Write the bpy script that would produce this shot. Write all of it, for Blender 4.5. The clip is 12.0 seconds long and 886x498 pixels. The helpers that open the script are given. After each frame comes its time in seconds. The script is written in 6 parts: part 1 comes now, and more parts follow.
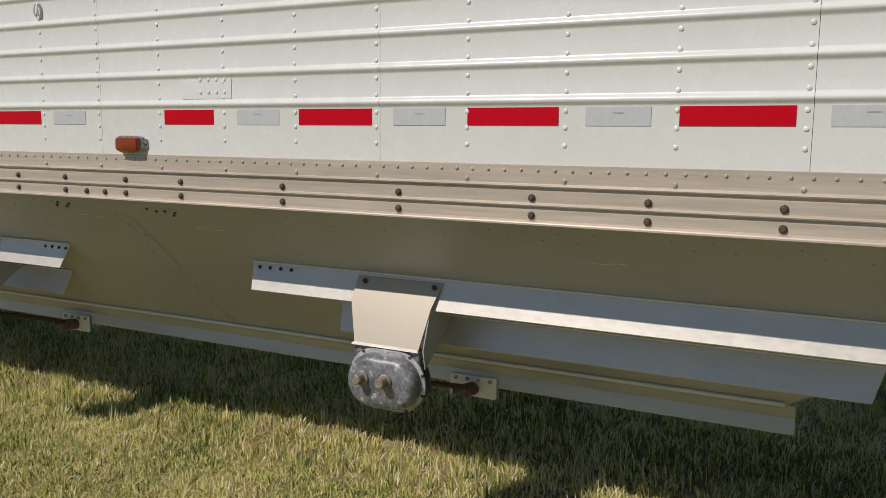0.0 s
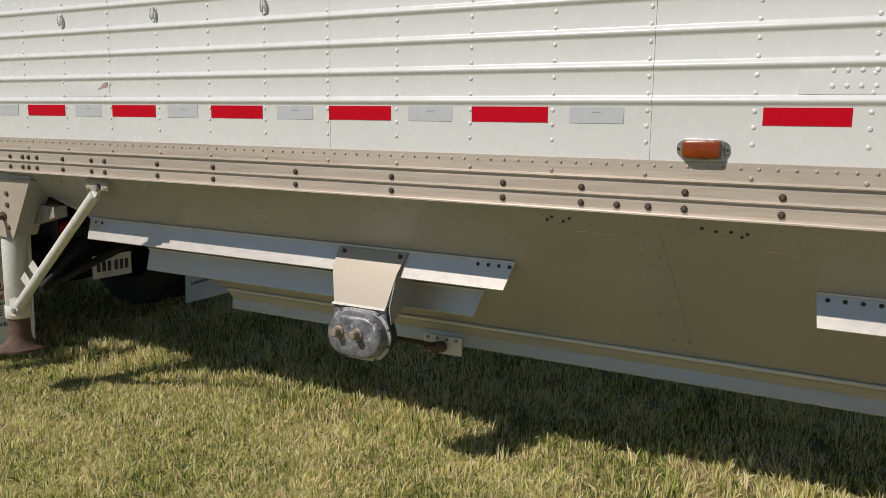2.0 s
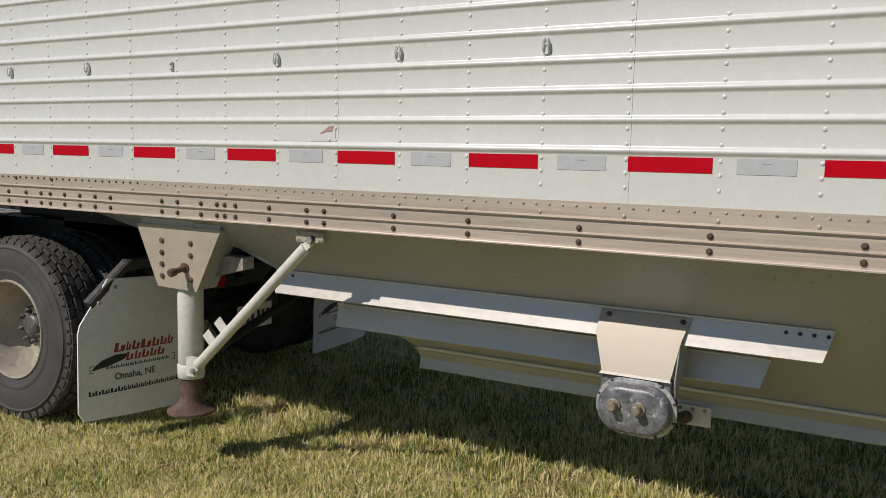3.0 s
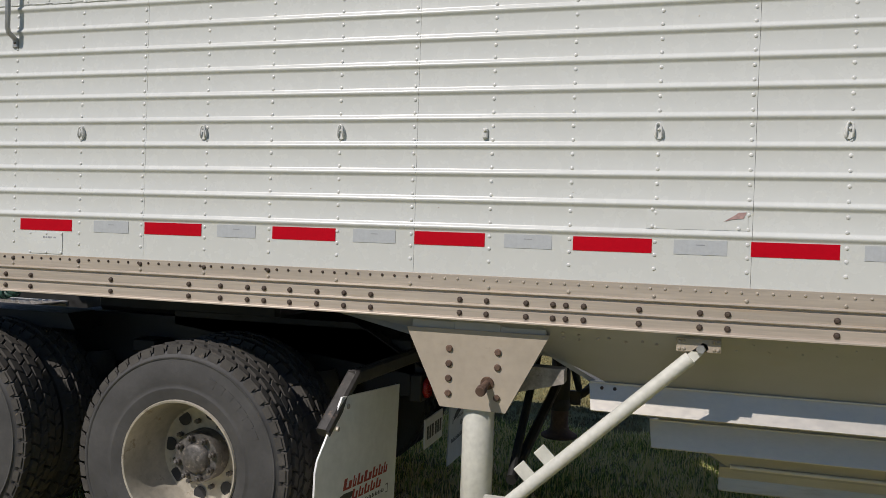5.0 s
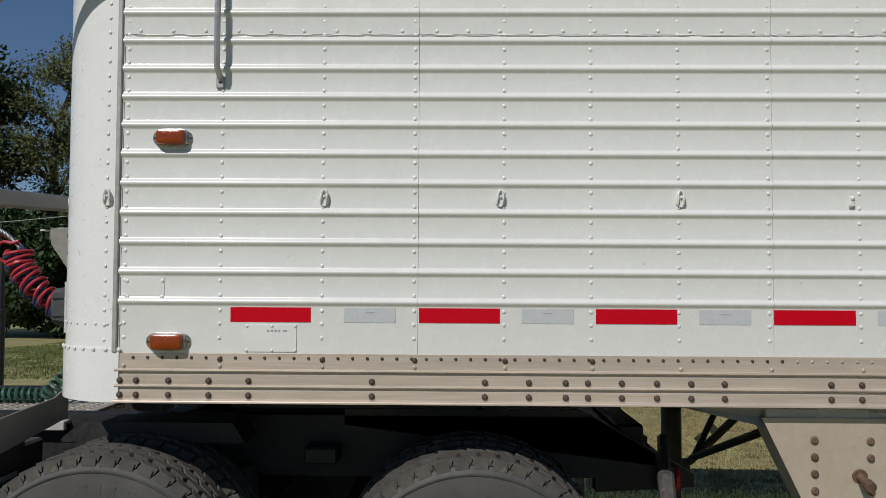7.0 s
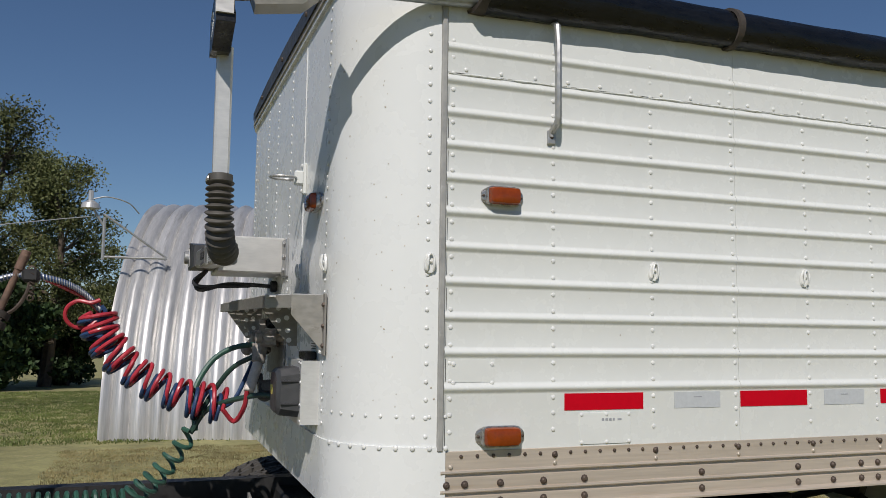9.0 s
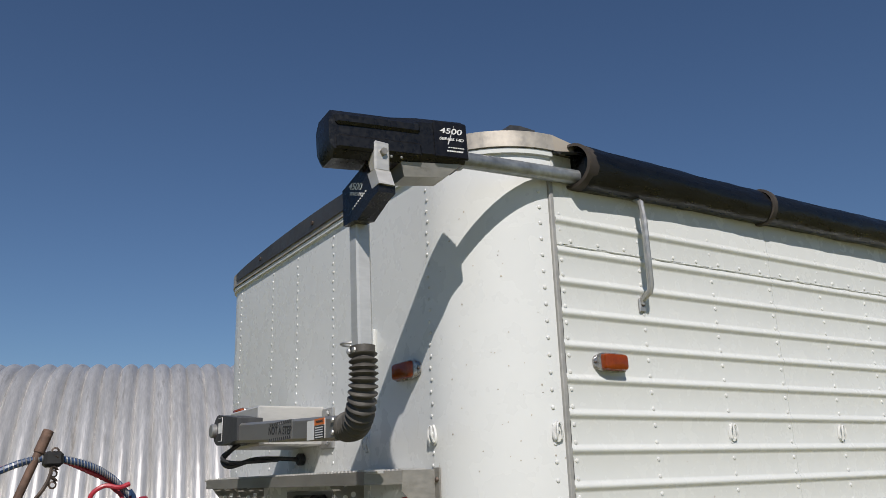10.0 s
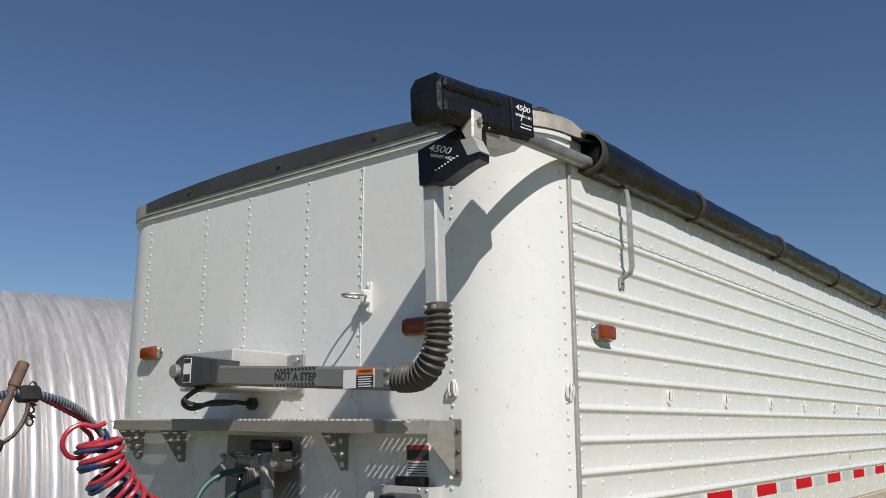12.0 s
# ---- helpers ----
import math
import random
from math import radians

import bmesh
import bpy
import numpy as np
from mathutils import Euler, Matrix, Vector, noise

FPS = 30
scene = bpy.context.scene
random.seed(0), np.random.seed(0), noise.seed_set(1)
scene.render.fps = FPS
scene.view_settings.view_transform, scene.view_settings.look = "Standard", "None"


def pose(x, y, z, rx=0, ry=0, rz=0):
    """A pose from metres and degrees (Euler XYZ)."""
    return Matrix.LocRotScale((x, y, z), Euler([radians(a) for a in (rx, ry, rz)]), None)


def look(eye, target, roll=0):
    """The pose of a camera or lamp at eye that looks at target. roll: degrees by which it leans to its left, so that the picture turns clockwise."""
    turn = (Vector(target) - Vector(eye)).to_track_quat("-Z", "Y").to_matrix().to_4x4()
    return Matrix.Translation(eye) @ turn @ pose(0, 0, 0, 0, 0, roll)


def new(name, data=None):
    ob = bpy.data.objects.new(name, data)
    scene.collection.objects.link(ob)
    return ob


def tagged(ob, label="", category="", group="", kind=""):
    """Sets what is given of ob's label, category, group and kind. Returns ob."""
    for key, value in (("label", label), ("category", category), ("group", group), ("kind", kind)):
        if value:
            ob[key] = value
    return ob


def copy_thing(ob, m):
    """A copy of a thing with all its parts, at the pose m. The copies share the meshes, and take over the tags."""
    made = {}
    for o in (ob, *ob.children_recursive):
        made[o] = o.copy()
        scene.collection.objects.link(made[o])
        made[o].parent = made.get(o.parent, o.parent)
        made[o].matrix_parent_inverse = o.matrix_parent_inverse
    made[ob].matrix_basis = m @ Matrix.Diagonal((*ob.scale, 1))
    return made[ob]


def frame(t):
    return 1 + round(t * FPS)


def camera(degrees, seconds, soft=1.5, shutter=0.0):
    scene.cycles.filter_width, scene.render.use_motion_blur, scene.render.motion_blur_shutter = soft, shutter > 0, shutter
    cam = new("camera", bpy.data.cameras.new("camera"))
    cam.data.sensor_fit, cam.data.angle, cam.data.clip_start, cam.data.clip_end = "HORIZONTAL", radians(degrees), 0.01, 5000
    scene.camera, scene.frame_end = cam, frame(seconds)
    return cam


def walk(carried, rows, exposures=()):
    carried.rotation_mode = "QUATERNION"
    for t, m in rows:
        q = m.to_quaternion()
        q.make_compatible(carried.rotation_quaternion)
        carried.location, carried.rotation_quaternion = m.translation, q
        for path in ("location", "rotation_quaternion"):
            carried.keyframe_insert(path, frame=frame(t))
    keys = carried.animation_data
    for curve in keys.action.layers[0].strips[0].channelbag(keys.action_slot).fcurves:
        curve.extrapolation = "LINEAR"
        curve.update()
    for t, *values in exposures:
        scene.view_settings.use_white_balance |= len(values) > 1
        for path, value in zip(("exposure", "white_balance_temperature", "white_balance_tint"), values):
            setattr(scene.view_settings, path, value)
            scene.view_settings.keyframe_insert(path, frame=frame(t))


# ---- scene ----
cam = camera(56.6, 12.0, soft=0.6)
PATH = [
    (0, (7.46, -2.194, 1.445), (6.556, -0.431, 1.176), 0.6),
    (0.5, (7.053, -2.253, 1.455), (6.12, -0.511, 1.143), 1.1),
    (1, (6.58, -2.25, 1.452), (5.632, -0.523, 1.107), 0.8),
    (1.5, (6.09, -2.37, 1.444), (5.128, -0.65, 1.104), 0.7),
    (2, (5.601, -2.521, 1.471), (4.623, -0.803, 1.17), 0.9),
    (2.5, (5.037, -2.641, 1.498), (4.06, -0.914, 1.239), 1.1),
    (3, (4.494, -2.756, 1.514), (3.522, -1.022, 1.292), 1.3),
    (3.2, (4.298, -2.805, 1.522), (3.336, -1.062, 1.328), 1.6),
    (4.8, (2.486, -3.026, 1.517), (1.852, -1.131, 1.451), 2.1),
    (5, (2.238, -3.009, 1.527), (1.666, -1.093, 1.488), 1.9),
    (5.5, (1.698, -3.006, 1.555), (1.269, -1.052, 1.554), 1.3),
    (6, (1.18, -2.953, 1.554), (0.947, -0.967, 1.586), 0.7),
    (6.5, (0.66, -2.842, 1.603), (0.548, -0.846, 1.652), 0.2),
    (7, (0.13, -2.849, 1.619), (0.099, -0.851, 1.701), 0.3),
    (7.5, (-0.383, -2.703, 1.616), (-0.293, -0.707, 1.709), 0.5),
    (7.7, (-0.589, -2.675, 1.629), (-0.455, -0.684, 1.761), 0.4),
    (9.3, (-2.147, -2.15, 1.733), (-1.344, -0.334, 1.971), 0.8),
    (9.5, (-2.328, -2.092, 1.742), (-1.457, -0.32, 2.058), 0.4),
    (10, (-2.665, -1.885, 1.772), (-1.629, -0.266, 2.325), -2.0),
    (10.5, (-2.895, -1.617, 1.832), (-1.703, -0.161, 2.509), -2.7),
    (11, (-3.125, -1.478, 1.817), (-1.79, -0.135, 2.462), -2.1),
    (11.5, (-3.345, -1.388, 1.816), (-1.912, -0.115, 2.39), -1.0),
    (12, (-3.439, -1.369, 1.798), (-1.916, -0.144, 2.223), -0.1),
]
EXPOSURES = [(0.0, -0.23, 6900, 13), (1.0, -0.12, 6900, 13), (2.0, -0.14, 6900, 13), (3.0, -0.21, 6850, 13.5), (5.0, -0.31, 6700, 13), (5.5, -0.42, 6650, 13), (6.5, -0.49, 6600, 12), (7.0, -0.30, 6600, 11),
             (7.5, -0.18, 6650, 10.5), (9.5, -0.17, 6620, 12), (10.5, 0.06, 6650, 12), (12.0, 0.11, 6750, 12)]
walk(cam, [(t, look(eye, target, roll)) for t, eye, target, roll in PATH], EXPOSURES)

# ---- world and sun ----
SUN_AT = Vector((-0.485, -0.915, 1.0)).normalized()
world = bpy.data.worlds.new("sky")
scene.world = world
world.use_nodes = True
wn = world.node_tree
wn.nodes.clear()
sky = wn.nodes.new("ShaderNodeTexSky")
sky.sky_type = "NISHITA"
sky.sun_disc = False
sky.sun_elevation = math.asin(SUN_AT.z)
sky.sun_rotation = math.atan2(SUN_AT.x, SUN_AT.y)
sky.air_density, sky.dust_density, sky.ozone_density = 1.0, 0.0, 7.5
wb = wn.nodes.new("ShaderNodeBackground")
wb.inputs["Strength"].default_value = 0.067
wo = wn.nodes.new("ShaderNodeOutputWorld")
wn.links.new(sky.outputs[0], wb.inputs["Color"])
wn.links.new(wb.outputs[0], wo.inputs["Surface"])
sun = new("sun", bpy.data.lights.new("sun", "SUN"))
sun.data.energy = 4.2
sun.data.angle = radians(0.53)
sun.data.color = (1.0, 0.965, 0.925)
sun.matrix_world = look(SUN_AT * 50, (0, 0, 0))


# ---- materials ----
def mat(name, base, rough=0.5, metal=0.0, vary=0.12, scale=3.0, grain=40.0, bump=0.0, bump_scale=60.0,
        stretch=(1, 1, 1), second=None, second_at=0.6, rough_vary=0.1, spec=0.5, coat=0.0, per_object=0.0):
    """A surface with large blotches, fine grain, wear patches in a second colour and a fine relief."""
    m = bpy.data.materials.new(name)
    m.use_nodes = True
    nt = m.node_tree
    N, L = nt.nodes, nt.links
    bs = N["Principled BSDF"]
    tc = N.new("ShaderNodeTexCoord")
    mp = N.new("ShaderNodeMapping")
    mp.inputs["Scale"].default_value = stretch
    L.new(tc.outputs["Object"], mp.inputs["Vector"])

    def noise_at(sc, detail=4.0, ro=0.6):
        n = N.new("ShaderNodeTexNoise")
        n.inputs["Scale"].default_value = sc
        n.inputs["Detail"].default_value = detail
        n.inputs["Roughness"].default_value = ro
        L.new(mp.outputs[0], n.inputs["Vector"])
        return n.outputs["Fac"]

    def ramp(src, lo, hi, a=0.35, b=0.65):
        r = N.new("ShaderNodeMapRange")
        r.inputs["From Min"].default_value, r.inputs["From Max"].default_value = a, b
        r.inputs["To Min"].default_value, r.inputs["To Max"].default_value = lo, hi
        L.new(src, r.inputs["Value"])
        return r.outputs[0]

    big, fine = noise_at(scale), noise_at(grain, 3.0)
    mul = N.new("ShaderNodeMath")
    mul.operation = "MULTIPLY"
    L.new(ramp(big, 1 - vary, 1 + vary * 0.6), mul.inputs[0])
    L.new(ramp(fine, 1 - vary * 0.6, 1 + vary * 0.4), mul.inputs[1])
    fac = mul.outputs[0]
    if per_object:
        oi = N.new("ShaderNodeObjectInfo")
        pm = N.new("ShaderNodeMath")
        pm.operation = "MULTIPLY"
        L.new(ramp(oi.outputs["Random"], 1 - per_object, 1 + per_object, 0, 1), pm.inputs[0])
        L.new(fac, pm.inputs[1])
        fac = pm.outputs[0]
    sc = N.new("ShaderNodeVectorMath")
    sc.operation = "SCALE"
    sc.inputs[0].default_value = base
    L.new(fac, sc.inputs["Scale"])
    col = sc.outputs[0]
    if second:
        mx = N.new("ShaderNodeMix")
        mx.data_type = "RGBA"
        L.new(ramp(noise_at(scale * 2.3, 6.0, 0.7), 0, 1, second_at, second_at + 0.12), mx.inputs["Factor"])
        L.new(col, mx.inputs["A"])
        mx.inputs["B"].default_value = (*second, 1)
        col = mx.outputs["Result"]
    L.new(col, bs.inputs["Base Color"])
    L.new(ramp(fine, max(0.02, rough - rough_vary), min(1, rough + rough_vary)), bs.inputs["Roughness"])
    bs.inputs["Metallic"].default_value = metal
    bs.inputs["Specular IOR Level"].default_value = spec
    bs.inputs["Coat Weight"].default_value = coat
    if bump:
        bp = N.new("ShaderNodeBump")
        bp.inputs["Strength"].default_value = 1.0
        bp.inputs["Distance"].default_value = bump
        L.new(noise_at(bump_scale, 5.0), bp.inputs["Height"])
        L.new(bp.outputs[0], bs.inputs["Normal"])
    return m


WHITE = mat("white_paint", (0.655, 0.668, 0.640), 0.26, vary=0.025, scale=1.1, grain=14, bump=0.0006, bump_scale=1.6, rough_vary=0.04)
# same white, lightened to make up for the weak sun on the front
WHITE_SMOOTH = mat("lightened_white_front", (0.70, 0.712, 0.695), 0.28, vary=0.02, scale=0.9, grain=9, bump=0.0005, bump_scale=1.1, rough_vary=0.04)
RIVET = mat("painted_rivet", (0.69, 0.695, 0.67), 0.3, vary=0.12, scale=9, grain=90)
RAIL = mat("dull_aluminium", (0.505, 0.435, 0.358), 0.46, 0.28, vary=0.13, scale=1.0, grain=9, stretch=(0.6, 6, 16), second=(0.45, 0.36, 0.265), second_at=0.57, rough_vary=0.06)
SHEET = mat("hopper_sheet", (0.405, 0.405, 0.405), 0.46, 0.35, vary=0.06, scale=0.8, grain=5, stretch=(1, 2.5, 1), second=(0.41, 0.39, 0.36), second_at=0.62, bump=0.001, bump_scale=3, rough_vary=0.04)
ALU = mat("aluminium_plate", (0.45, 0.395, 0.32), 0.5, 0.12, vary=0.03, scale=2.5, grain=30, stretch=(1, 1, 3), rough_vary=0.02)
ARMALU = mat("grey_aluminium_tube", (0.58, 0.58, 0.56), 0.34, 0.3, vary=0.08, scale=4, grain=40, stretch=(1, 0.4, 3), rough_vary=0.05, second=(0.46, 0.45, 0.43), second_at=0.66)
STEPALU = mat("worn_step_aluminium", (0.30, 0.285, 0.255), 0.42, 0.4, vary=0.12, scale=5, grain=40, stretch=(1, 0.5, 2), second=(0.22, 0.20, 0.17), second_at=0.6)
TRIM = mat("corner_trim_grey", (0.36, 0.355, 0.335), 0.5, 0.2, vary=0.12, scale=5, grain=40, second=(0.50, 0.50, 0.48), second_at=0.6)
CAST = mat("weathered_casting", (0.33, 0.30, 0.265), 0.6, 0.2, vary=0.3, scale=16, grain=70, second=(0.13, 0.10, 0.08), second_at=0.60)
CAST_DARK = mat("dark_gearbox_shell", (0.055, 0.058, 0.062), 0.5, 0.2, vary=0.3, scale=14, grain=60, second=(0.20, 0.20, 0.20), second_at=0.64)
GEAR_RIM = mat("chipped_rim", (0.50, 0.50, 0.49), 0.42, 0.4, vary=0.25, scale=18, grain=80, second=(0.14, 0.14, 0.145), second_at=0.54)
CAPDARK = mat("dark_end_cap", (0.050, 0.051, 0.053), 0.5, vary=0.25, scale=4, grain=30)
PANELGREY = mat("grey_coupling_panel", (0.20, 0.20, 0.195), 0.5, 0.3, vary=0.12, scale=8, grain=40)
BRIGHT = mat("bright_aluminium", (0.56, 0.55, 0.52), 0.40, 0.35, vary=0.08, scale=3, grain=25, stretch=(1, 1, 5), second=(0.46, 0.43, 0.37), second_at=0.64)
FLANGE = mat("milled_flange", (0.72, 0.685, 0.62), 0.45, 0.1, vary=0.06, scale=2, grain=25, stretch=(1, 3, 3))
PLATE = mat("cream_mount_plate", (0.42, 0.36, 0.285), 0.5, 0.1, vary=0.08, scale=3, grain=30, second=(0.34, 0.28, 0.21), second_at=0.62)
GALV = mat("galvanised_steel", (0.40, 0.40, 0.39), 0.42, 0.6, vary=0.14, scale=12, grain=60)
RAILRIVET = mat("rail_rivet", (0.50, 0.445, 0.37), 0.45, 0.3, vary=0.2, scale=9, grain=90)
# off-white leg paint with the trailer's shade put into the colour
SHADED_LEG = mat("shaded_leg_paint", (0.075, 0.062, 0.048), 0.6, vary=0.3, scale=8, grain=50)
GREYTUBE = mat("weathered_tube", (0.30, 0.32, 0.33), 0.42, 0.6, vary=0.25, scale=10, grain=50, second=(0.30, 0.18, 0.10), second_at=0.68)
RUST = mat("rusty_steel", (0.15, 0.092, 0.066), 0.75, 0.2, vary=0.35, scale=14, grain=70, bump=0.001, bump_scale=90, second=(0.27, 0.18, 0.135), second_at=0.58)
BOLT = mat("dark_bolt", (0.10, 0.075, 0.06), 0.6, 0.5, vary=0.3, scale=20, grain=90)
BLACK = mat("black_plastic", (0.009, 0.009, 0.010), 0.34, vary=0.3, scale=4, grain=80, bump=0.0006, bump_scale=110, second=(0.026, 0.026, 0.025), second_at=0.66, spec=0.38)
RUBBER = mat("bellows_rubber", (0.075, 0.068, 0.058), 0.6, vary=0.25, scale=6, grain=70, second=(0.15, 0.135, 0.11), second_at=0.60)
TARP = mat("black_vinyl", (0.005, 0.0055, 0.0065), 0.33, vary=0.3, scale=5, grain=50, bump=0.010, bump_scale=9, stretch=(0.35, 1, 1), rough_vary=0.08, spec=0.34)
STRAP = mat("webbing_strap", (0.045, 0.036, 0.029), 0.8, vary=0.3, scale=15, grain=90)
ARMDARK = mat("dull_aluminium_tube", (0.25, 0.245, 0.235), 0.34, 0.4, vary=0.08, scale=4, grain=40, stretch=(1, 0.4, 3), rough_vary=0.05, second=(0.19, 0.18, 0.165), second_at=0.64)
TYRE = mat("tyre_rubber", (0.066, 0.064, 0.062), 0.72, vary=0.22, scale=5, grain=60, bump=0.0008, bump_scale=60, second=(0.12, 0.112, 0.10), second_at=0.66)
TREAD = mat("tyre_tread", (0.072, 0.066, 0.058), 0.85, vary=0.30, scale=9, grain=60, second=(0.15, 0.125, 0.10), second_at=0.62)
RIM = mat("wheel_paint", (0.50, 0.455, 0.375), 0.42, 0.3, vary=0.16, scale=6, grain=40, second=(0.24, 0.17, 0.11), second_at=0.60)
HUB = mat("greasy_hub", (0.14, 0.13, 0.12), 0.5, 0.4, vary=0.4, scale=14, grain=60, second=(0.36, 0.31, 0.25), second_at=0.57)
FRAME = mat("truck_frame_black", (0.018, 0.0175, 0.017), 0.55, vary=0.25, scale=5, grain=40, second=(0.032, 0.028, 0.024), second_at=0.62)
LEGPAINT = mat("landing_leg_paint", (0.66, 0.65, 0.58), 0.38, vary=0.1, scale=5, grain=40, second=(0.42, 0.30, 0.18), second_at=0.72)
GEAR = mat("gearbox_worn_paint", (0.20, 0.205, 0.22), 0.42, 0.25, vary=0.45, scale=16, grain=70, bump=0.0012, bump_scale=70, second=(0.62, 0.61, 0.59), second_at=0.57)
STUB = mat("shaft_steel", (0.33, 0.275, 0.215), 0.5, 0.5, vary=0.25, scale=20, grain=80, second=(0.22, 0.17, 0.13), second_at=0.58)
FLAP = mat("white_mud_flap", (0.78, 0.78, 0.77), 0.45, vary=0.07, scale=4, grain=30, second=(0.66, 0.64, 0.60), second_at=0.66)
RED_TAPE = mat("red_reflective_tape", (0.50, 0.0015, 0.012), 0.5, vary=0.05, scale=30, grain=220, spec=0.1)
WHITE_TAPE = mat("silver_reflective_tape", (0.47, 0.492, 0.505), 0.42, vary=0.05, scale=60, grain=300)
LENS = mat("amber_lens", (0.22, 0.036, 0.002), 0.14, vary=0.12, scale=30, grain=120, spec=0.5, bump=0.0005, bump_scale=240)
DECKALU = mat("dirty_deck_aluminium", (0.42, 0.38, 0.325), 0.45, 0.2, vary=0.15, scale=5, grain=40, second=(0.27, 0.23, 0.18), second_at=0.58)
REDLENS = mat("red_lens", (0.40, 0.02, 0.02), 0.2, vary=0.2, scale=30, grain=120)
CHROME = mat("chrome_bezel", (0.34, 0.33, 0.315), 0.28, 0.7, vary=0.15, scale=20, grain=80)
INK = mat("black_print", (0.03, 0.03, 0.032), 0.5, vary=0.1)
INKGREY = mat("grey_print", (0.30, 0.31, 0.33), 0.5, vary=0.1)
INKRED = mat("red_print", (0.36, 0.05, 0.04), 0.5, vary=0.15)
INKORANGE = mat("orange_print", (0.72, 0.18, 0.04), 0.5, vary=0.1)
STICKER = mat("white_sticker", (0.74, 0.74, 0.72), 0.4, vary=0.06)
HOSE_RED = mat("red_air_hose", (0.42, 0.030, 0.045), 0.38, vary=0.15, scale=10, grain=60)
HOSE_BLUE = mat("blue_air_hose", (0.020, 0.050, 0.125), 0.38, vary=0.2, scale=10, grain=60)
HOSE_GREEN = mat("green_cable", (0.030, 0.095, 0.066), 0.45, vary=0.2, scale=10, grain=60)
DARKGREEN = mat("dark_green_cable", (0.02, 0.05, 0.035), 0.45, vary=0.2, scale=10, grain=60)
# besides weathering, the upright light and dark streaks imitate reflections
SHED = mat("weathered_steel_streak_reflections", (0.57, 0.56, 0.545), 0.38, 0.5, vary=0.18, scale=0.5, grain=6, stretch=(9, 1, 0.3), second=(0.40, 0.385, 0.365), second_at=0.56, rough_vary=0.06)
BARK = mat("bark", (0.10, 0.075, 0.055), 0.9, vary=0.4, scale=4, grain=30, bump=0.02, bump_scale=12)
LEAF = mat("leaves", (0.115, 0.130, 0.050), 0.6, vary=0.5, scale=0.35, grain=3, spec=0.2, second=(0.165, 0.130, 0.070), second_at=0.60)
LEAF_DARK = mat("dark_leaves", (0.040, 0.068, 0.024), 0.6, vary=0.5, scale=0.6, grain=5, spec=0.2)
GRIP = mat("grubby_cream_grip", (0.60, 0.545, 0.49), 0.5, vary=0.15, scale=18, grain=70, second=(0.42, 0.33, 0.27), second_at=0.6)
CORRO = mat("worn_label", (0.008, 0.008, 0.010), 0.35, vary=0.15, spec=0.3)
FACEALU = mat("bright_folded_aluminium", (0.64, 0.60, 0.54), 0.42, 0.45, vary=0.05, scale=4, grain=40, stretch=(1, 2, 2), rough_vary=0.06)
TROUGH = mat("dull_trough_aluminium", (0.50, 0.49, 0.455), 0.46, 0.3, vary=0.10, scale=1.2, grain=14, stretch=(0.5, 3, 3), second=(0.40, 0.375, 0.33), second_at=0.60)
CAPALU = mat("weathered_cap_aluminium", (0.47, 0.425, 0.36), 0.42, 0.3, vary=0.16, scale=9, grain=40, second=(0.36, 0.32, 0.265), second_at=0.58, rough_vary=0.1)
GRASS_BASE = mat("lawn_soil", (0.28, 0.262, 0.11), 0.95, vary=0.28, scale=1.2, grain=14, bump=0.02, bump_scale=30, second=(0.42, 0.34, 0.18), second_at=0.60)


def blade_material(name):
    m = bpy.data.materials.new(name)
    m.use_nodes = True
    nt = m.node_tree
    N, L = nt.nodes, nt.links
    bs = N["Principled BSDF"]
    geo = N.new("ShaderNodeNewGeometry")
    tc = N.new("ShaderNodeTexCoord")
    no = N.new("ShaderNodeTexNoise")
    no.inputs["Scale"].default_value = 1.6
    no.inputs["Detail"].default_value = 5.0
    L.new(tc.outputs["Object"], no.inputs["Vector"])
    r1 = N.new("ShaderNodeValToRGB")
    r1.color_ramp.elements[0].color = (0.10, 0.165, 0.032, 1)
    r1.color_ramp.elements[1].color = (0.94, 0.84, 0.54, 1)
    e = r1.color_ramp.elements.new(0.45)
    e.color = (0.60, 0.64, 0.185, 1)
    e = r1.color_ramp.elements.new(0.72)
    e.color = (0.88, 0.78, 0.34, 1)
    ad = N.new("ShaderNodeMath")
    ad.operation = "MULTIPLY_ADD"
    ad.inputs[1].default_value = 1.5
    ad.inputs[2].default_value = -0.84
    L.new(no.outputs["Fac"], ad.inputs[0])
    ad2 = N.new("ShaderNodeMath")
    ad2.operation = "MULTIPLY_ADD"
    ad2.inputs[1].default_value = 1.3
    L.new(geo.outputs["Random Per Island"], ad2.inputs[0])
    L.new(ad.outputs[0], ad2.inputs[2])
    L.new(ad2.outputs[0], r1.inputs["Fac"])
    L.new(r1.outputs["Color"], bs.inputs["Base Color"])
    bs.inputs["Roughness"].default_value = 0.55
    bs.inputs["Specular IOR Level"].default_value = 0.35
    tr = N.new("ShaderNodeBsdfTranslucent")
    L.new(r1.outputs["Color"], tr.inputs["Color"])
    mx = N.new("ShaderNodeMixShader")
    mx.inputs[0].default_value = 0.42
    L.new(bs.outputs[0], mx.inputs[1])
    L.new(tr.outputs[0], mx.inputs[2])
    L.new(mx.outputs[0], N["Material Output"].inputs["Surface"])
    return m


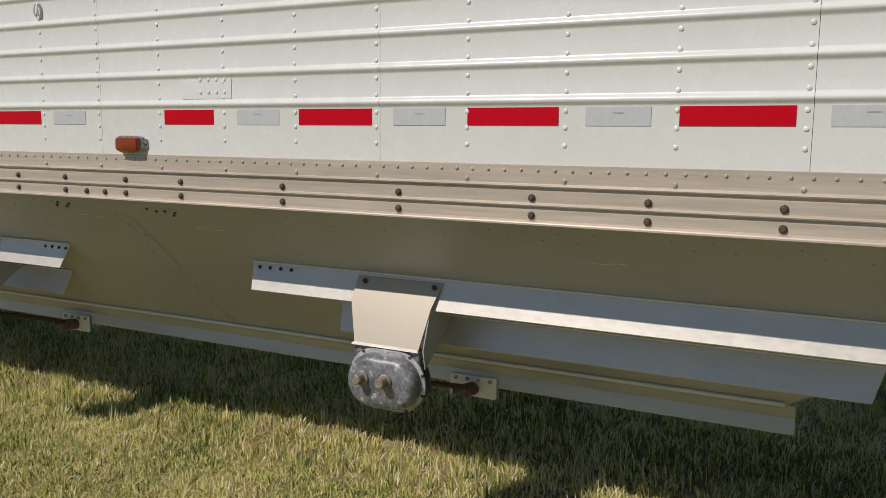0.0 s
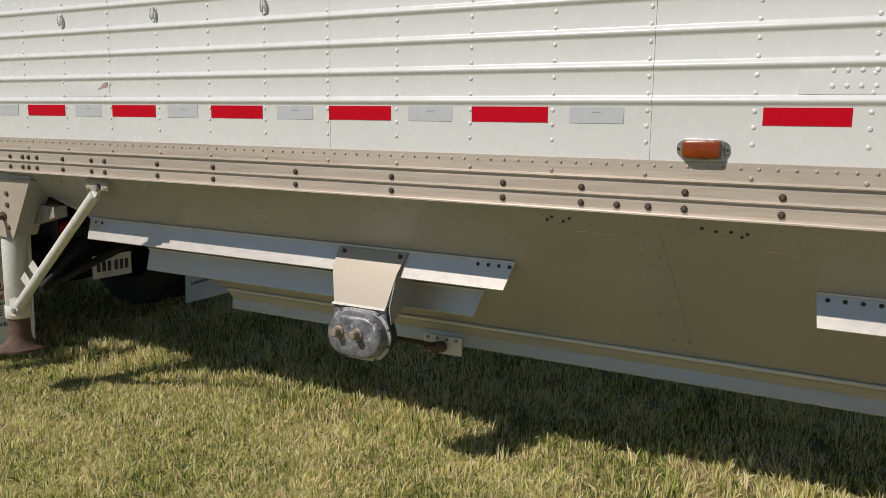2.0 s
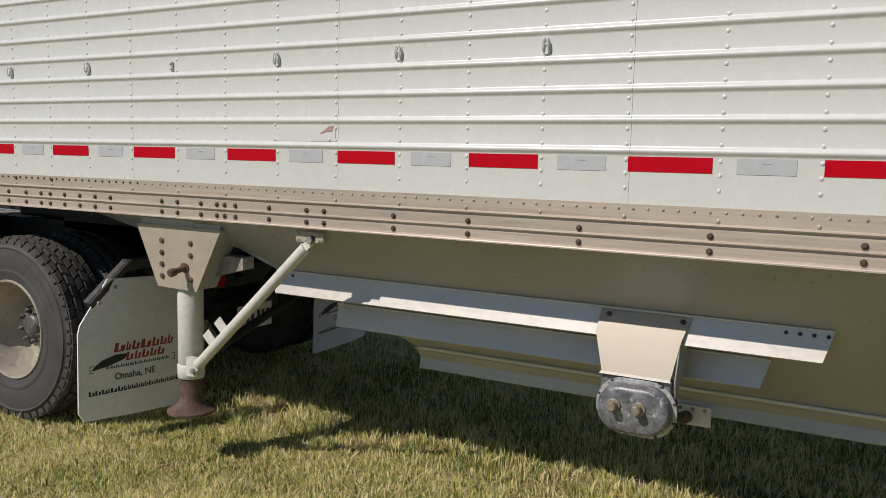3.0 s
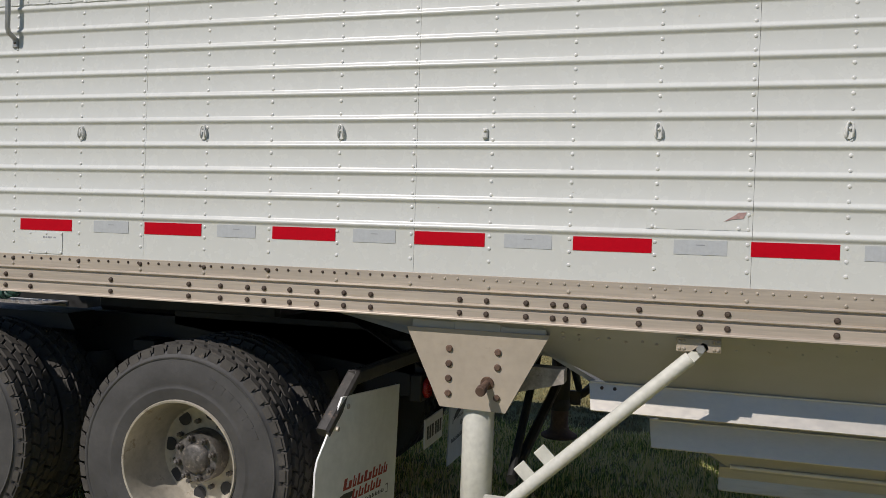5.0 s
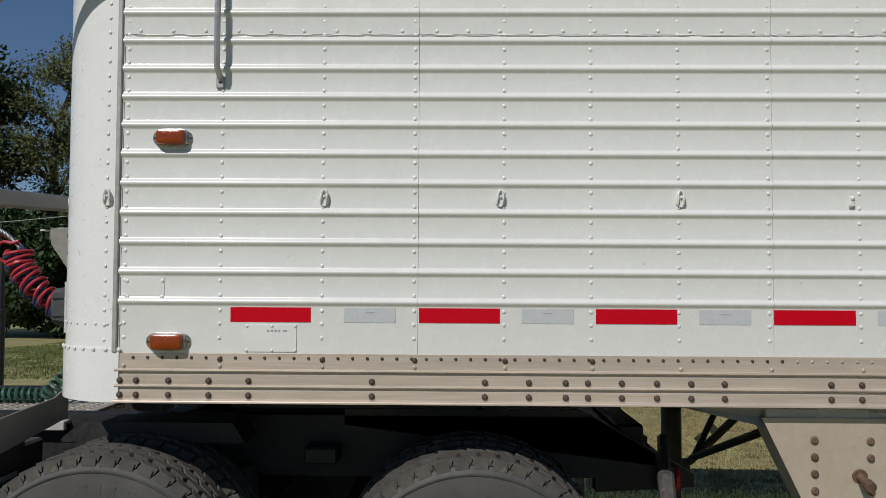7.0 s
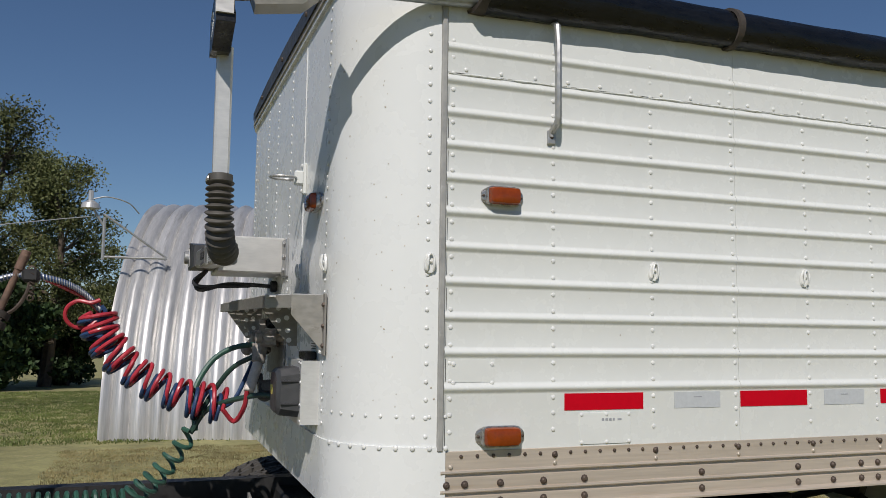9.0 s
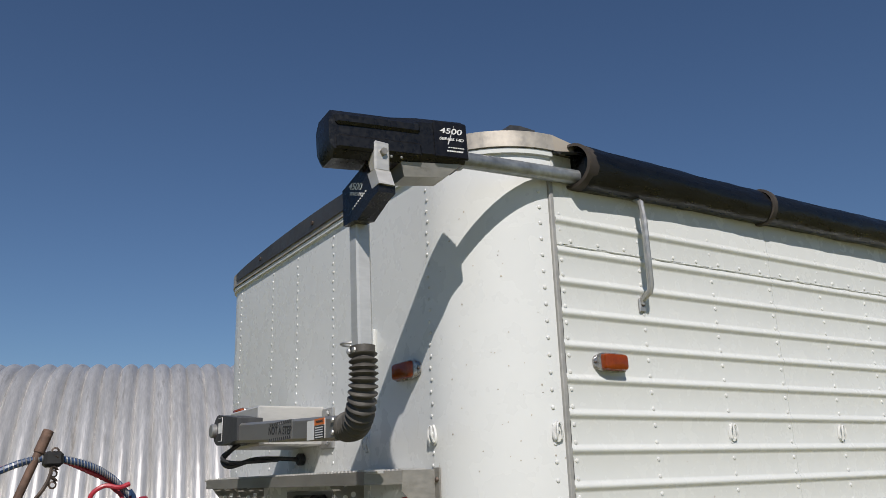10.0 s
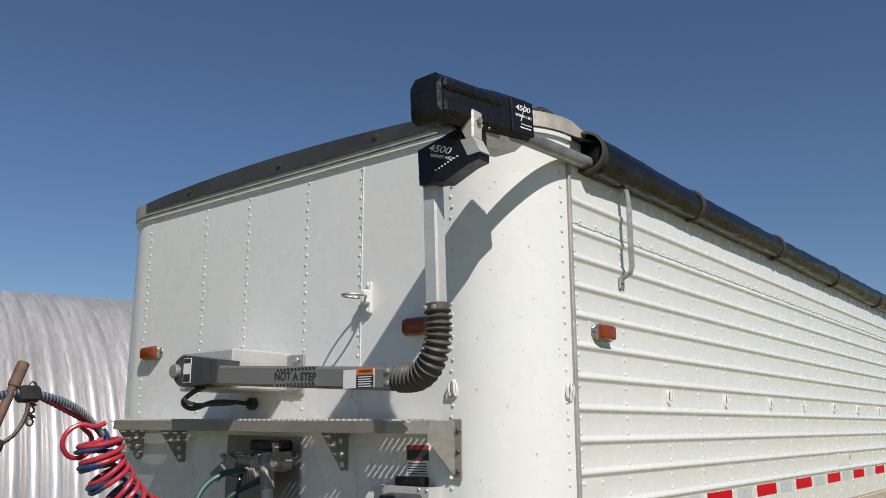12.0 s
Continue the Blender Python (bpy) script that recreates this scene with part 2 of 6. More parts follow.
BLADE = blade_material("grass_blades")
DRY_BLADE = mat("dry_lawn_blades", (0.27, 0.225, 0.10), 0.7, vary=0.35, scale=0.9, grain=6, second=(0.17, 0.17, 0.06), second_at=0.55)
FAR_BLADE = mat("far_lawn_blades", (0.115, 0.145, 0.035), 0.7, vary=0.3, scale=0.25, grain=2.5, second=(0.17, 0.165, 0.05), second_at=0.56)
STRAW = mat("dry_straw", (0.62, 0.47, 0.26), 0.8, vary=0.35, scale=9, grain=60, second=(0.36, 0.24, 0.13), second_at=0.52)


# ---- mesh building ----
class Mesh:
    """Gathers vertices and faces of one part."""

    def __init__(self):
        self.v, self.f = [], []

    def add(self, verts, faces):
        n = len(self.v)
        self.v += [tuple(p) for p in verts]
        self.f += [tuple(i + n for i in q) for q in faces]
        return self


def hull(m, pts):
    """The convex solid round some points."""
    b = bmesh.new()
    for p in pts:
        b.verts.new(p)
    bmesh.ops.convex_hull(b, input=b.verts)
    bmesh.ops.dissolve_limit(b, angle_limit=0.02, verts=b.verts, edges=b.edges)
    loose = [v for v in b.verts if not v.link_faces]
    bmesh.ops.delete(b, geom=loose, context="VERTS")
    bmesh.ops.recalc_face_normals(b, faces=b.faces)
    b.verts.index_update()
    m.add([v.co[:] for v in b.verts], [[v.index for v in q.verts] for q in b.faces])
    b.free()
    return m


def box(m, x0, x1, y0, y1, z0, z1, c=0.0, turn=None):
    """A block with chamfered edges."""
    pts = []
    cx, cy, cz = [min(c, abs(b - a) * 0.45) for a, b in ((x0, x1), (y0, y1), (z0, z1))]
    for x, sx in ((x0, cx), (x1, -cx)):
        for y, sy in ((y0, cy), (y1, -cy)):
            for z, sz in ((z0, cz), (z1, -cz)):
                pts += [(x + sx, y + sy, z), (x + sx, y, z + sz), (x, y + sy, z + sz)] if c else [(x, y, z)]
    if turn is not None:
        pts = [turn @ Vector(p) for p in pts]
    return hull(m, pts)


def prism(m, prof, axis, a, b, cap=True):
    """A profile drawn out along an axis."""
    put = {"x": lambda u, v, w: (w, u, v), "y": lambda u, v, w: (u, w, v), "z": lambda u, v, w: (u, v, w)}[axis]
    n = len(prof)
    vs = [put(u, v, a) for u, v in prof] + [put(u, v, b) for u, v in prof]
    fs = [(i, (i + 1) % n, n + (i + 1) % n, n + i) for i in range(n)]
    if cap:
        fs += [tuple(reversed(range(n))), tuple(range(n, 2 * n))]
    return m.add(vs, fs)


def basis(d):
    d = Vector(d).normalized()
    s = Vector((0, 0, 1)) if abs(d.z) < 0.9 else Vector((1, 0, 0))
    u = d.cross(s).normalized()
    return u, d.cross(u).normalized(), d


def cyl(m, p0, p1, r, n=16, r1=None, c=0.0):
    """A round bar, with chamfered rims."""
    p0, p1 = Vector(p0), Vector(p1)
    r1 = r if r1 is None else r1
    u, w, d = basis(p1 - p0)
    rings = [(p0, r), (p1, r1)] if not c else [(p0, r - c), (p0 + d * c, r), (p1 - d * c, r1), (p1, r1 - c)]
    vs, fs = [], []
    for p, rr in rings:
        vs += [p + (u * math.cos(t) + w * math.sin(t)) * rr for t in (2 * math.pi * i / n for i in range(n))]
    for k in range(len(rings) - 1):
        fs += [(k * n + i, k * n + (i + 1) % n, (k + 1) * n + (i + 1) % n, (k + 1) * n + i) for i in range(n)]
    fs += [tuple(reversed(range(n))), tuple(range((len(rings) - 1) * n, len(rings) * n))]
    return m.add(vs, fs)


def tube(m, path, r, n=8, radii=None):
    """A round hose along a path."""
    path = [Vector(p) for p in path]
    t0 = (path[1] - path[0]).normalized()
    u, w, _ = basis(t0)
    vs, fs = [], []
    for i, p in enumerate(path):
        t = (path[min(i + 1, len(path) - 1)] - path[max(i - 1, 0)]).normalized()
        u = (u - t * u.dot(t)).normalized()
        w = t.cross(u)
        rr = radii[i] if radii else r
        vs += [p + (u * math.cos(a) + w * math.sin(a)) * rr for a in (2 * math.pi * k / n for k in range(n))]
    for i in range(len(path) - 1):
        fs += [(i * n + k, i * n + (k + 1) % n, (i + 1) * n + (k + 1) % n, (i + 1) * n + k) for k in range(n)]
    fs += [tuple(reversed(range(n))), tuple(range((len(path) - 1) * n, len(path) * n))]
    return m.add(vs, fs)


def lathe(m, prof, n, at=None):
    """A profile of (radius, along) turned round the axis y."""
    at = at or Matrix()
    k = len(prof)
    vs = [at @ Vector((r * math.cos(t), h, r * math.sin(t))) for t in (2 * math.pi * i / n for i in range(n)) for r, h in prof]
    fs = [(i * k + j, ((i + 1) % n) * k + j, ((i + 1) % n) * k + j + 1, i * k + j + 1) for i in range(n) for j in range(k - 1)]
    return m.add(vs, fs)


def dome(m, p, d, r, h, n=8):
    """A rivet's head at p, standing out along d."""
    u, w, d = basis(d)
    p = Vector(p)
    vs = []
    for rr, hh in ((r, 0), (r * 0.85, h * 0.6), (r * 0.45, h)):
        vs += [p + d * hh + (u * math.cos(t) + w * math.sin(t)) * rr for t in (2 * math.pi * i / n for i in range(n))]
    fs = [(k * n + i, k * n + (i + 1) % n, (k + 1) * n + (i + 1) % n, (k + 1) * n + i) for k in (0, 1) for i in range(n)]
    return m.add(vs, fs + [tuple(range(2 * n, 3 * n))])


def curve_points(ctrl, n=12):
    """A smooth line through the control points."""
    c = [Vector(p) for p in ctrl]
    c = [c[0] * 2 - c[1]] + c + [c[-1] * 2 - c[-2]]
    out = []
    for i in range(1, len(c) - 2):
        for s in range(n):
            t = s / n
            a, b, d, e = c[i - 1], c[i], c[i + 1], c[i + 2]
            out.append(0.5 * ((2 * b) + (d - a) * t + (2 * a - 5 * b + 4 * d - e) * t * t + (3 * b - a - 3 * d + e) * t ** 3))
    return out + [c[-2]]


def to_mesh(name, m, material, smooth=35):
    me = bpy.data.meshes.new(name)
    me.from_pydata(m.v, [], m.f)
    b = bmesh.new()
    b.from_mesh(me)
    bmesh.ops.recalc_face_normals(b, faces=b.faces)
    b.to_mesh(me)
    b.free()
    if smooth:
        me.shade_smooth()
        me.set_sharp_from_angle(angle=radians(smooth))
    me.materials.append(material)
    return me


SINGLY = {"patch_rivets": "rivet", "plate_rivets": "rivet", "screws": "screw", "bellows_bolts": "bolt", "flange_bolts": "bolt", "latch_bolts": "bolt",
          "plate_screws": "screw", "decal_stripes": "decal_stripe", "decal_print": "decal_block", "decal_lines": "decal_line", "rim_screws": "screw", "tab_bolts": "bolt", "plate_bolts": "bolt", "web_bolts": "bolt", "brace_bolts": "bolt",
          "cap_fasteners": "cap_bolt", "gusset_holes": "gusset_hole", "box_ribs": "box_rib", "brace_tabs": "brace_tab", "crossmembers": "crossmember", "step_treads": "step_tread"}


def pieces(m):
    """The separate pieces of a mesh that was gathered in one go."""
    root = list(range(len(m.v)))

    def find(i):
        while root[i] != i:
            root[i] = root[root[i]]
            i = root[i]
        return i

    for f in m.f:
        for i in f[1:]:
            root[find(i)] = find(f[0])
    groups = {}
    for f in m.f:
        groups.setdefault(find(f[0]), []).append(f)
    for fs in groups.values():
        one = Mesh()
        at = {i: k for k, i in enumerate(sorted({i for f in fs for i in f}))}
        one.v = [m.v[i] for i in at]
        one.f = [tuple(at[i] for i in f) for f in fs]
        yield one


def part(name, m, material, parent, label="", smooth=35):
    """One mesh under a thing or under another part. Vertices are given in the world."""
    if name in SINGLY:
        for one in pieces(m):
            ob = part(SINGLY[name], one, material, parent, label, smooth)
        return ob
    ob = new(name, m if isinstance(m, bpy.types.Mesh) else to_mesh(name, m, material, smooth))
    ob.parent = parent
    at = Matrix()
    p = parent
    while p is not None:
        at = p.matrix_basis.inverted() @ at if p.parent is None else at
        p = p.parent
    ob.matrix_parent_inverse = at if parent.parent is None else Matrix()
    return tagged(ob, label)


def thing(name, label, category, at=(0, 0, 0), group="", kind=""):
    ob = new(name)
    ob.empty_display_size = 0.1
    ob.location = at
    ob.matrix_basis = Matrix.Translation(at)
    return tagged(ob, label, category, group, kind)


def single(name, m, material, label, category, group="", kind="", smooth=35):
    """A thing of one mesh."""
    return tagged(new(name, to_mesh(name, m, material, smooth)), label, category, group, kind)

# ---- ground ----
W = 2.44            # trailer width
XF, XS, XR = -1.335, -1.037, 10.9   # front wall, first upright seam, rear
RC = 0.30           # front corner radius
ZT, ZR, ZB = 2.785, 1.37, 1.205      # top of walls, top and bottom of the bottom rail


def ground_height(x, y):
    fall = 0.031 * max(0.0, y - 1.4)     # the lawn falls away behind the trailer
    return 0.018 * noise.noise((x * 0.9, y * 0.9, 3.1)) + 0.03 * noise.noise((x * 0.17, y * 0.17, 7.7)) - fall


def ground():
    xs = sorted({*np.linspace(-6, 12, 73).tolist(), -400, -150, -60, -30, -20, -14, -10, -8, 16, 22, 30, 60, 150, 400})
    ys = sorted({*np.linspace(-6, 8, 57).tolist(), -400, -150, -60, -30, -16, -10, 10, 13, 17, 22, 30, 40, 60, 100, 200, 600})
    m = Mesh()
    m.v = [(x, y, ground_height(x, y) - 0.01) for y in ys for x in xs]
    n = len(xs)
    m.f = [(j * n + i, j * n + i + 1, (j + 1) * n + i + 1, (j + 1) * n + i) for j in range(len(ys) - 1) for i in range(n - 1)]
    g = new("ground", to_mesh("ground", m, GRASS_BASE))
    return tagged(g, "mown lawn soil with short dry grass", "ground", kind="structure")


ground()


def blades(name, x0, x1, y0, y1, count, tall, wide, seed, label, material, spread=0.020, droop=0.62):
    """Short mown grass, each blade a bent sliver; most grow in tufts with thin places between."""
    rng = np.random.default_rng(seed)
    p = rng.random((count, 2)) * (x1 - x0, y1 - y0) + (x0, y0)
    near = rng.random((count // 26, 2)) * (x1 - x0, y1 - y0) + (x0, y0)
    pick = rng.random(count) < 0.72
    tuft = rng.integers(0, len(near), count)
    away = rng.normal(0, spread, (count, 2))
    p[pick] = near[tuft[pick]] + away[pick]
    vigour = 0.55 + 0.75 * rng.random(len(near))[tuft]
    z = np.array([ground_height(a, b) - 0.012 for a, b in p])
    h = tall * vigour * (0.5 + 0.8 * rng.random(count))
    w = wide * (0.6 + 0.8 * rng.random(count))
    face, lean = rng.random(count) * np.pi, np.abs(rng.normal(0, droop, count))
    way = np.where(pick, np.arctan2(away[:, 1], away[:, 0]) + rng.normal(0, 0.5, count), rng.random(count) * 2 * np.pi)
    sx, sy = np.cos(face) * w / 2, np.sin(face) * w / 2
    tx, ty = np.cos(way) * h * lean, np.sin(way) * h * lean
    hz = h / np.sqrt(1 + lean ** 2)
    v = np.empty((count, 5, 3))
    v[:, 0] = np.stack([p[:, 0] - sx, p[:, 1] - sy, z], 1)
    v[:, 1] = np.stack([p[:, 0] + sx, p[:, 1] + sy, z], 1)
    v[:, 2] = np.stack([p[:, 0] + sx * 0.8 + tx * 0.35, p[:, 1] + sy * 0.8 + ty * 0.35, z + hz * 0.6], 1)
    v[:, 3] = np.stack([p[:, 0] - sx * 0.8 + tx * 0.35, p[:, 1] - sy * 0.8 + ty * 0.35, z + hz * 0.6], 1)
    v[:, 4] = np.stack([p[:, 0] + tx, p[:, 1] + ty, z + hz], 1)
    me = bpy.data.meshes.new(name)
    n = count
    me.vertices.add(5 * n)
    me.vertices.foreach_set("co", v.reshape(-1))
    idx = np.arange(n)[:, None] * 5
    loops = np.concatenate([idx + [0, 1, 2, 3], idx + [3, 2, 4]], 1).reshape(-1)
    me.loops.add(7 * n)
    me.loops.foreach_set("vertex_index", loops.astype(np.int32))
    me.polygons.add(2 * n)
    starts = (np.arange(n)[:, None] * 7 + [0, 4]).reshape(-1)
    me.polygons.foreach_set("loop_start", starts.astype(np.int32))
    me.update()
    me.validate()
    me.materials.append(material)
    return tagged(new(name, me), label, "grass", kind="stuff")


blades("lawn_grass", -1.0, 8.2, -1.7, 0.6, 300000, 0.040, 0.0060, 11, "short mown grass with dry straw-coloured patches", BLADE, 0.018, 1.35)
blades("dry_straw", -1.0, 8.2, -1.7, 1.4, 46000, 0.060, 0.0042, 14, "loose dry straw clippings lying in the grass", STRAW, 0.09, 3.0)
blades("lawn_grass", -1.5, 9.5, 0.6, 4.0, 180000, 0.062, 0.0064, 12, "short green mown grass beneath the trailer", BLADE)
blades("lawn_grass", -3.0, 9.0, 4.0, 13.0, 170000, 0.032, 0.0095, 13, "dry mown grass behind the trailer", DRY_BLADE, 0.05)

blades("lawn_grass", -16.0, 3.0, 14.0, 36.0, 160000, 0.05, 0.022, 16, "mown grass of the far lawn", FAR_BLADE, 0.10)

# ---- trailer: walls ----
trailer = thing("grain_trailer", "white riveted grain hopper trailer with dull aluminium bottom rail", "trailer", (XF, W / 2, 0))
RIBS = [1.546 + 0.1031 * i for i in range(6)] + [2.1635 + 0.0992 * i for i in range(5)]


def wall_profile(z0, z1):
    """The sheet's outer line, with half-round ribs."""
    pts = [(0.0, z0)]
    for z in RIBS:
        if z0 + 0.02 < z < z1 - 0.02:
            pts += [(-0.0045 * (1 - math.cos(a)), z + 0.004 + 0.0185 * (a / math.pi - 1)) for a in (math.pi * k / 6 for k in range(13))]
    return pts + [(0.0, z1)]


def side_panel(x0, x1, z0, z1, dy=0.0):
    prof = wall_profile(z0, z1)
    m = Mesh()
    n = len(prof)
    cols = [x0, x1]
    for x in cols:
        m.v += [(x, y + dy, z) for y, z in prof]
    m.f = [(j, n + j, n + j + 1, j + 1) for j in range(n - 1)]
    k = len(m.v)
    for x in cols:
        m.v += [(x, 0.012, z) for y, z in prof]
    m.f += [(j, j + 1, k + j + 1, k + j) for j in range(n - 1)]
    m.f += [(n + j, k + n + j, k + n + j + 1, n + j + 1) for j in range(n - 1)]
    m.f += [(0, k, k + n, n), (n - 1, 2 * n - 1, k + 2 * n - 1, k + n - 1)]
    return m


SEAMS = [XS - 0.005] + [1.2225 * i for i in range(9)] + [XR]
COLUMNS = [-1.022, -0.688, -0.333] + [1.2225 * i + d for i in range(9) for d in (-0.014, 0.297, 0.597, 0.899)]
LAP = RIBS[9] + 0.0245
for a, b in zip(SEAMS, SEAMS[1:]):
    low = part("side_panel", side_panel(a + 0.0006, b - 0.0006, ZR, LAP), WHITE, trailer)
    part("side_panel", side_panel(a + 0.0006, b - 0.0006, LAP + 0.002, ZT, -0.002), WHITE, trailer)
    m = Mesh()
    for x in COLUMNS:
        if a - 0.02 <= x < b - 0.02:
            for i, z in enumerate([RIBS[0] - 0.121, RIBS[0] - 0.072, *RIBS]):
                for dz in ((-0.026, 0.026) if i > 1 else (0.0,)):
                    if z + dz < 2.75:
                        dome(m, (x, 0, z + dz), (0, -1, 0), 0.0072, 0.0036)
    k = int((b - a) / 0.105)
    for i in range(k):
        dome(m, (a + 0.06 + i * (b - a - 0.12) / (k - 1), -0.002, LAP + 0.014), (0, -1, 0), 0.0068, 0.004)
    tagged(part("riveting", m, RIVET, low), kind="stuff")
    m = Mesh()
    steps = max(4, int((b - a) / 0.03))
    tube(m, [(a + 0.004 + (b - a - 0.008) * i / steps, -0.0022, LAP - 0.001 + 0.003 * noise.noise((i * 0.37, a, 2.0))) for i in range(steps + 1)], 0.003, 5,
         [max(0.0008, 0.0022 + 0.004 * noise.noise((i * 0.55, a, 9.0))) for i in range(steps + 1)])
    part("sealant_bead", m, WHITE, low)

m = Mesh()
prism(m, [(0.0125, ZB), (0.0125, ZT), (0.06, ZT), (0.06, ZB)], "x", XS, XR)
part("side_wall_core", m, WHITE, trailer)
m = Mesh()
prism(m, [(W, ZB), (W, ZT), (W - 0.05, ZT), (W - 0.05, ZB)], "x", XS, XR)
part("far_side_wall", m, WHITE, trailer)
m = Mesh()
prism(m, [(XR, 0.0125), (XR, W), (XR - 0.05, W), (XR - 0.05, 0.0125)], "z", ZB, ZT)
part("rear_wall", m, WHITE, trailer)


def outline(d=0.0, n=14):
    """The trailer's front in plan, from the near side to the far side, d metres outside the sheet."""
    pts = [(XS, -d)]
    pts += [(XF + RC - (RC + d) * math.sin(a), RC - (RC + d) * math.cos(a)) for a in (math.pi / 2 * i / n for i in range(n + 1))]
    pts += [(XF + RC - (RC + d) * math.cos(a), W - RC + (RC + d) * math.sin(a)) for a in (math.pi / 2 * i / n for i in range(n + 1))]
    return pts + [(XS, W + d)]


def skirt(z0, z1, d0, d1, top=None):
    """A band that follows the front's plan; top gives its height at each y."""
    o, i = outline(d1), outline(d0)
    n = len(o)
    m = Mesh()
    up = lambda q: (top(q) if top else z1)
    m.v = [(x, y, z0) for x, y in o] + [(x, y, up(y)) for x, y in o] + [(x, y, z0) for x, y in i] + [(x, y, up(y)) for x, y in i]
    for k in range(n - 1):
        m.f += [(k, k + 1, n + k + 1, n + k), (n + k, n + k + 1, 3 * n + k + 1, 3 * n + k), (2 * n + k, 3 * n + k, 3 * n + k + 1, 2 * n + k + 1), (k, 2 * n + k, 2 * n + k + 1, k + 1)]
    m.f += [(0, n, 3 * n, 2 * n), (n - 1, 3 * n - 1, 4 * n - 1, 2 * n - 1)]
    return m


front = part("front_wall", skirt(1.375, ZT, -0.04, 0.0), WHITE_SMOOTH, trailer, "smooth white front wall with rounded corners")
part("front_base_band", skirt(ZB - 0.005, 1.385, -0.04, 0.006), WHITE_SMOOTH, trailer)
part("front_cap_trim", skirt(2.774, 2.790, -0.02, 0.012), WHITE, trailer)


def cap_top(y):
    t = max(0.0, min(1.0, y / 0.6))
    return 2.846 + 0.010 * t


part("front_cap", skirt(2.793, 2.9, -0.03, 0.018, cap_top), CAPALU, trailer, "dull aluminium arched front cap")

m = Mesh()
ys = [0.33 + 1.80 * i / 24 for i in range(25)]
top_ = [2.850 + 0.036 * math.sin(math.pi * i / 24) ** 0.7 for i in range(25)]
m.v = [(x, y, z) for x in (XF - 0.024, XF + 0.02) for y, z in [(y, 2.812) for y in ys] + list(zip(ys, top_))]
for o in (0, 50):
    m.f += [(o + i, o + i + 1, o + 25 + i + 1, o + 25 + i) for i in range(24)]
m.f += [(25 + i, 25 + i + 1, 75 + i + 1, 75 + i) for i in range(24)]
part("end_arch", m, CAPDARK, trailer, "dark end cap over the front wall")

# chips and specks in the front corner's paint
m = Mesh()
rng = random.Random(15)
for k in range(95):
    a = rng.uniform(0.05, math.pi / 2)
    d = Vector((-math.sin(a), -math.cos(a), 0))
    p = Vector((XF + RC, RC, rng.uniform(1.45, 2.6))) + d * RC
    if rng.random() < 0.3:
        p = Vector((rng.uniform(-0.95, 2.5), 0.0, rng.uniform(1.56, 2.44)))
        d = Vector((0, -1, 0))
    dome(m, p, d, rng.choice((0.0016, 0.0018, 0.002, 0.0024, 0.0034)), 0.0006, 5)
tagged(part("paint_chips", m, RAILRIVET, front), kind="stuff")
m = Mesh()
hull(m, [(x, y, z) for x, zt in ((XS + 0.001, 2.846), (-0.905, 2.822)) for y in (-0.017, 0.03) for z in (2.793, zt)])
part("side_cap", m, ALU, trailer)

# upright trim at the corner joint
m = Mesh()
box(m, XS - 0.023, XS - 0.006, -0.010, 0.01, 1.372, 2.715, 0.003)
part("corner_trim", m, TRIM, trailer)

# bottom rail: an extrusion with three bands and two grooves
prof = [(0.001, ZR + 0.002), (-0.003, ZR), (-0.003, 1.318), (-0.008, 1.316), (-0.009, 1.311), (-0.007, 1.308), (0.003, 1.305), (0.002, 1.299), (-0.003, 1.296), (-0.003, 1.264),
        (-0.008, 1.262), (-0.009, 1.257), (-0.007, 1.254), (0.003, 1.251), (0.002, 1.245), (-0.003, 1.242), (-0.003, 1.214), (-0.019, 1.209), (-0.021, 1.206), (-0.021, ZB - 0.004), (-0.018, ZB - 0.005), (-0.014, ZB), (0.012, ZB), (0.012, ZR + 0.002)]
m = Mesh()
prism(m, prof, "x", XS - 0.012, XR)
rail = part("bottom_rail", m, RAIL, trailer, "weathered aluminium bottom rail with rows of bolts", smooth=20)

# floor of the front deck over the truck, and the hopper
m = Mesh()
box(m, XF + 0.32, 1.55, 0.03, W - 0.03, 1.212, 1.25, 0.004)
box(m, XF + 0.06, XF + 0.32, 0.34, W - 0.34, 1.212, 1.25, 0.004)
part("front_deck_underside", m, FRAME, trailer)
m = Mesh()
box(m, 8.12, XR - 0.05, 0.065, W - 0.055, 1.212, 1.25, 0.004)
part("rear_deck_underside", m, FRAME, trailer)


def slope_y(z):
    return 0.015 + (1.205 - z) * 1.08


def hopper_end(xa, xb, name):
    """A sloping end sheet, from the deck down to the trough."""
    m = Mesh()
    pts = []
    for x, z in ((xa, 1.207), (xb, 0.545)):
        for y in (slope_y(z), W - slope_y(z)):
            pts += [(x, y, z), (x, y, z + 0.02)]
    hull(m, pts)
    part(name, m, SHEET, trailer)


hopper_end(1.53, 2.46, "hopper_front")
hopper_end(8.14, 7.25, "hopper_rear")


def hopper_side(flip):
    m = Mesh()
    out = [(x, slope_y(z), z) for x, z in ((1.53, 1.207), (1.944, 0.96), (2.46, 0.545), (7.25, 0.545), (7.73, 0.96), (8.14, 1.207))]
    vs = out + [(x, y + 0.02, z + 0.02) for x, y, z in out]
    if flip:
        vs = [(x, W - y, z) for x, y, z in vs]
    n = len(out)
    return m.add(vs, [tuple(range(n)), tuple(range(2 * n - 1, n - 1, -1))] + [(k, (k + 1) % n, n + (k + 1) % n, n + k) for k in range(n)])


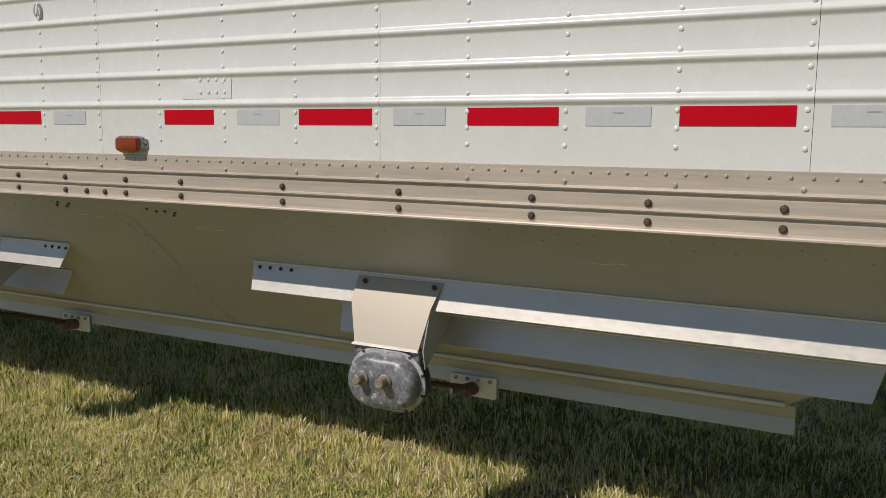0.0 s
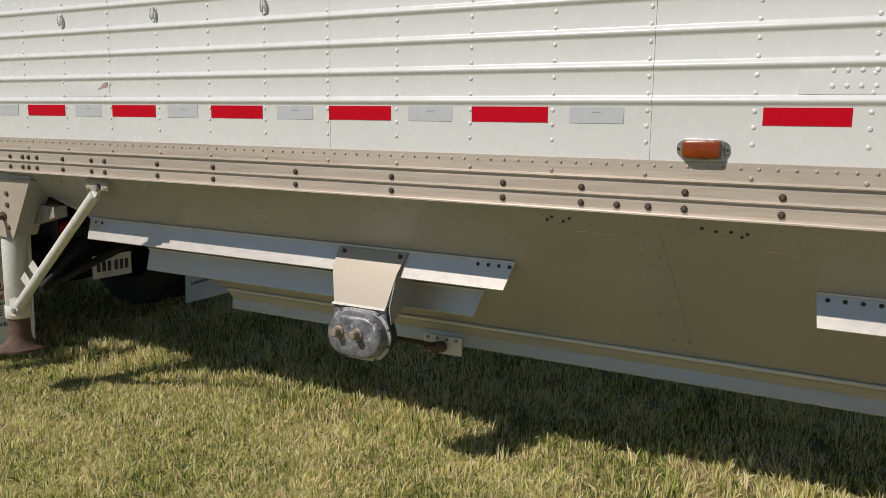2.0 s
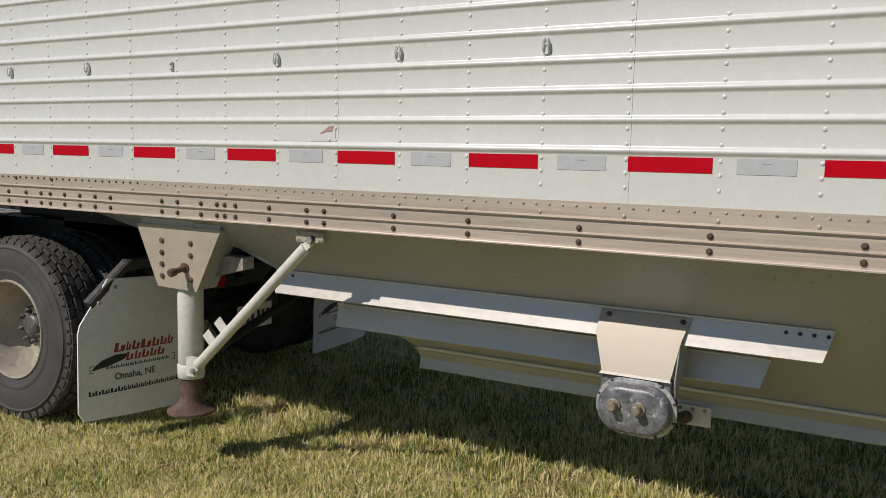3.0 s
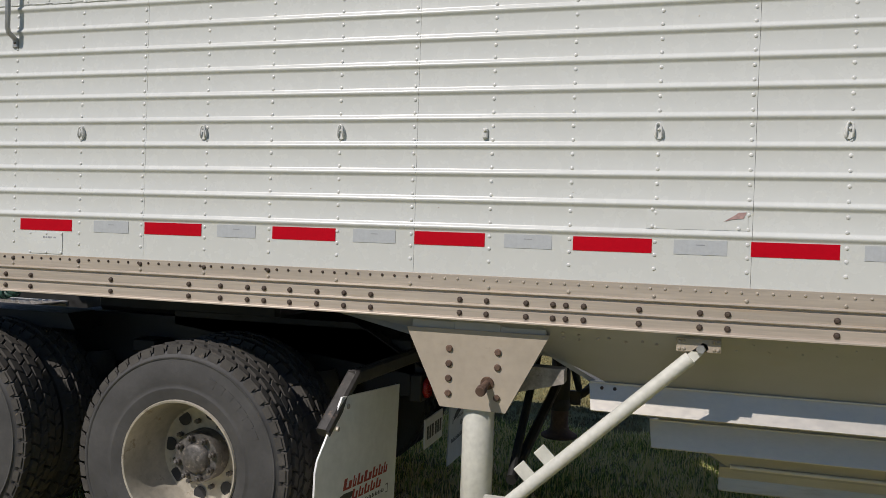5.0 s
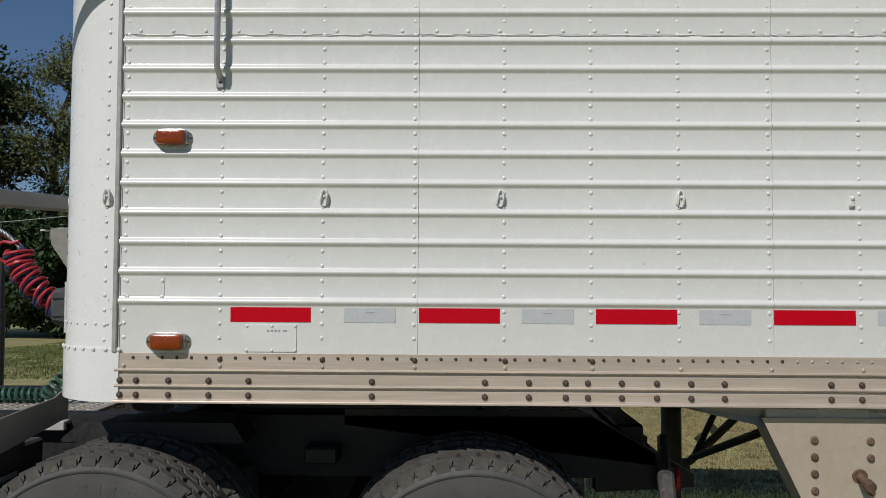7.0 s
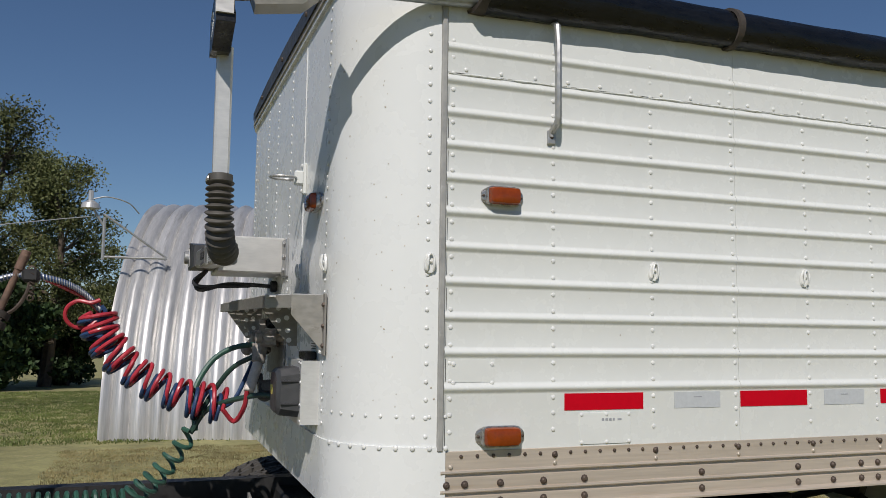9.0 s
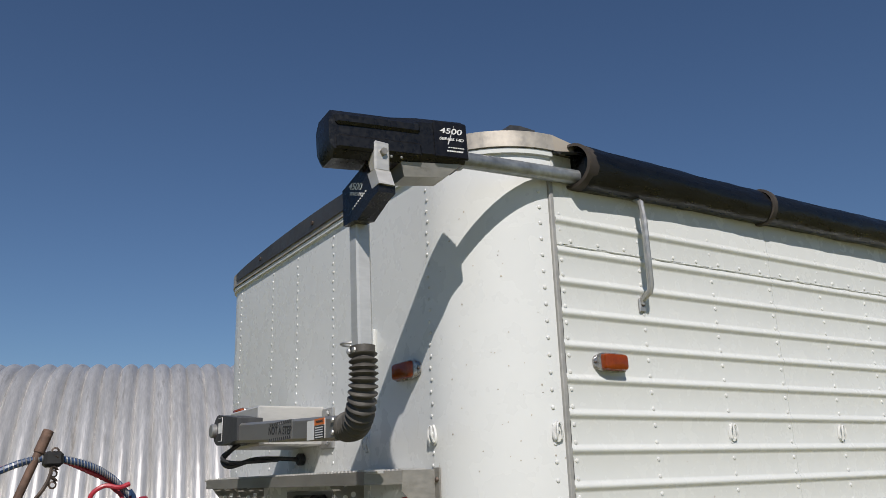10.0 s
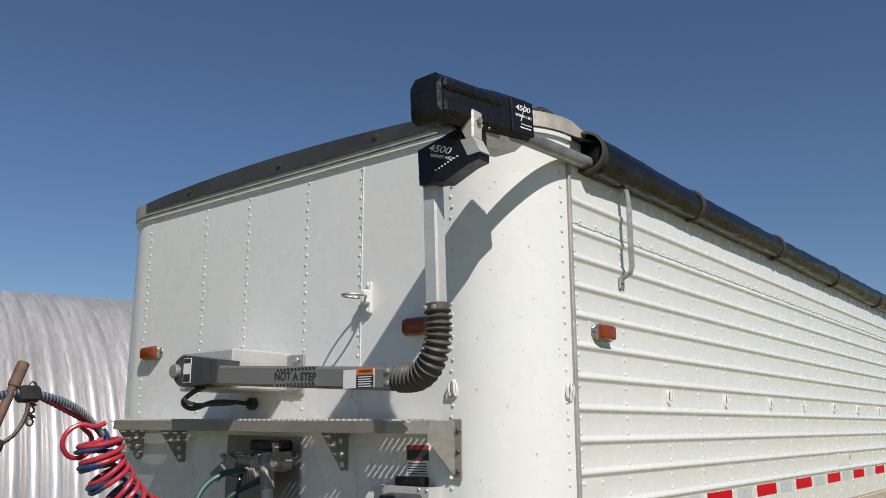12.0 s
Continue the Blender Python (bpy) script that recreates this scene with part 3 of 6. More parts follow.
hop = part("hopper_side", hopper_side(False), SHEET, trailer, "sloping bare aluminium hopper side")
part("hopper_side", hopper_side(True), SHEET, trailer)
m = Mesh()
prism(m, [(slope_y(z) - d, z - d) for z, d in ((1.198, 0.0), (1.198, 0.0018), (1.122, 0.0018), (1.122, 0.0))], "x", 2.30, 7.75)
part("lap_strip", m, SHEET, hop)
for side in (False, True):
    for flip in (False, True):
        m = Mesh()
        vs = [(0.85, 0.03, 1.207), (1.20, 0.05, 1.125), (1.75, 0.17, 1.06), (1.955, 0.280, 0.965), (1.53, 0.021, 1.207)]
        vs += [(x, y + 0.012, z + 0.004) for x, y, z in vs]
        vs = [(9.67 - x if side else x, W - y if flip else y, z) for x, y, z in vs]
        m.add(vs, [(0, 1, 2), (0, 2, 4), (2, 3, 4), (5, 7, 6), (5, 9, 7), (7, 9, 8), (0, 1, 6, 5), (1, 2, 7, 6), (2, 3, 8, 7)])
        part("hopper_web", m, SHEET, trailer, smooth=0)
for flip in (False, True):
    m = Mesh()
    pr = [(0.83, 0.588), (0.770, 0.580), (0.764, 0.574), (0.770, 0.566), (0.79, 0.566), (0.838, 0.508), (0.826, 0.458), (0.830, 0.452), (0.90, 0.452), (0.90, 0.460), (0.842, 0.464), (0.85, 0.512)]
    pr = [(y - 0.064, z - 0.008) for y, z in pr]
    prism(m, [(W - y, z) for y, z in pr] if flip else pr, "x", 2.40, 7.30)
    yb = slope_y(0.573) - 0.010
    part("trough_flange", m, TROUGH, trailer, smooth=20)
    # pale bead draws the light caught along the trough's upper edge
    m = Mesh()
    tube(m, [(2.44 + 4.83 * i / 12, W - yb if flip else yb, 0.573) for i in range(13)], 0.008, 8)
    part("trough_bead", m, FLANGE, trailer, smooth=60)
m = Mesh()
box(m, 2.46, 7.25, 0.83, W - 0.83, 0.462, 0.492, 0.004)
part("trap_door", m, SHEET, trailer)
# rivets and screw heads on the hopper's side
m = Mesh()
rng = random.Random(4)
SN = Vector((0, -1.0, -1.08)).normalized()
for i in range(104):
    z = 1.172 - 0.026 * (i % 2) + rng.uniform(-0.002, 0.002)
    dome(m, (2.36 + i * 0.054, slope_y(z) - 0.003, z), SN, 0.0048, 0.0035, 6)
for x0 in (4.86,):
    for k in range(13):
        z = 1.13 - k * 0.043
        for d in (-0.03, 0.03):
            dome(m, (x0 + d + 0.02 * (k % 2), slope_y(z), z), SN, 0.008, 0.006, 6)
for x0 in (4.28, 5.50):
    for k in range(5):
        z = 1.12 - k * 0.035
        dome(m, (x0 + 0.05 * (k % 2) + 0.03 * k, slope_y(z), z), SN, 0.0055, 0.003, 6)
tagged(part("sheet_rivets", m, SHEET, hop), kind="stuff")
for x, z in ((4.535, 1.158), (4.556, 1.170), (4.592, 1.156), (4.618, 1.168), (5.05, 1.168), (5.09, 1.16), (5.135, 1.162), (5.165, 1.147), (5.182, 1.158)):
    m = Mesh()
    dome(m, (x, slope_y(z) - 0.001, z), SN, 0.0065, 0.008, 6)
    part("bolt", m, BOLT, hop)
m = Mesh()
tube(m, [(4.912 + 0.008 * k / 8, slope_y(1.16 - 0.073 * k) - 0.0005, 1.16 - 0.073 * k) for k in range(9)], 0.0034, 5)
part("sheet_joint", m, SHEET, hop)
m = Mesh()
for x0, z0, ln, dz in ((4.05, 1.13, 0.20, -0.006), (4.12, 1.12, 0.12, 0.002), (4.62, 1.12, 0.14, -0.004), (5.22, 1.10, 0.13, -0.008), (6.7, 1.08, 0.16, 0.004), (3.1, 1.06, 0.10, 0.006)):
    tube(m, [(x0 + ln * i / 5, slope_y(z0 + dz * i / 5 + 0.003 * math.sin(i * 1.7 + x0)) - 0.0004, z0 + dz * i / 5 + 0.003 * math.sin(i * 1.7 + x0)) for i in range(6)], 0.0013, 4)
tagged(part("scratches", m, FLANGE, hop), kind="stuff")
# ---- rolled tarp ----
tarp = thing("rolled_tarp", "black vinyl tarp rolled on a tube along the trailer's top edge", "tarp", (-0.95, -0.045, 2.65))


def roll_z(x):
    return 2.748 + 0.004 * min(x + 0.955, 3.4)


m = Mesh()
n, rings = 28, 520
for i in range(rings):
    x = -0.955 + (XR + 0.955) * i / (rings - 1)
    rr = 0.074 - 0.010 * min(1.0, (x + 0.955) / 0.6) if i else 0.050
    for k in range(n):
        a = 2 * math.pi * k / n
        r = rr * (1 + 0.05 * math.sin(2 * a + 0.8 * x) + 0.06 * noise.noise((x * 1.3, math.cos(a) * 1.2, math.sin(a) * 1.2)) + 0.05 * noise.noise((x * 5, math.cos(a) * 2.5, math.sin(a) * 2.5)) + 0.05 * noise.noise((x * 11 + 3 * a, math.cos(a) * 3, math.sin(a) * 3)))
        m.v.append((x, -0.020 + r * math.cos(a), roll_z(x) + r * math.sin(a)))
m.f = [(i * n + k, i * n + (k + 1) % n, (i + 1) * n + (k + 1) % n, (i + 1) * n + k) for i in range(rings - 1) for k in range(n)]
m.f += [tuple(range(n)), tuple(range((rings - 1) * n, rings * n))]
part("roll", m, TARP, tarp, smooth=60)

# ---- rail fasteners ----
PAIRS = [-1.031, -0.974, -0.862, -0.722, -0.584, -0.157, 0.232, 0.383, 0.509, 0.585, 0.701, 0.821, 0.938, 1.052, 1.414, 1.518, 1.669, 1.769, 1.816, 1.881, 2.077, 2.284, 2.376, 2.722,
         3.056, 3.498, 3.947, 4.397, 4.676, 5.005, 5.281, 5.735, 6.181, 6.618, 6.948, 7.284, 7.73, 8.18, 8.62, 9.06]
bolt_mesh = Mesh()
dome(bolt_mesh, (0, 0, 0), (0, -1, 0), 0.0115, 0.009, 8)
bolt_mesh = to_mesh("rail_bolt", bolt_mesh, BOLT)
for x in PAIRS:
    for z in (1.277, 1.227):
        ob = new("rail_bolt", bolt_mesh)
        ob.parent = rail
        ob.matrix_basis = pose(x, -0.0035, z)
for x in (4.795, 4.895):
    ob = new("rail_bolt", bolt_mesh)
    ob.parent = rail
    ob.matrix_basis = pose(x, -0.0035, 1.227)
m = Mesh()
x = 1.30
while x < 9.5:
    dome(m, (x, -0.003, 1.355), (0, -1, 0), 0.0058, 0.004, 6)
    x += 0.0508
for x in COLUMNS:
    dome(m, (x + 0.004, -0.003, 1.327), (0, -1, 0), 0.0078, 0.005, 6)
tagged(part("rail_rivets", m, RAILRIVET, rail), kind="stuff")
m = Mesh()
for x in np.arange(XS + 0.045, 1.29, 0.0508):
    dome(m, (x + 0.006, -0.003, 1.356), (0, -1, 0), 0.0062, 0.005, 6)
for x in COLUMNS[1:6]:
    dome(m, (x + 0.004, -0.003, 1.351), (0, -1, 0), 0.0100, 0.007, 8)
tagged(part("dark_rail_rivets", m, BOLT, rail), kind="stuff")

# reflective tape
m = Mesh()
box(m, 0, 0.279, -0.0016, -0.0004, 1.480, 1.531)
red_mesh = to_mesh("red_tape", m, RED_TAPE, 0)
m = Mesh()
box(m, 0, 0.178, -0.0016, -0.0004, 1.480, 1.531)
white_mesh = to_mesh("white_tape", m, WHITE_TAPE, 0)
m = Mesh()
box(m, 0, 0.23, -0.0016, -0.0004, 1.480, 1.531)
short_mesh = to_mesh("red_tape", m, RED_TAPE, 0)
m = Mesh()
box(m, 0.075, 0.105, -0.0021, -0.0016, 1.513, 1.516)
mark_mesh = to_mesh("tape_print", m, INKGREY, 0)
REDS = [-0.65] + [0.004 + 0.6096 * i for i in range(8)] + [5.804 + 0.607 * i for i in range(7)]
WHITES = [-0.255] + [0.358 + 0.6096 * i for i in range(8)] + [5.545] + [6.16 + 0.607 * i for i in range(6)]
for x in REDS:
    ob = part("red_tape", red_mesh, RED_TAPE, trailer)
    ob.matrix_basis = pose(x, 0, 0)
ob = part("red_tape", short_mesh, RED_TAPE, trailer)
ob.matrix_basis = pose(5.211, 0, 0)
for x in WHITES:
    ob = part("white_tape", white_mesh, WHITE_TAPE, trailer)
    ob.matrix_basis = pose(x, 0, 0)
    ob2 = new("tape_print", mark_mesh)
    ob2.parent = ob

# repair patches and the specification plate on the side
for nm, x0, x1, z0, z1, rows in (("repair_patch", -1.026, -0.882, 1.533, 1.652, ((-0.89, 1.565), (-0.89, 1.62), (-1.012, 1.565), (-1.012, 1.62))),
                                 ("repair_patch", 5.30, 5.523, 1.552, 1.658, [(5.385 + 0.036 * i, z) for i in range(4) for z in (1.59, 1.632)]),
                                 ("repair_patch", 2.09, 2.43, 1.553, 1.665, ((2.11, 1.575), (2.11, 1.635), (2.40, 1.575)))):
    m = Mesh()
    box(m, x0, x1, -0.0018, -0.0004, RIBS[0] + 0.022, RIBS[1] - 0.015)
    pt = part(nm, m, WHITE, trailer, smooth=0)
    m = Mesh()
    for x, z in rows:
        dome(m, (x, -0.0018, z), (0, -1, 0), 0.0070, 0.0034)
    part("patch_rivets", m, RIVET, pt)
m = Mesh()
box(m, -0.598, -0.419, -0.003, -0.0004, 1.377, 1.472, 0.0008)
plate = part("specification_plate", m, WHITE, trailer, smooth=0)
m = Mesh()
for x in (-0.592, -0.505, -0.425):
    for z in (1.383, 1.466):
        dome(m, (x, -0.003, z), (0, -1, 0), 0.006, 0.003)
part("plate_rivets", m, RIVET, plate)
m = Mesh()
for k, w in enumerate((0.010, 0.012, 0.011, 0.009)):
    box(m, -0.522 + 0.013 * k, -0.522 + 0.013 * k + w * 0.8, -0.0036, -0.003, 1.446, 1.454)
box(m, -0.466, -0.452, -0.0036, -0.003, 1.447, 1.453)
part("plate_print", m, INKGREY, plate)
# scuff of red paint beside a seam
m = Mesh()
m.add([(2.350, -0.0036, 1.598), (2.378, -0.0036, 1.606), (2.414, -0.0036, 1.610), (2.424, -0.0036, 1.632), (2.398, -0.0036, 1.630), (2.382, -0.0036, 1.618)], [(0, 1, 2, 3, 4, 5)])
part("red_paint_scuff", m, mat("faded_red_scuff", (0.46, 0.30, 0.28), 0.5, vary=0.2, scale=40), trailer)
# front corner fasteners: column rivets, lower band rivets
m = Mesh()
for k in range(26):
    dome(m, (XS - 0.056, 0.0053, 1.415 + 0.0515 * k), (-0.19, -1, 0), 0.0066, 0.0036)
for z, n in ((1.47, 12), (1.382, 13)):
    o = outline(0.001 if z > 1.4 else 0.007, 20)
    pick = o[1:19:2]
    for q in range(len(pick)):
        x, y = pick[q]
        d = Vector((x - (XF + RC), y - RC, 0))
        dome(m, (x, y, z), d, 0.0055 if z > 1.4 else 0.0078, 0.003 if z > 1.4 else 0.0045)
for y in (0.283, 0.708, 1.0, 1.364, 1.66, 2.10):
    for k in range(38):
        z = 1.43 + 0.0365 * k
        dome(m, (XF, y + (0.006 if k % 2 else 0), z), (-1, 0, 0), 0.0062, 0.0035, 6)
tagged(part("front_rivets", m, RIVET, front), kind="stuff")
m = Mesh()
box(m, XF - 0.0025, XF - 0.0002, 0.700, 0.704, 1.40, 2.755)
part("sheet_joint", m, WHITE_SMOOTH, front)
m = Mesh()
for y in (0.62, 1.16, 1.78):
    cyl(m, (XF - 0.03, y, 2.845), (XF - 0.01, y, 2.845), 0.010, 8)
part("cap_fasteners", m, BOLT, trailer)
m = Mesh()
hull(m, [(x, y, z) for y in (0.03, 0.10) for x, z in ((-1.19, 2.846), (-1.05, 2.846), (-1.17, 2.872), (-1.13, 2.878), (-1.07, 2.874))])
part("cap_bracket", m, CAPDARK, trailer)
m = Mesh()
box(m, XF + 0.25, XF + 0.30, 0.03, W - 0.03, 2.815, 2.846, 0.01)
part("tarp_bow", m, RAIL, trailer)


# ---- marker lights ----
def marker_light():
    t = thing("marker_light", "amber marker light in a chrome bezel on the white side", "marker light", group="marker lights")
    def ring(w, h, e):
        return [(w * math.copysign(abs(math.cos(q)) ** e, math.cos(q)), h * math.copysign(abs(math.sin(q)) ** e, math.sin(q))) for q in (2 * math.pi * (k + 0.5) / 28 for k in range(28))]

    def stack(m, rings):
        for w, h, e, y in rings:
            m.v += [(x, y, z) for x, z in ring(w, h, e)]
        for k in range(len(rings) - 1):
            m.f += [(k * 28 + i, k * 28 + (i + 1) % 28, (k + 1) * 28 + (i + 1) % 28, (k + 1) * 28 + i) for i in range(28)]
        m.f += [tuple(range(28)), tuple(range((len(rings) - 1) * 28, len(rings) * 28))]

    m = Mesh()
    stack(m, [(0.061, 0.027, 0.62, 0.0), (0.060, 0.026, 0.62, -0.005), (0.050, 0.0285, 0.34, -0.008), (0.047, 0.0285, 0.30, -0.018), (0.045, 0.0265, 0.30, -0.019)])
    bz = part("bezel", m, CHROME, t)
    m = Mesh()
    stack(m, [(0.0445, 0.0255, 0.28, -0.015), (0.0435, 0.0245, 0.28, -0.030), (0.041, 0.0220, 0.32, -0.036), (0.034, 0.0165, 0.4, -0.039)])
    part("lens", m, LENS, bz, "amber moulded lens")
    m = Mesh()
    for x in (-0.053, 0.053):
        dome(m, (x + math.copysign(0.002, x), -0.007, 0), (0, -1, 0), 0.0045, 0.003, 6)
    part("screws", m, BOLT, bz)
    return t


BIGGER = Matrix.Diagonal((1.13, 1.0, 1.04, 1))
ml = marker_light()
ml.matrix_basis = pose(-0.862, -0.001, 2.120) @ BIGGER
copy_thing(ml, pose(-0.864, -0.001, 1.411) @ BIGGER)
copy_thing(ml, pose(5.050, -0.001, 1.408) @ BIGGER)
for y, z in ((0.420, 2.131), (2.016, 2.131)):
    tagged(copy_thing(ml, pose(XF - 0.001, y, z, 0, 0, -90) @ BIGGER), "amber marker light in a chrome bezel on the front wall")


# ---- tarp tie hooks ----
def tie_hook():
    t = thing("tie_hook", "white painted oval tie-down hook riveted to the wall", "hook", group="tie-down hooks")
    m = Mesh()
    pts = []
    for k in range(14):
        a = 2 * math.pi * k / 14
        w = 0.017 - 0.006 * math.sin(a)
        pts += [(w * math.cos(a), 0, 0.032 * math.sin(a)), (w * 0.85 * math.cos(a), -0.006, 0.030 * math.sin(a))]
    hull(m, pts)
    bp = part("base", m, RIVET, t)
    m = Mesh()
    tube(m, curve_points([(-0.010, -0.008, -0.022), (-0.010, -0.015, -0.004), (-0.008, -0.014, 0.018), (0, -0.012, 0.026), (0.008, -0.014, 0.018), (0.010, -0.015, -0.004), (0.010, -0.008, -0.022)], 5), 0.0034, 6)
    part("loop", m, RIVET, bp)
    m = Mesh()
    dome(m, (0, -0.006, 0.004), (0, -1, 0), 0.006, 0.008, 6)
    part("rivet", m, RIVET, bp)
    return t


th = tie_hook()
th.matrix_basis = pose(-1.088, 0.002, 1.912)
for x in (-0.328, 0.284, 0.905, 2.121, 2.734, 3.350, 4.572, 5.795, 7.015):
    copy_thing(th, pose(x, -0.001, 1.913, 0, random.uniform(-7, 7), 0))
for y in (0.278, 0.719):
    copy_thing(th, pose(XF - 0.001, y, 1.920, 0, 0, -90))
m = Mesh()
box(m, 1.482, 1.502, -0.012, 0, 1.885, 1.925, 0.004)
dome(m, (1.492, -0.012, 1.915), (0, -1, 0), 0.007, 0.006, 6)
single("hook_remnant", m, RIVET, "worn stub of a missing tie-down hook", "hook")

# ---- tarp details ----
m = Mesh()
for k, (x, w) in enumerate(((-0.95, 0.055), (-0.03, 0.03), (1.10, 0.028), (2.26, 0.028), (3.5, 0.028), (4.8, 0.028), (6.1, 0.028))):
    m = Mesh()
    sc_ = 1.07 if k == 0 else 1.0
    lathe(m, [(0.062 * sc_, -w / 2), (0.0715 * sc_, -w / 2 + 0.003), (0.0715 * sc_, w / 2 - 0.003), (0.062 * sc_, w / 2)], 24, pose(x, -0.020, roll_z(x), 0, 0, -90 + (12 if k == 0 else 5)))
    part("strap", m, STRAP, tarp)
m = Mesh()
cyl(m, (-1.45, -0.048, 2.676), (-0.93, -0.022, 2.714), 0.0245, 20, c=0.002)
cyl(m, (-1.455, -0.048, 2.676), (-1.42, -0.047, 2.678), 0.034, 16)
part("roll_tube", m, GREYTUBE, tarp, "weathered steel roll tube")
m = Mesh()
hull(m, [(-1.05, -0.070, 2.765), (-0.94, -0.075, 2.782), (-0.94, 0.02, 2.810), (-1.04, -0.01, 2.795), (-1.05, -0.066, 2.759), (-0.94, -0.070, 2.776), (-0.94, 0.02, 2.804), (-1.04, -0.01, 2.789)])
part("loose_end", m, TARP, tarp)


def tarp_holder(x):
    t = thing("tarp_stop", "bent galvanised strap bracket below the rolled tarp", "bracket", (x, -0.01, 2.3), group="tarp stops")
    m = Mesh()
    tube(m, [(x, 0.005, 2.70), (x, -0.045, 2.66), (x, -0.052, 2.60), (x, -0.052, 2.375), (x, -0.045, 2.355), (x, -0.01, 2.335), (x, -0.006, 2.32)], 0.011, 8)
    st = part("bar", m, GALV, t)
    m = Mesh()
    box(m, x - 0.014, x + 0.014, -0.010, 0.0, 2.295, 2.340, 0.003)
    part("foot_tab", m, GALV, t)
    m = Mesh()
    dome(m, (x, -0.010, 2.318), (0, -1, 0), 0.007, 0.005, 6)
    part("bolt", m, BOLT, t)
    return t


tarp_holder(-0.697)

# ---- electric tarp arm ----
SLANT = Matrix(((1.5, 0.28, 0, 0), (0, 1, 0, 0), (0, 0, 1, 0), (0, 0, 0, 1)))


def text_mesh(body, size, material, at, parent, name):
    cu = bpy.data.curves.new(name, "FONT")
    cu.offset = 0.012 * size
    cu.body, cu.size, cu.align_x, cu.align_y, cu.extrude = body, size, "CENTER", "CENTER", 0.0004
    tmp = bpy.data.objects.new(name, cu)
    scene.collection.objects.link(tmp)
    bpy.context.view_layer.update()
    me = bpy.data.meshes.new_from_object(tmp.evaluated_get(bpy.context.evaluated_depsgraph_get()))
    bpy.data.objects.remove(tmp)
    me.transform(at)
    me.materials.clear()
    me.materials.append(material)
    return part(name, me, material, parent)


arm = thing("tarp_winder", "electric tarp winder with black motor housing and rubber bellows", "tarp winder", (-1.50, 1.2, 1.95))
tilt = Matrix.Translation((-1.631, -0.028, 2.678)) @ pose(0, 0, 0, 0, -3.1, -4.5)


def section(x, y0, y1, z0, z1, c=0.02):
    return [(x, y, z) for y, z in ((y0 + c, z0), (y1 - c, z0), (y1, z0 + c), (y1, z1 - c), (y1 - c, z1), (y0 + c, z1), (y0, z1 - c), (y0, z0 + c))]


def ribbed(m, sections, at):
    n = len(sections[0])
    vs = [at @ Vector(p) for s in sections for p in s]
    fs = [(k * n + i, k * n + (i + 1) % n, (k + 1) * n + (i + 1) % n, (k + 1) * n + i) for k in range(len(sections) - 1) for i in range(n)]
    m.add(vs, fs + [tuple(range(n)), tuple(range((len(sections) - 1) * n, len(sections) * n))])


m = Mesh()
ribbed(m, [section(-0.205, -0.05, 0.05, -0.050, 0.062, 0.025), section(-0.195, -0.058, 0.058, -0.062, 0.074, 0.02), section(-0.02, -0.060, 0.060, -0.058, 0.074, 0.02), section(0.06, -0.060, 0.060, -0.050, 0.082, 0.02), section(0.20, -0.058, 0.058, -0.045, 0.085, 0.015)], tilt)
# raised bands along the moulding
for z0, z1 in ((0.026, 0.058), (-0.044, -0.002)):
    box(m, -0.19, 0.058, -0.068, -0.05, z0, z1, 0.007, tilt)
motor = part("motor_housing", m, BLACK, arm, "black moulded motor housing")
m = Mesh()
box(m, 0.100, 0.205, -0.066, -0.056, -0.038, 0.072, 0.004, tilt)
lp = part("label_plate", m, CORRO, motor, "black label with worn white print")
m = Mesh()
for k in range(7):
    x0 = 0.140 + 0.0075 * k
    box(m, x0, x0 + 0.005, -0.0672, -0.066, -0.008, -0.005, 0, tilt)
    box(m, x0 - 0.005, x0 + 0.001, -0.0672, -0.066, -0.019, -0.015, 0, tilt)
# thin slash across the number
hull(m, [tilt @ Vector((x, y, z)) for y in (-0.0676, -0.0662) for x, z in ((0.138, 0.002), (0.141, 0.002), (0.164, 0.062))])
part("label_print", m, STICKER, lp)
text_mesh("4500", 0.0235, STICKER, tilt @ pose(0.153, -0.0666, 0.042, 90, 0, 0) @ SLANT, lp, "label_number")
text_mesh("SERIES HD", 0.0115, STICKER, tilt @ pose(0.153, -0.0666, 0.018, 90, 0, 0) @ SLANT, lp, "label_words")
m = Mesh()
for x in (0.025, 0.055):
    dome(m, tilt @ Vector((x - 0.06, -0.061, -0.050)), (0, -1, 0), 0.0042, 0.003, 6)
part("screws", m, GALV, motor)
m = Mesh()
pts = [tilt @ Vector(p) for p in ((0.0, -0.045, -0.055), (0.19, -0.045, -0.045), (0.14, -0.038, -0.085), (0.01, -0.038, -0.095), (0.0, 0.045, -0.055), (0.19, 0.045, -0.045), (0.14, 0.038, -0.085), (0.01, 0.038, -0.095))]
hull(m, pts)
part("motor_mount", m, STEPALU, arm)
m = Mesh()
box(m, -1.722, -1.676, -0.094, -0.050, 2.575, 2.662, 0.005)
hull(m, [(-1.722, -0.094, 2.578), (-1.676, -0.094, 2.578), (-1.722, -0.05, 2.578), (-1.676, -0.05, 2.578), (-1.724, -0.120, 2.530), (-1.678, -0.120, 2.530), (-1.722, -0.075, 2.528), (-1.678, -0.075, 2.528)])
clevis = part("clevis", m, BRIGHT, arm)
m = Mesh()
cyl(m, (-1.698, -0.092, 2.630), (-1.698, -0.104, 2.630), 0.010, 6)
part("clevis_bolt", m, STEPALU, clevis)
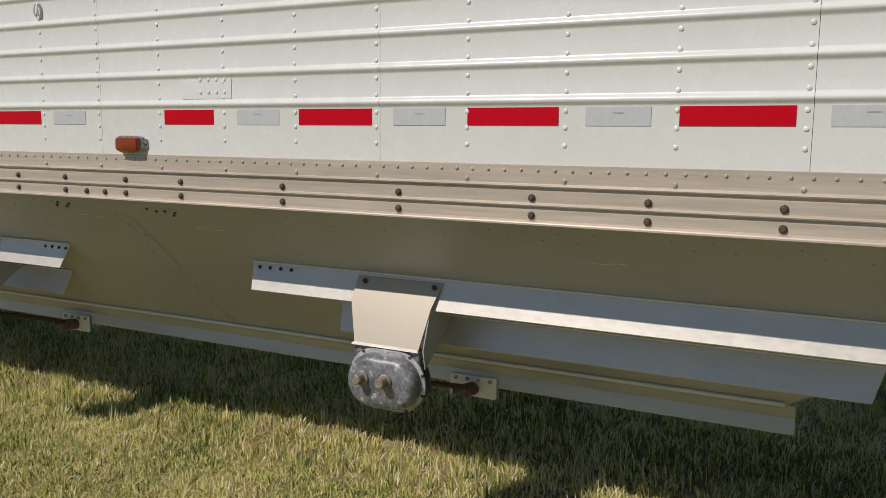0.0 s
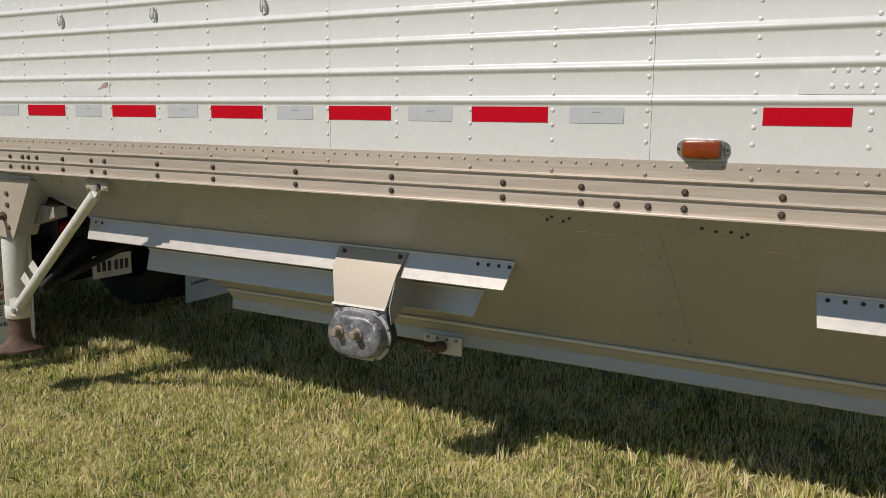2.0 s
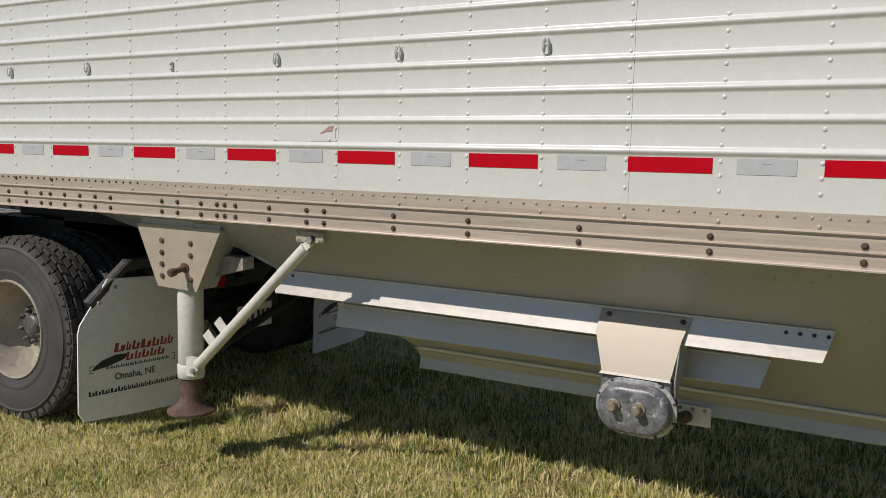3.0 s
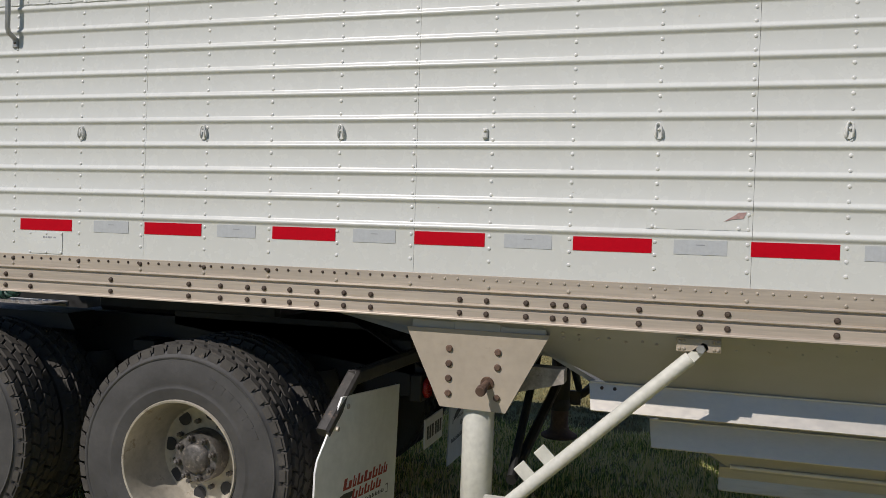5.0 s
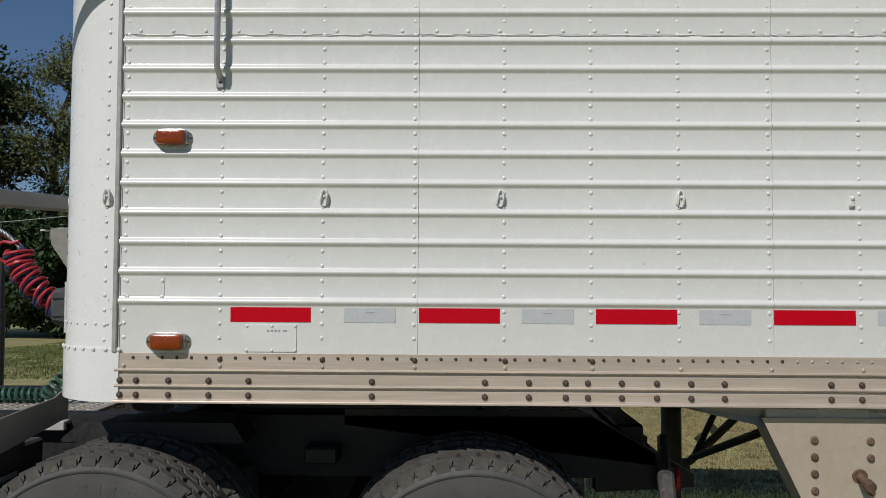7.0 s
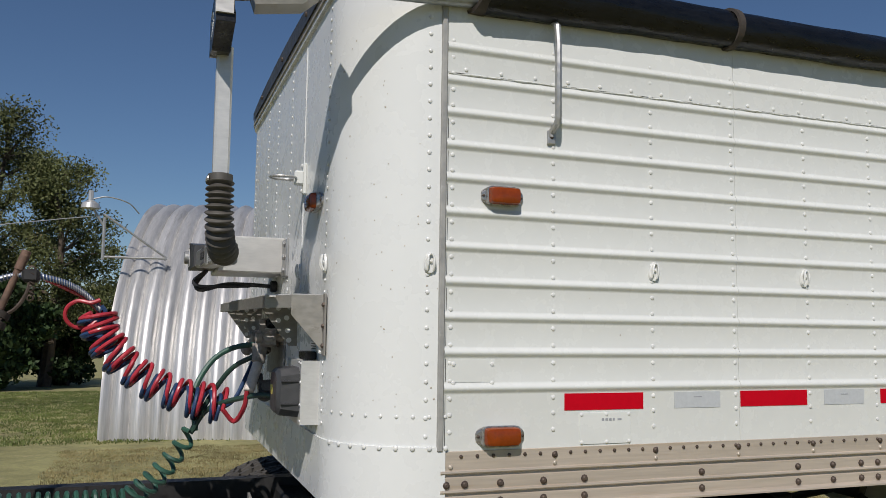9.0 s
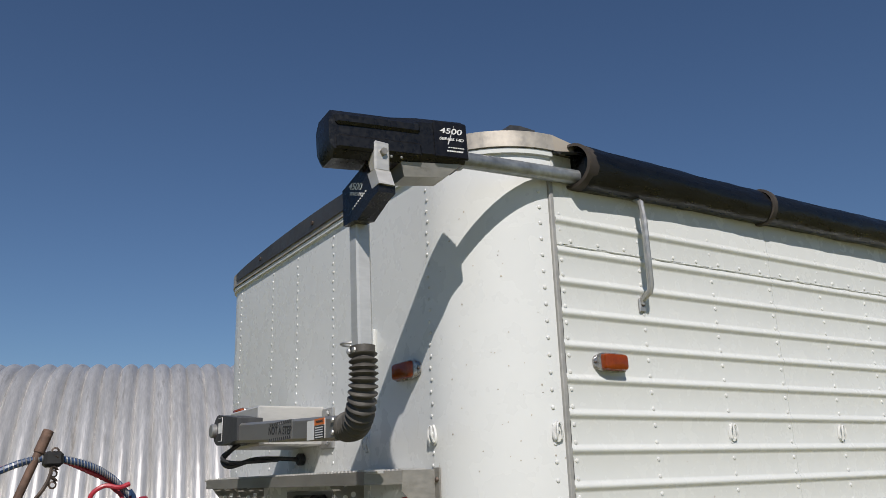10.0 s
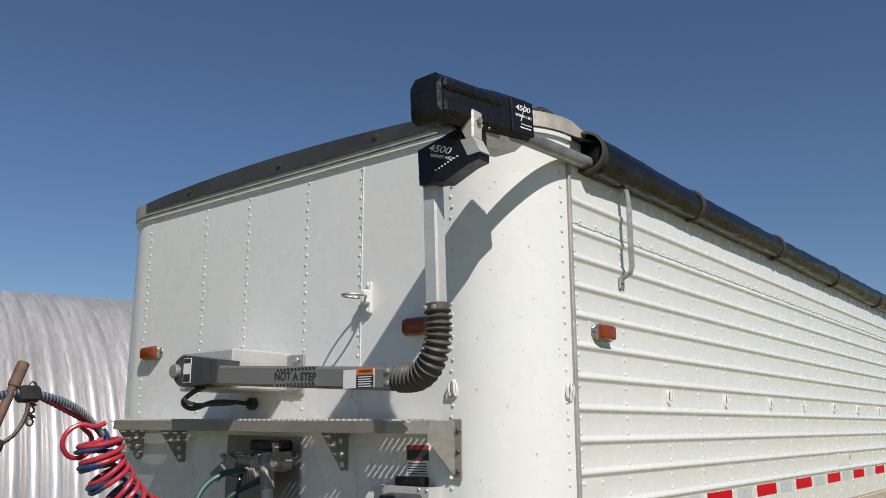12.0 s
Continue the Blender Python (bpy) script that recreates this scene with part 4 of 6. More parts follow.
# elbow cover with its label, on top of the post
m = Mesh()
prism(m, [(0.098, 2.474), (0.105, 2.580), (-0.040, 2.614), (-0.058, 2.600), (-0.078, 2.560), (-0.112, 2.532), (-0.112, 2.510), (-0.074, 2.502), (0.009, 2.468), (0.030, 2.472)], "x", -1.722, -1.672)
ec = part("elbow_cover", m, BLACK, arm, "black elbow cover with worn white print")
m = Mesh()
for k in range(8):
    y0 = 0.070 - 0.011 * k
    box(m, -1.7235, -1.7215, y0 - 0.036, y0 - 0.030, 2.506 + 0.0036 * k, 2.510 + 0.0036 * k)
part("cover_print", m, STICKER, ec)
text_mesh("4500", 0.028, STICKER, pose(-1.7222, 0.022, 2.566, 90, 19, -90) @ SLANT, ec, "cover_number")
text_mesh("SERIES HD", 0.0125, STICKER, pose(-1.7222, 0.017, 2.543, 90, 19, -90) @ SLANT, ec, "cover_words")
m = Mesh()
hull(m, [(x, y + dy, z) for z, dy in ((2.10, 0.0), (2.50, 0.014)) for x, y in ((-1.697, 0.043), (-1.665, 0.043), (-1.703, 0.049), (-1.659, 0.049), (-1.703, 0.086), (-1.659, 0.086), (-1.697, 0.092), (-1.665, 0.092))])
part("upper_arm", m, ARMALU, arm, "bright aluminium square tube")
# bellows at the elbow
cen = [(-1.681, 0.067, 2.135), (-1.681, 0.062, 2.08), (-1.680, 0.066, 2.03), (-1.674, 0.093, 1.975), (-1.664, 0.140, 1.942), (-1.653, 0.198, 1.937), (-1.646, 0.252, 1.941)]
line = curve_points(cen, 26)
radii = []
for i in range(len(line)):
    u = i / (len(line) - 1)
    radii.append((0.0335 + 0.004 * u + 0.0055 * math.sin(u * 2 * math.pi * 19)) if 0.06 < u < 0.94 else 0.034)
m = Mesh()
tube(m, line, 0.045, 20, radii)
bel = part("bellows", m, RUBBER, arm, "grey-black ribbed rubber bellows", smooth=50)
m = Mesh()
for p, d in (((-1.713, 0.052, 2.122), (-1, 0, 0)), ((-1.713, 0.084, 2.122), (-1, 0, 0)), ((-1.684, 0.248, 1.958), (-1, 0, 0)), ((-1.684, 0.248, 1.924), (-1, 0, 0))):
    dome(m, p, d, 0.009, 0.006, 8)
part("bellows_bolts", m, GALV, bel)
m = Mesh()
hull(m, [(x, y, z + dz) for y, z in ((0.275, 1.888), (1.12, 1.932)) for x, dz in ((-1.718, 0.008), (-1.718, 0.060), (-1.710, 0.068), (-1.653, 0.068), (-1.645, 0.060), (-1.645, 0.008), (-1.653, 0.0), (-1.710, 0.0))])
lower = part("lower_arm", m, ARMDARK, arm, "aluminium square tube with decals")
lower.matrix_basis = Matrix.Translation((0.036, -0.036, 0.014))
m = Mesh()
box(m, -1.7195, -1.7178, 0.582, 0.779, 1.913, 1.972)
st = part("warning_decal", m, ARMDARK, lower)


text_mesh("NOT A STEP", 0.036, INK, pose(-1.7204, 0.681, 1.943, 90, 3, -90), st, "decal_words")
m = Mesh()
for z in (1.914, 1.962):
    for k in range(11):
        y = 0.588 + 0.017 * k
        hull(m, [(-1.7205, y, z), (-1.7205, y + 0.009, z), (-1.7205, y + 0.013, z + 0.009), (-1.7205, y + 0.004, z + 0.009), (-1.7195, y, z), (-1.7195, y + 0.009, z), (-1.7195, y + 0.013, z + 0.009), (-1.7195, y + 0.004, z + 0.009)])
part("decal_stripes", m, INK, st)
m = Mesh()
box(m, -1.7195, -1.7178, 0.337, 0.464, 1.899, 1.954)
wd = part("caution_decal", m, STICKER, lower)
m = Mesh()
box(m, -1.7205, -1.7195, 0.339, 0.408, 1.938, 1.956)
part("decal_band", m, INKORANGE, wd)
m = Mesh()
box(m, -1.7205, -1.7195, 0.339, 0.408, 1.899, 1.936)
part("decal_panel", m, INK, wd)
text_mesh("WARNING", 0.011, INK, pose(-1.7208, 0.371, 1.947, 90, 0, -90), wd, "decal_words")
m = Mesh()
for k in range(5):
    box(m, -1.7209, -1.7203, 0.346 + 0.004 * (k % 2), 0.401, 1.902 + 0.0068 * k, 1.905 + 0.0068 * k)
part("decal_lines", m, STICKER, wd)
# gear end and wall bracket of the arm
m = Mesh()
pts = []
for k in range(12):
    a = math.pi / 2 + math.pi * k / 11
    pts += [(x, 1.265 - 0.062 * math.cos(a), 2.008 + 0.056 * math.sin(a)) for x in (-1.735, -1.62)]
pts += [(x, y, z) for x in (-1.725, -1.63) for y, z in ((1.08, 2.04), (1.08, 1.96))]
hull(m, pts)
ge = part("gear_end", m, CAPDARK, arm, "dark gear housing with a round cap")
ge.matrix_basis = Matrix.Translation((0.036, -0.034, -0.008))
m = Mesh()
cyl(m, (-1.73, 1.305, 2.008), (-1.752, 1.305, 2.008), 0.026, 16, c=0.003)
part("gear_cap", m, GALV, ge)
m = Mesh()
box(m, -1.7365, -1.735, 1.217, 1.262, 1.965, 2.052)
gd = part("gear_decal", m, STICKER, ge)
m = Mesh()
box(m, -1.7375, -1.7365, 1.22, 1.259, 2.035, 2.05)
box(m, -1.7375, -1.7365, 1.22, 1.259, 1.968, 1.995)
part("decal_print", m, INK, gd)
m = Mesh()
box(m, -1.60, XF, 1.08, 1.40, 1.935, 2.08, 0.006)
part("wall_bracket", m, BRIGHT, arm, "folded aluminium wall bracket")
m = Mesh()
box(m, XF - 0.012, XF, 0.985, 1.09, 1.92, 2.070, 0.003)
br = part("bracket_flange", m, GALV, arm)
m = Mesh()
for z in (1.945, 1.997, 2.048):
    cyl(m, (XF - 0.012, 1.020, z), (XF - 0.022, 1.020, z), 0.0125, 6, c=0.003)
part("flange_bolts", m, GALV, br)
m = Mesh()
tube(m, curve_points([(-1.63, 1.22, 1.945), (-1.665, 1.27, 1.895), (-1.645, 1.24, 1.868), (-1.55, 1.25, 1.893), (-1.45, 1.27, 1.896), (-1.36, 1.278, 1.892)], 8), 0.009, 8)
tube(m, curve_points([(-1.63, 1.19, 1.945), (-1.675, 1.245, 1.905), (-1.655, 1.21, 1.882), (-1.55, 1.235, 1.884), (-1.45, 1.262, 1.890)], 8), 0.007, 8)
cyl(m, (-1.362, 1.278, 1.892), (XF, 1.278, 1.892), 0.024, 14, c=0.004)
part("power_cable", m, INK, arm)
# door latch on the front wall
latch = thing("front_latch", "white painted latch with a ring handle on the front wall", "latch", (XF, 0.68, 2.2))
m = Mesh()
box(m, XF - 0.014, XF, 0.669, 0.695, 2.194, 2.308, 0.004)
box(m, XF - 0.045, XF - 0.01, 0.668, 0.696, 2.226, 2.278, 0.006)
part("plate", m, WHITE, latch)
m = Mesh()
pts = [(XF - 0.03, 0.682, 2.250)] + [(XF - 0.082 + 0.046 * math.cos(a), 0.682 + 0.036 * math.sin(a), 2.250) for a in (2 * math.pi * k / 12 for k in range(13))]
tube(m, curve_points(pts, 4), 0.0045, 8)
part("ring_handle", m, GALV, latch)
m = Mesh()
for z in (2.206, 2.297):
    dome(m, (XF - 0.016, 0.682, z), (-1, 0, 0), 0.008, 0.005, 6)
part("latch_bolts", m, RIVET, latch)

# ---- front shelf and air lines ----
shelf = thing("front_step_shelf", "perforated aluminium step shelf with gussets on the front wall", "step", (XF, 1.2, 1.78))


def leaning(m):
    """The shelf hangs a little lower towards the near end."""
    m.v = [(x, y, z + 0.0075 * (y - 1.14) - 0.003) for x, y, z in m.v]
    return m


m = Mesh()
plan = [(XF, 0.275), (XF - 0.10, 0.305), (XF - 0.165, 0.42), (XF - 0.165, 2.02), (XF, 2.16)]
for a, b in zip(plan, plan[1:]):
    d = (Vector(b) - Vector(a)).normalized()
    nn = Vector((d.y, -d.x)) * 0.006
    hull(m, [(p.x, p.y, z) for p in (Vector(a), Vector(b), Vector(a) + nn, Vector(b) + nn) for z in (1.790, 1.829)])
part("front_lip", leaning(m), STEPALU, shelf, smooth=20)
m = Mesh()
y = 0.33
while y < 2.10:
    w = 0.155 if 0.42 < y < 2.02 else 0.09
    box(m, XF - w, XF - 0.004, y, y + 0.013, 1.825, 1.835)
    y += 0.027
for x in (XF - 0.012, XF - 0.055, XF - 0.098, XF - 0.150):
    box(m, x - 0.012, x + 0.008, 0.34, 2.06, 1.8225, 1.8285)
part("grating", leaning(m), BRIGHT, shelf)
m = Mesh()
hull(m, [(XF - 0.10, 0.300, 1.83), (XF, 0.27, 1.83), (XF, 0.27, 1.65), (XF - 0.10, 0.306, 1.77), (XF - 0.10, 0.306, 1.83), (XF, 0.276, 1.83), (XF, 0.276, 1.65)])
part("end_plate", leaning(m), STEPALU, shelf)
m = Mesh()
box(m, XF - 0.007, XF - 0.001, 0.245, 0.283, 1.645, 1.835, 0.002)
fl = part("end_flange", leaning(m), STEPALU, shelf)
m = Mesh()
for z in (1.675, 1.735, 1.80):
    dome(m, (XF - 0.007, 0.258, z), (-1, 0, 0), 0.009, 0.007, 6)
part("flange_bolts", leaning(m), BOLT, fl)
for y in (0.75, 1.72, 2.04):
    m = Mesh()
    hull(m, [(XF - 0.15, y, 1.82), (XF, y, 1.82), (XF, y, 1.66), (XF - 0.03, y, 1.66), (XF - 0.15, y + 0.005, 1.82), (XF, y + 0.005, 1.82), (XF, y + 0.005, 1.66), (XF - 0.03, y + 0.005, 1.66)])
    gs = part("gusset", leaning(m), STEPALU, shelf)
    m = Mesh()
    for q, (dx, z) in enumerate(((-0.03, 1.80), (-0.07, 1.795), (-0.11, 1.80), (-0.04, 1.76), (-0.07, 1.75), (-0.035, 1.715), (-0.03, 1.68))):
        for sy in (y - 0.0006, y + 0.0056):
            cyl(m, (XF + dx, sy - 0.0004, z), (XF + dx, sy + 0.0004, z), 0.0095, 10)
    part("gusset_holes", leaning(m), STICKER, gs)
m = Mesh()
rng = random.Random(3)
for k in range(16):
    dome(m, (XF - 0.008 - 0.002 * rng.random(), 0.284 + 0.003 * rng.random(), 1.655 + 0.0108 * k), (-1, -0.5, 0), 0.0075, 0.006, 6)
tagged(part("weld_bead", leaning(m), STICKER, fl), kind="stuff")
for y0, y1, z0, z1 in ((0.380, 0.478, 1.645, 1.745),):
    m = Mesh()
    box(m, XF - 0.0022, XF - 0.0002, y0, y1, z0, z1)
    dc = part("notice_decal", m, STICKER, front)
    m = Mesh()
    box(m, XF - 0.0032, XF - 0.0022, y0 + 0.002, y1 - 0.002, z1 - 0.050, z1 - 0.016)
    part("decal_panel", m, INK, dc)
    m = Mesh()
    box(m, XF - 0.0032, XF - 0.0022, y0 + 0.002, y1 - 0.002, z1 - 0.016, z1 - 0.002)
    part("decal_band", m, INKRED, dc)
    m = Mesh()
    for k in range(5):
        box(m, XF - 0.0032, XF - 0.0022, y0 + 0.008, y1 - 0.008, z0 + 0.006 + k * 0.008, z0 + 0.009 + k * 0.008)
    part("decal_lines", m, INK, dc)
    text_mesh("NOTICE", 0.014, INKRED, pose(XF - 0.0030, (y0 + y1) / 2, z0 + 0.052, 90, 0, -90), dc, "decal_words")

# storage box on a plate
db = thing("document_box", "dark grey moulded plastic box on a bright mounting plate", "box", (XF, 0.48, 1.42))
m = Mesh()
ribbed(m, [section(0, -0.082, 0.082, -0.078, 0.078, 0.02), section(-0.058, -0.076, 0.076, -0.072, 0.072, 0.022), section(-0.070, -0.064, 0.064, -0.060, 0.060, 0.02)], Matrix.Translation((-1.392, 0.455, 1.513)))
bd = part("box_body", m, CAPDARK, db)
m = Mesh()
for z in (1.475, 1.545):
    box(m, -1.450, -1.397, 0.370, 0.380, z, z + 0.006, 0.001)
part("box_ribs", m, INK, bd)
m = Mesh()
prism(m, [(XF, 0.357), (-1.392, 0.357), (-1.392, 0.59), (XF, 0.59), (XF, 0.582), (-1.384, 0.582), (-1.384, 0.372), (-1.378, 0.366), (-1.345, 0.366), (XF, 0.372)], "z", 1.414, 1.612)
bp_ = part("mounting_plate", m, ARMALU, db, "bright folded channel plate", smooth=10)
m = Mesh()
box(m, -1.372, XF - 0.001, 0.40, 0.52, 1.613, 1.640, 0.004)
part("cap_block", m, BLACK, db)
m = Mesh()
for y, z in ((0.358, 1.603), (0.39, 1.605), (0.358, 1.545), (0.358, 1.475), (0.360, 1.425)):
    dome(m, (-1.392, y + 0.006, z), (-1, 0, 0), 0.006, 0.004, 6)
part("plate_screws", m, GALV, bp_)
m = Mesh()
box(m, -1.4635, -1.4615, 0.470, 0.505, 1.502, 1.532)
part("box_label", m, mat("yellow_label", (0.55, 0.48, 0.10), 0.5), bd)

# service panel with couplings
gp = thing("air_coupling_panel", "grey steel panel with air and electric couplings under the shelf", "panel", (XF, 1.2, 1.5))
m = Mesh()
box(m, XF - 0.008, XF - 0.0005, 1.02, 1.46, 1.54, 1.782, 0.003)
part("panel_plate", m, PANELGREY, gp)


def coupling(y, z, turn, material):
    """A gladhand: wall stub, cast body, round face and locking tongue."""
    m = Mesh()
    at = Matrix.Translation((XF - 0.05, y, z)) @ pose(0, 0, 0, turn, 0, 0)
    hull(m, [at @ Vector(p) for p in ((-0.045, -0.030, -0.020), (-0.045, 0.032, -0.020), (0.012, -0.034, -0.022), (0.012, 0.036, -0.022), (-0.045, -0.026, 0.018), (-0.045, 0.030, 0.018), (0.012, -0.030, 0.022), (0.012, 0.034, 0.022))])
    cyl(m, at @ Vector((-0.015, 0.0, -0.02)), at @ Vector((-0.015, 0.0, -0.05)), 0.030, 16, c=0.004)
    cyl(m, at @ Vector((-0.015, 0.0, 0.02)), at @ Vector((-0.015, 0.0, 0.034)), 0.022, 14, c=0.003)
    box(m, -0.05, -0.025, 0.028, 0.070, -0.010, 0.004, 0.003, at)
    body = part("coupling", m, material, gp)
    m = Mesh()
    cyl(m, (XF - 0.004, y, z), (XF - 0.045, y, z), 0.018, 12, c=0.002)
    cyl(m, (XF - 0.004, y, z), (XF - 0.014, y, z), 0.030, 6)
    part("coupling_stub", m, STUB, body)
    m = Mesh()
    cyl(m, at @ Vector((-0.015, 0.0, -0.048)), at @ Vector((-0.015, 0.0, -0.056)), 0.021, 14)
    part("seal", m, RUBBER, body)


coupling(1.315, 1.688, 20, CAST)
coupling(1.175, 1.680, -15, CAST)
coupling(1.055, 1.690, 80, CAST)
coupling(1.06, 1.49, 60, HUB)
m = Mesh()
cyl(m, (-1.405, 1.32, 1.692), (-1.405, 1.06, 1.688), 0.017, 12)
for k in range(3):
    box(m, -1.442, -1.40, 1.165 + 0.014 * k, 1.173 + 0.014 * k, 1.605, 1.668, 0.002)
part("air_manifold", m, CAST, gp)
m = Mesh()
cyl(m, (-1.408, 1.130, 1.715), (-1.430, 1.094, 1.592), 0.026, 12, c=0.004)
cyl(m, (-1.425, 1.045, 1.69), (-1.45, 1.045, 1.69), 0.020, 12, c=0.003)
part("coupling_neck", m, CAST, gp)
m = Mesh()
cyl(m, (-1.402, 1.340, 1.690), (-1.448, 1.392, 1.625), 0.023, 12, c=0.003)
part("cable_plug", m, CAST, gp)
m = Mesh()
box(m, XF - 0.075, XF - 0.004, 1.06, 1.24, 1.728, 1.768, 0.010)
part("socket_cover", m, BLACK, gp)
m = Mesh()
cyl(m, (-1.430, 1.095, 1.590), (-1.470, 1.035, 1.484), 0.0205, 12, c=0.003)
part("grip", m, GRIP, gp)


def helix(start, end, r, turns, phase, sag, n=18):
    a, b = Vector(start), Vector(end)
    u, w, d = basis(b - a)
    out = []
    total = int(turns * n)
    for i in range(total + 1):
        t = i / total
        c = a.lerp(b, t) + Vector((0, 0, -sag * 4 * t * (1 - t)))
        ang = 2 * math.pi * turns * t + phase
        rr = r * (1 + 0.12 * math.sin(5 * t + phase))
        out.append(c + (u * math.cos(ang) + w * math.sin(ang)) * rr)
    return out


lines = thing("air_lines", "coiled red and blue air hoses with spiral-wrapped leads", "hose", (-1.9, 1.22, 1.5))
coil_line = curve_points([(-2.03, 1.22, 1.80), (-1.995, 1.22, 1.69), (-1.885, 1.215, 1.575), (-1.73, 1.205, 1.490), (-1.545, 1.20, 1.438)], 12)


def coil(line, r, turns, phase, loose):
    """A hose wound round a hanging line, its loops uneven."""
    out = []
    total = int(turns * 18)
    for i in range(total + 1):
        t = i / total * (len(line) - 1.001)
        k = int(t)
        c = line[k].lerp(line[k + 1], t - k)
        u, w, d = basis(line[k + 1] - line[k])
        ang = 2 * math.pi * turns * i / total + phase
        rr = r * (1 + loose * math.sin(7.3 * i / total + phase) + 0.5 * loose * math.sin(23 * i / total))
        out.append(c + (u * math.cos(ang) + w * math.sin(ang)) * rr + d * 0.012 * math.sin(ang * 0.5 + phase))
    return out


m = Mesh()
big = [Vector((-2.085, 1.22, 1.785)) + Vector((0.058 * math.cos(a), 0.012 * a - 0.03, 0.052 * math.sin(a))) for a in (1.0 + k * 0.4 for k in range(17))]
tube(m, curve_points([(-2.02, 1.205, 1.84), *big[::2]], 4), 0.0078, 8)
red_coil = coil(coil_line, 0.058, 17, 0.3, 0.10)
tube(m, red_coil, 0.0082, 8)
tube(m, curve_points([red_coil[-1], (-1.510, 1.16, 1.375), (-1.482, 1.09, 1.430), (-1.475, 1.06, 1.498)], 6), 0.0095, 8)
part("red_hose", m, HOSE_RED, lines)
m = Mesh()
tube(m, coil([p + Vector((-0.010, 0.004, -0.020)) for p in coil_line], 0.051, 17, 0.9, 0.10), 0.0080, 8)
tube(m, curve_points([(-2.015, 1.22, 1.82), (-2.00, 1.22, 1.79), (-2.03, 1.22, 1.76)], 6), 0.0085, 8)
tube(m, curve_points([(-1.56, 1.20, 1.42), (-1.50, 1.24, 1.46), (-1.44, 1.28, 1.58), (-1.40, 1.30, 1.67)], 6), 0.0085, 8)
part("blue_hose", m, HOSE_BLUE, lines)
lead = curve_points([(-3.6, 1.25, 1.42), (-3.0, 1.24, 1.58), (-2.62, 1.23, 1.770), (-2.44, 1.22, 1.880), (-2.30, 1.22, 1.928), (-2.17, 1.22, 1.91), (-2.08, 1.22, 1.865), (-2.015, 1.22, 1.80)], 14)
m = Mesh()
tube(m, lead, 0.011, 8)
part("lead_core", m, HOSE_BLUE, lines)
m = Mesh()
coilw = []
for i in range((len(lead) - 1) * 8):
    p = lead[i // 8].lerp(lead[i // 8 + 1], (i % 8) / 8)
    a = i * 0.62
    coilw.append(p + Vector((0, math.cos(a), math.sin(a))) * 0.0118)
tube(m, coilw, 0.0022, 5)
part("spiral_wrap", m, GALV, lines)
m = Mesh()
lead2 = [p + Vector((0.02 * math.sin(i * 0.15), 0.018, -0.002 + 0.012 * math.sin(i * 0.05))) for i, p in enumerate(lead)]
tube(m, lead2, 0.0075, 8, [0.0075 + 0.0016 * (i % 2) for i in range(len(lead2))])
part("red_lead", m, HOSE_RED, lines)
gl = thing("electric_cable", "green coiled electric cable lying on the deck plate", "cable", (-1.8, 1.26, 1.06))
m = Mesh()
tube(m, helix((-3.4, 1.31, 1.103), (-1.90, 1.29, 1.103), 0.037, 46, 0, 0.0, 12), 0.009, 6)
tube(m, helix((-1.89, 1.29, 1.106), (-1.665, 1.22, 1.36), 0.036, 7, 0, 0.035, 12), 0.009, 6)
tube(m, curve_points([(-1.65, 1.22, 1.36), (-1.66, 1.25, 1.50), (-1.60, 1.28, 1.62), (-1.52, 1.27, 1.68), (-1.42, 1.22, 1.70)], 8), 0.011, 8)
part("cable", m, HOSE_GREEN, gl)
m = Mesh()
tube(m, curve_points([(-1.668, 1.225, 1.352), (-1.60, 1.26, 1.48), (-1.52, 1.22, 1.60), (-1.42, 1.16, 1.66)], 8), 0.010, 8)
tube(m, curve_points([(-1.668, 1.215, 1.352), (-1.60, 1.18, 1.45), (-1.45, 1.05, 1.50), (-1.38, 1.00, 1.50)], 8), 0.010, 8)
part("dark_cable", m, DARKGREEN, gl)


latch.matrix_basis = Matrix.Translation((0, -0.026, 0)) @ latch.matrix_basis
gp.matrix_basis = Matrix.Translation((0, -0.030, -0.012)) @ gp.matrix_basis
HANG = Matrix.Translation((0, 0.16, 1.936)) @ pose(0, 0, 0, -1.78, 0, 0) @ Matrix.Translation((0, -0.2, -1.93))
lines.matrix_basis = HANG @ lines.matrix_basis
gl.matrix_basis = Matrix.Translation((0, 0, -0.022)) @ HANG @ gl.matrix_basis
db.matrix_basis = Matrix.Translation((0, -0.02, 0.004)) @ db.matrix_basis


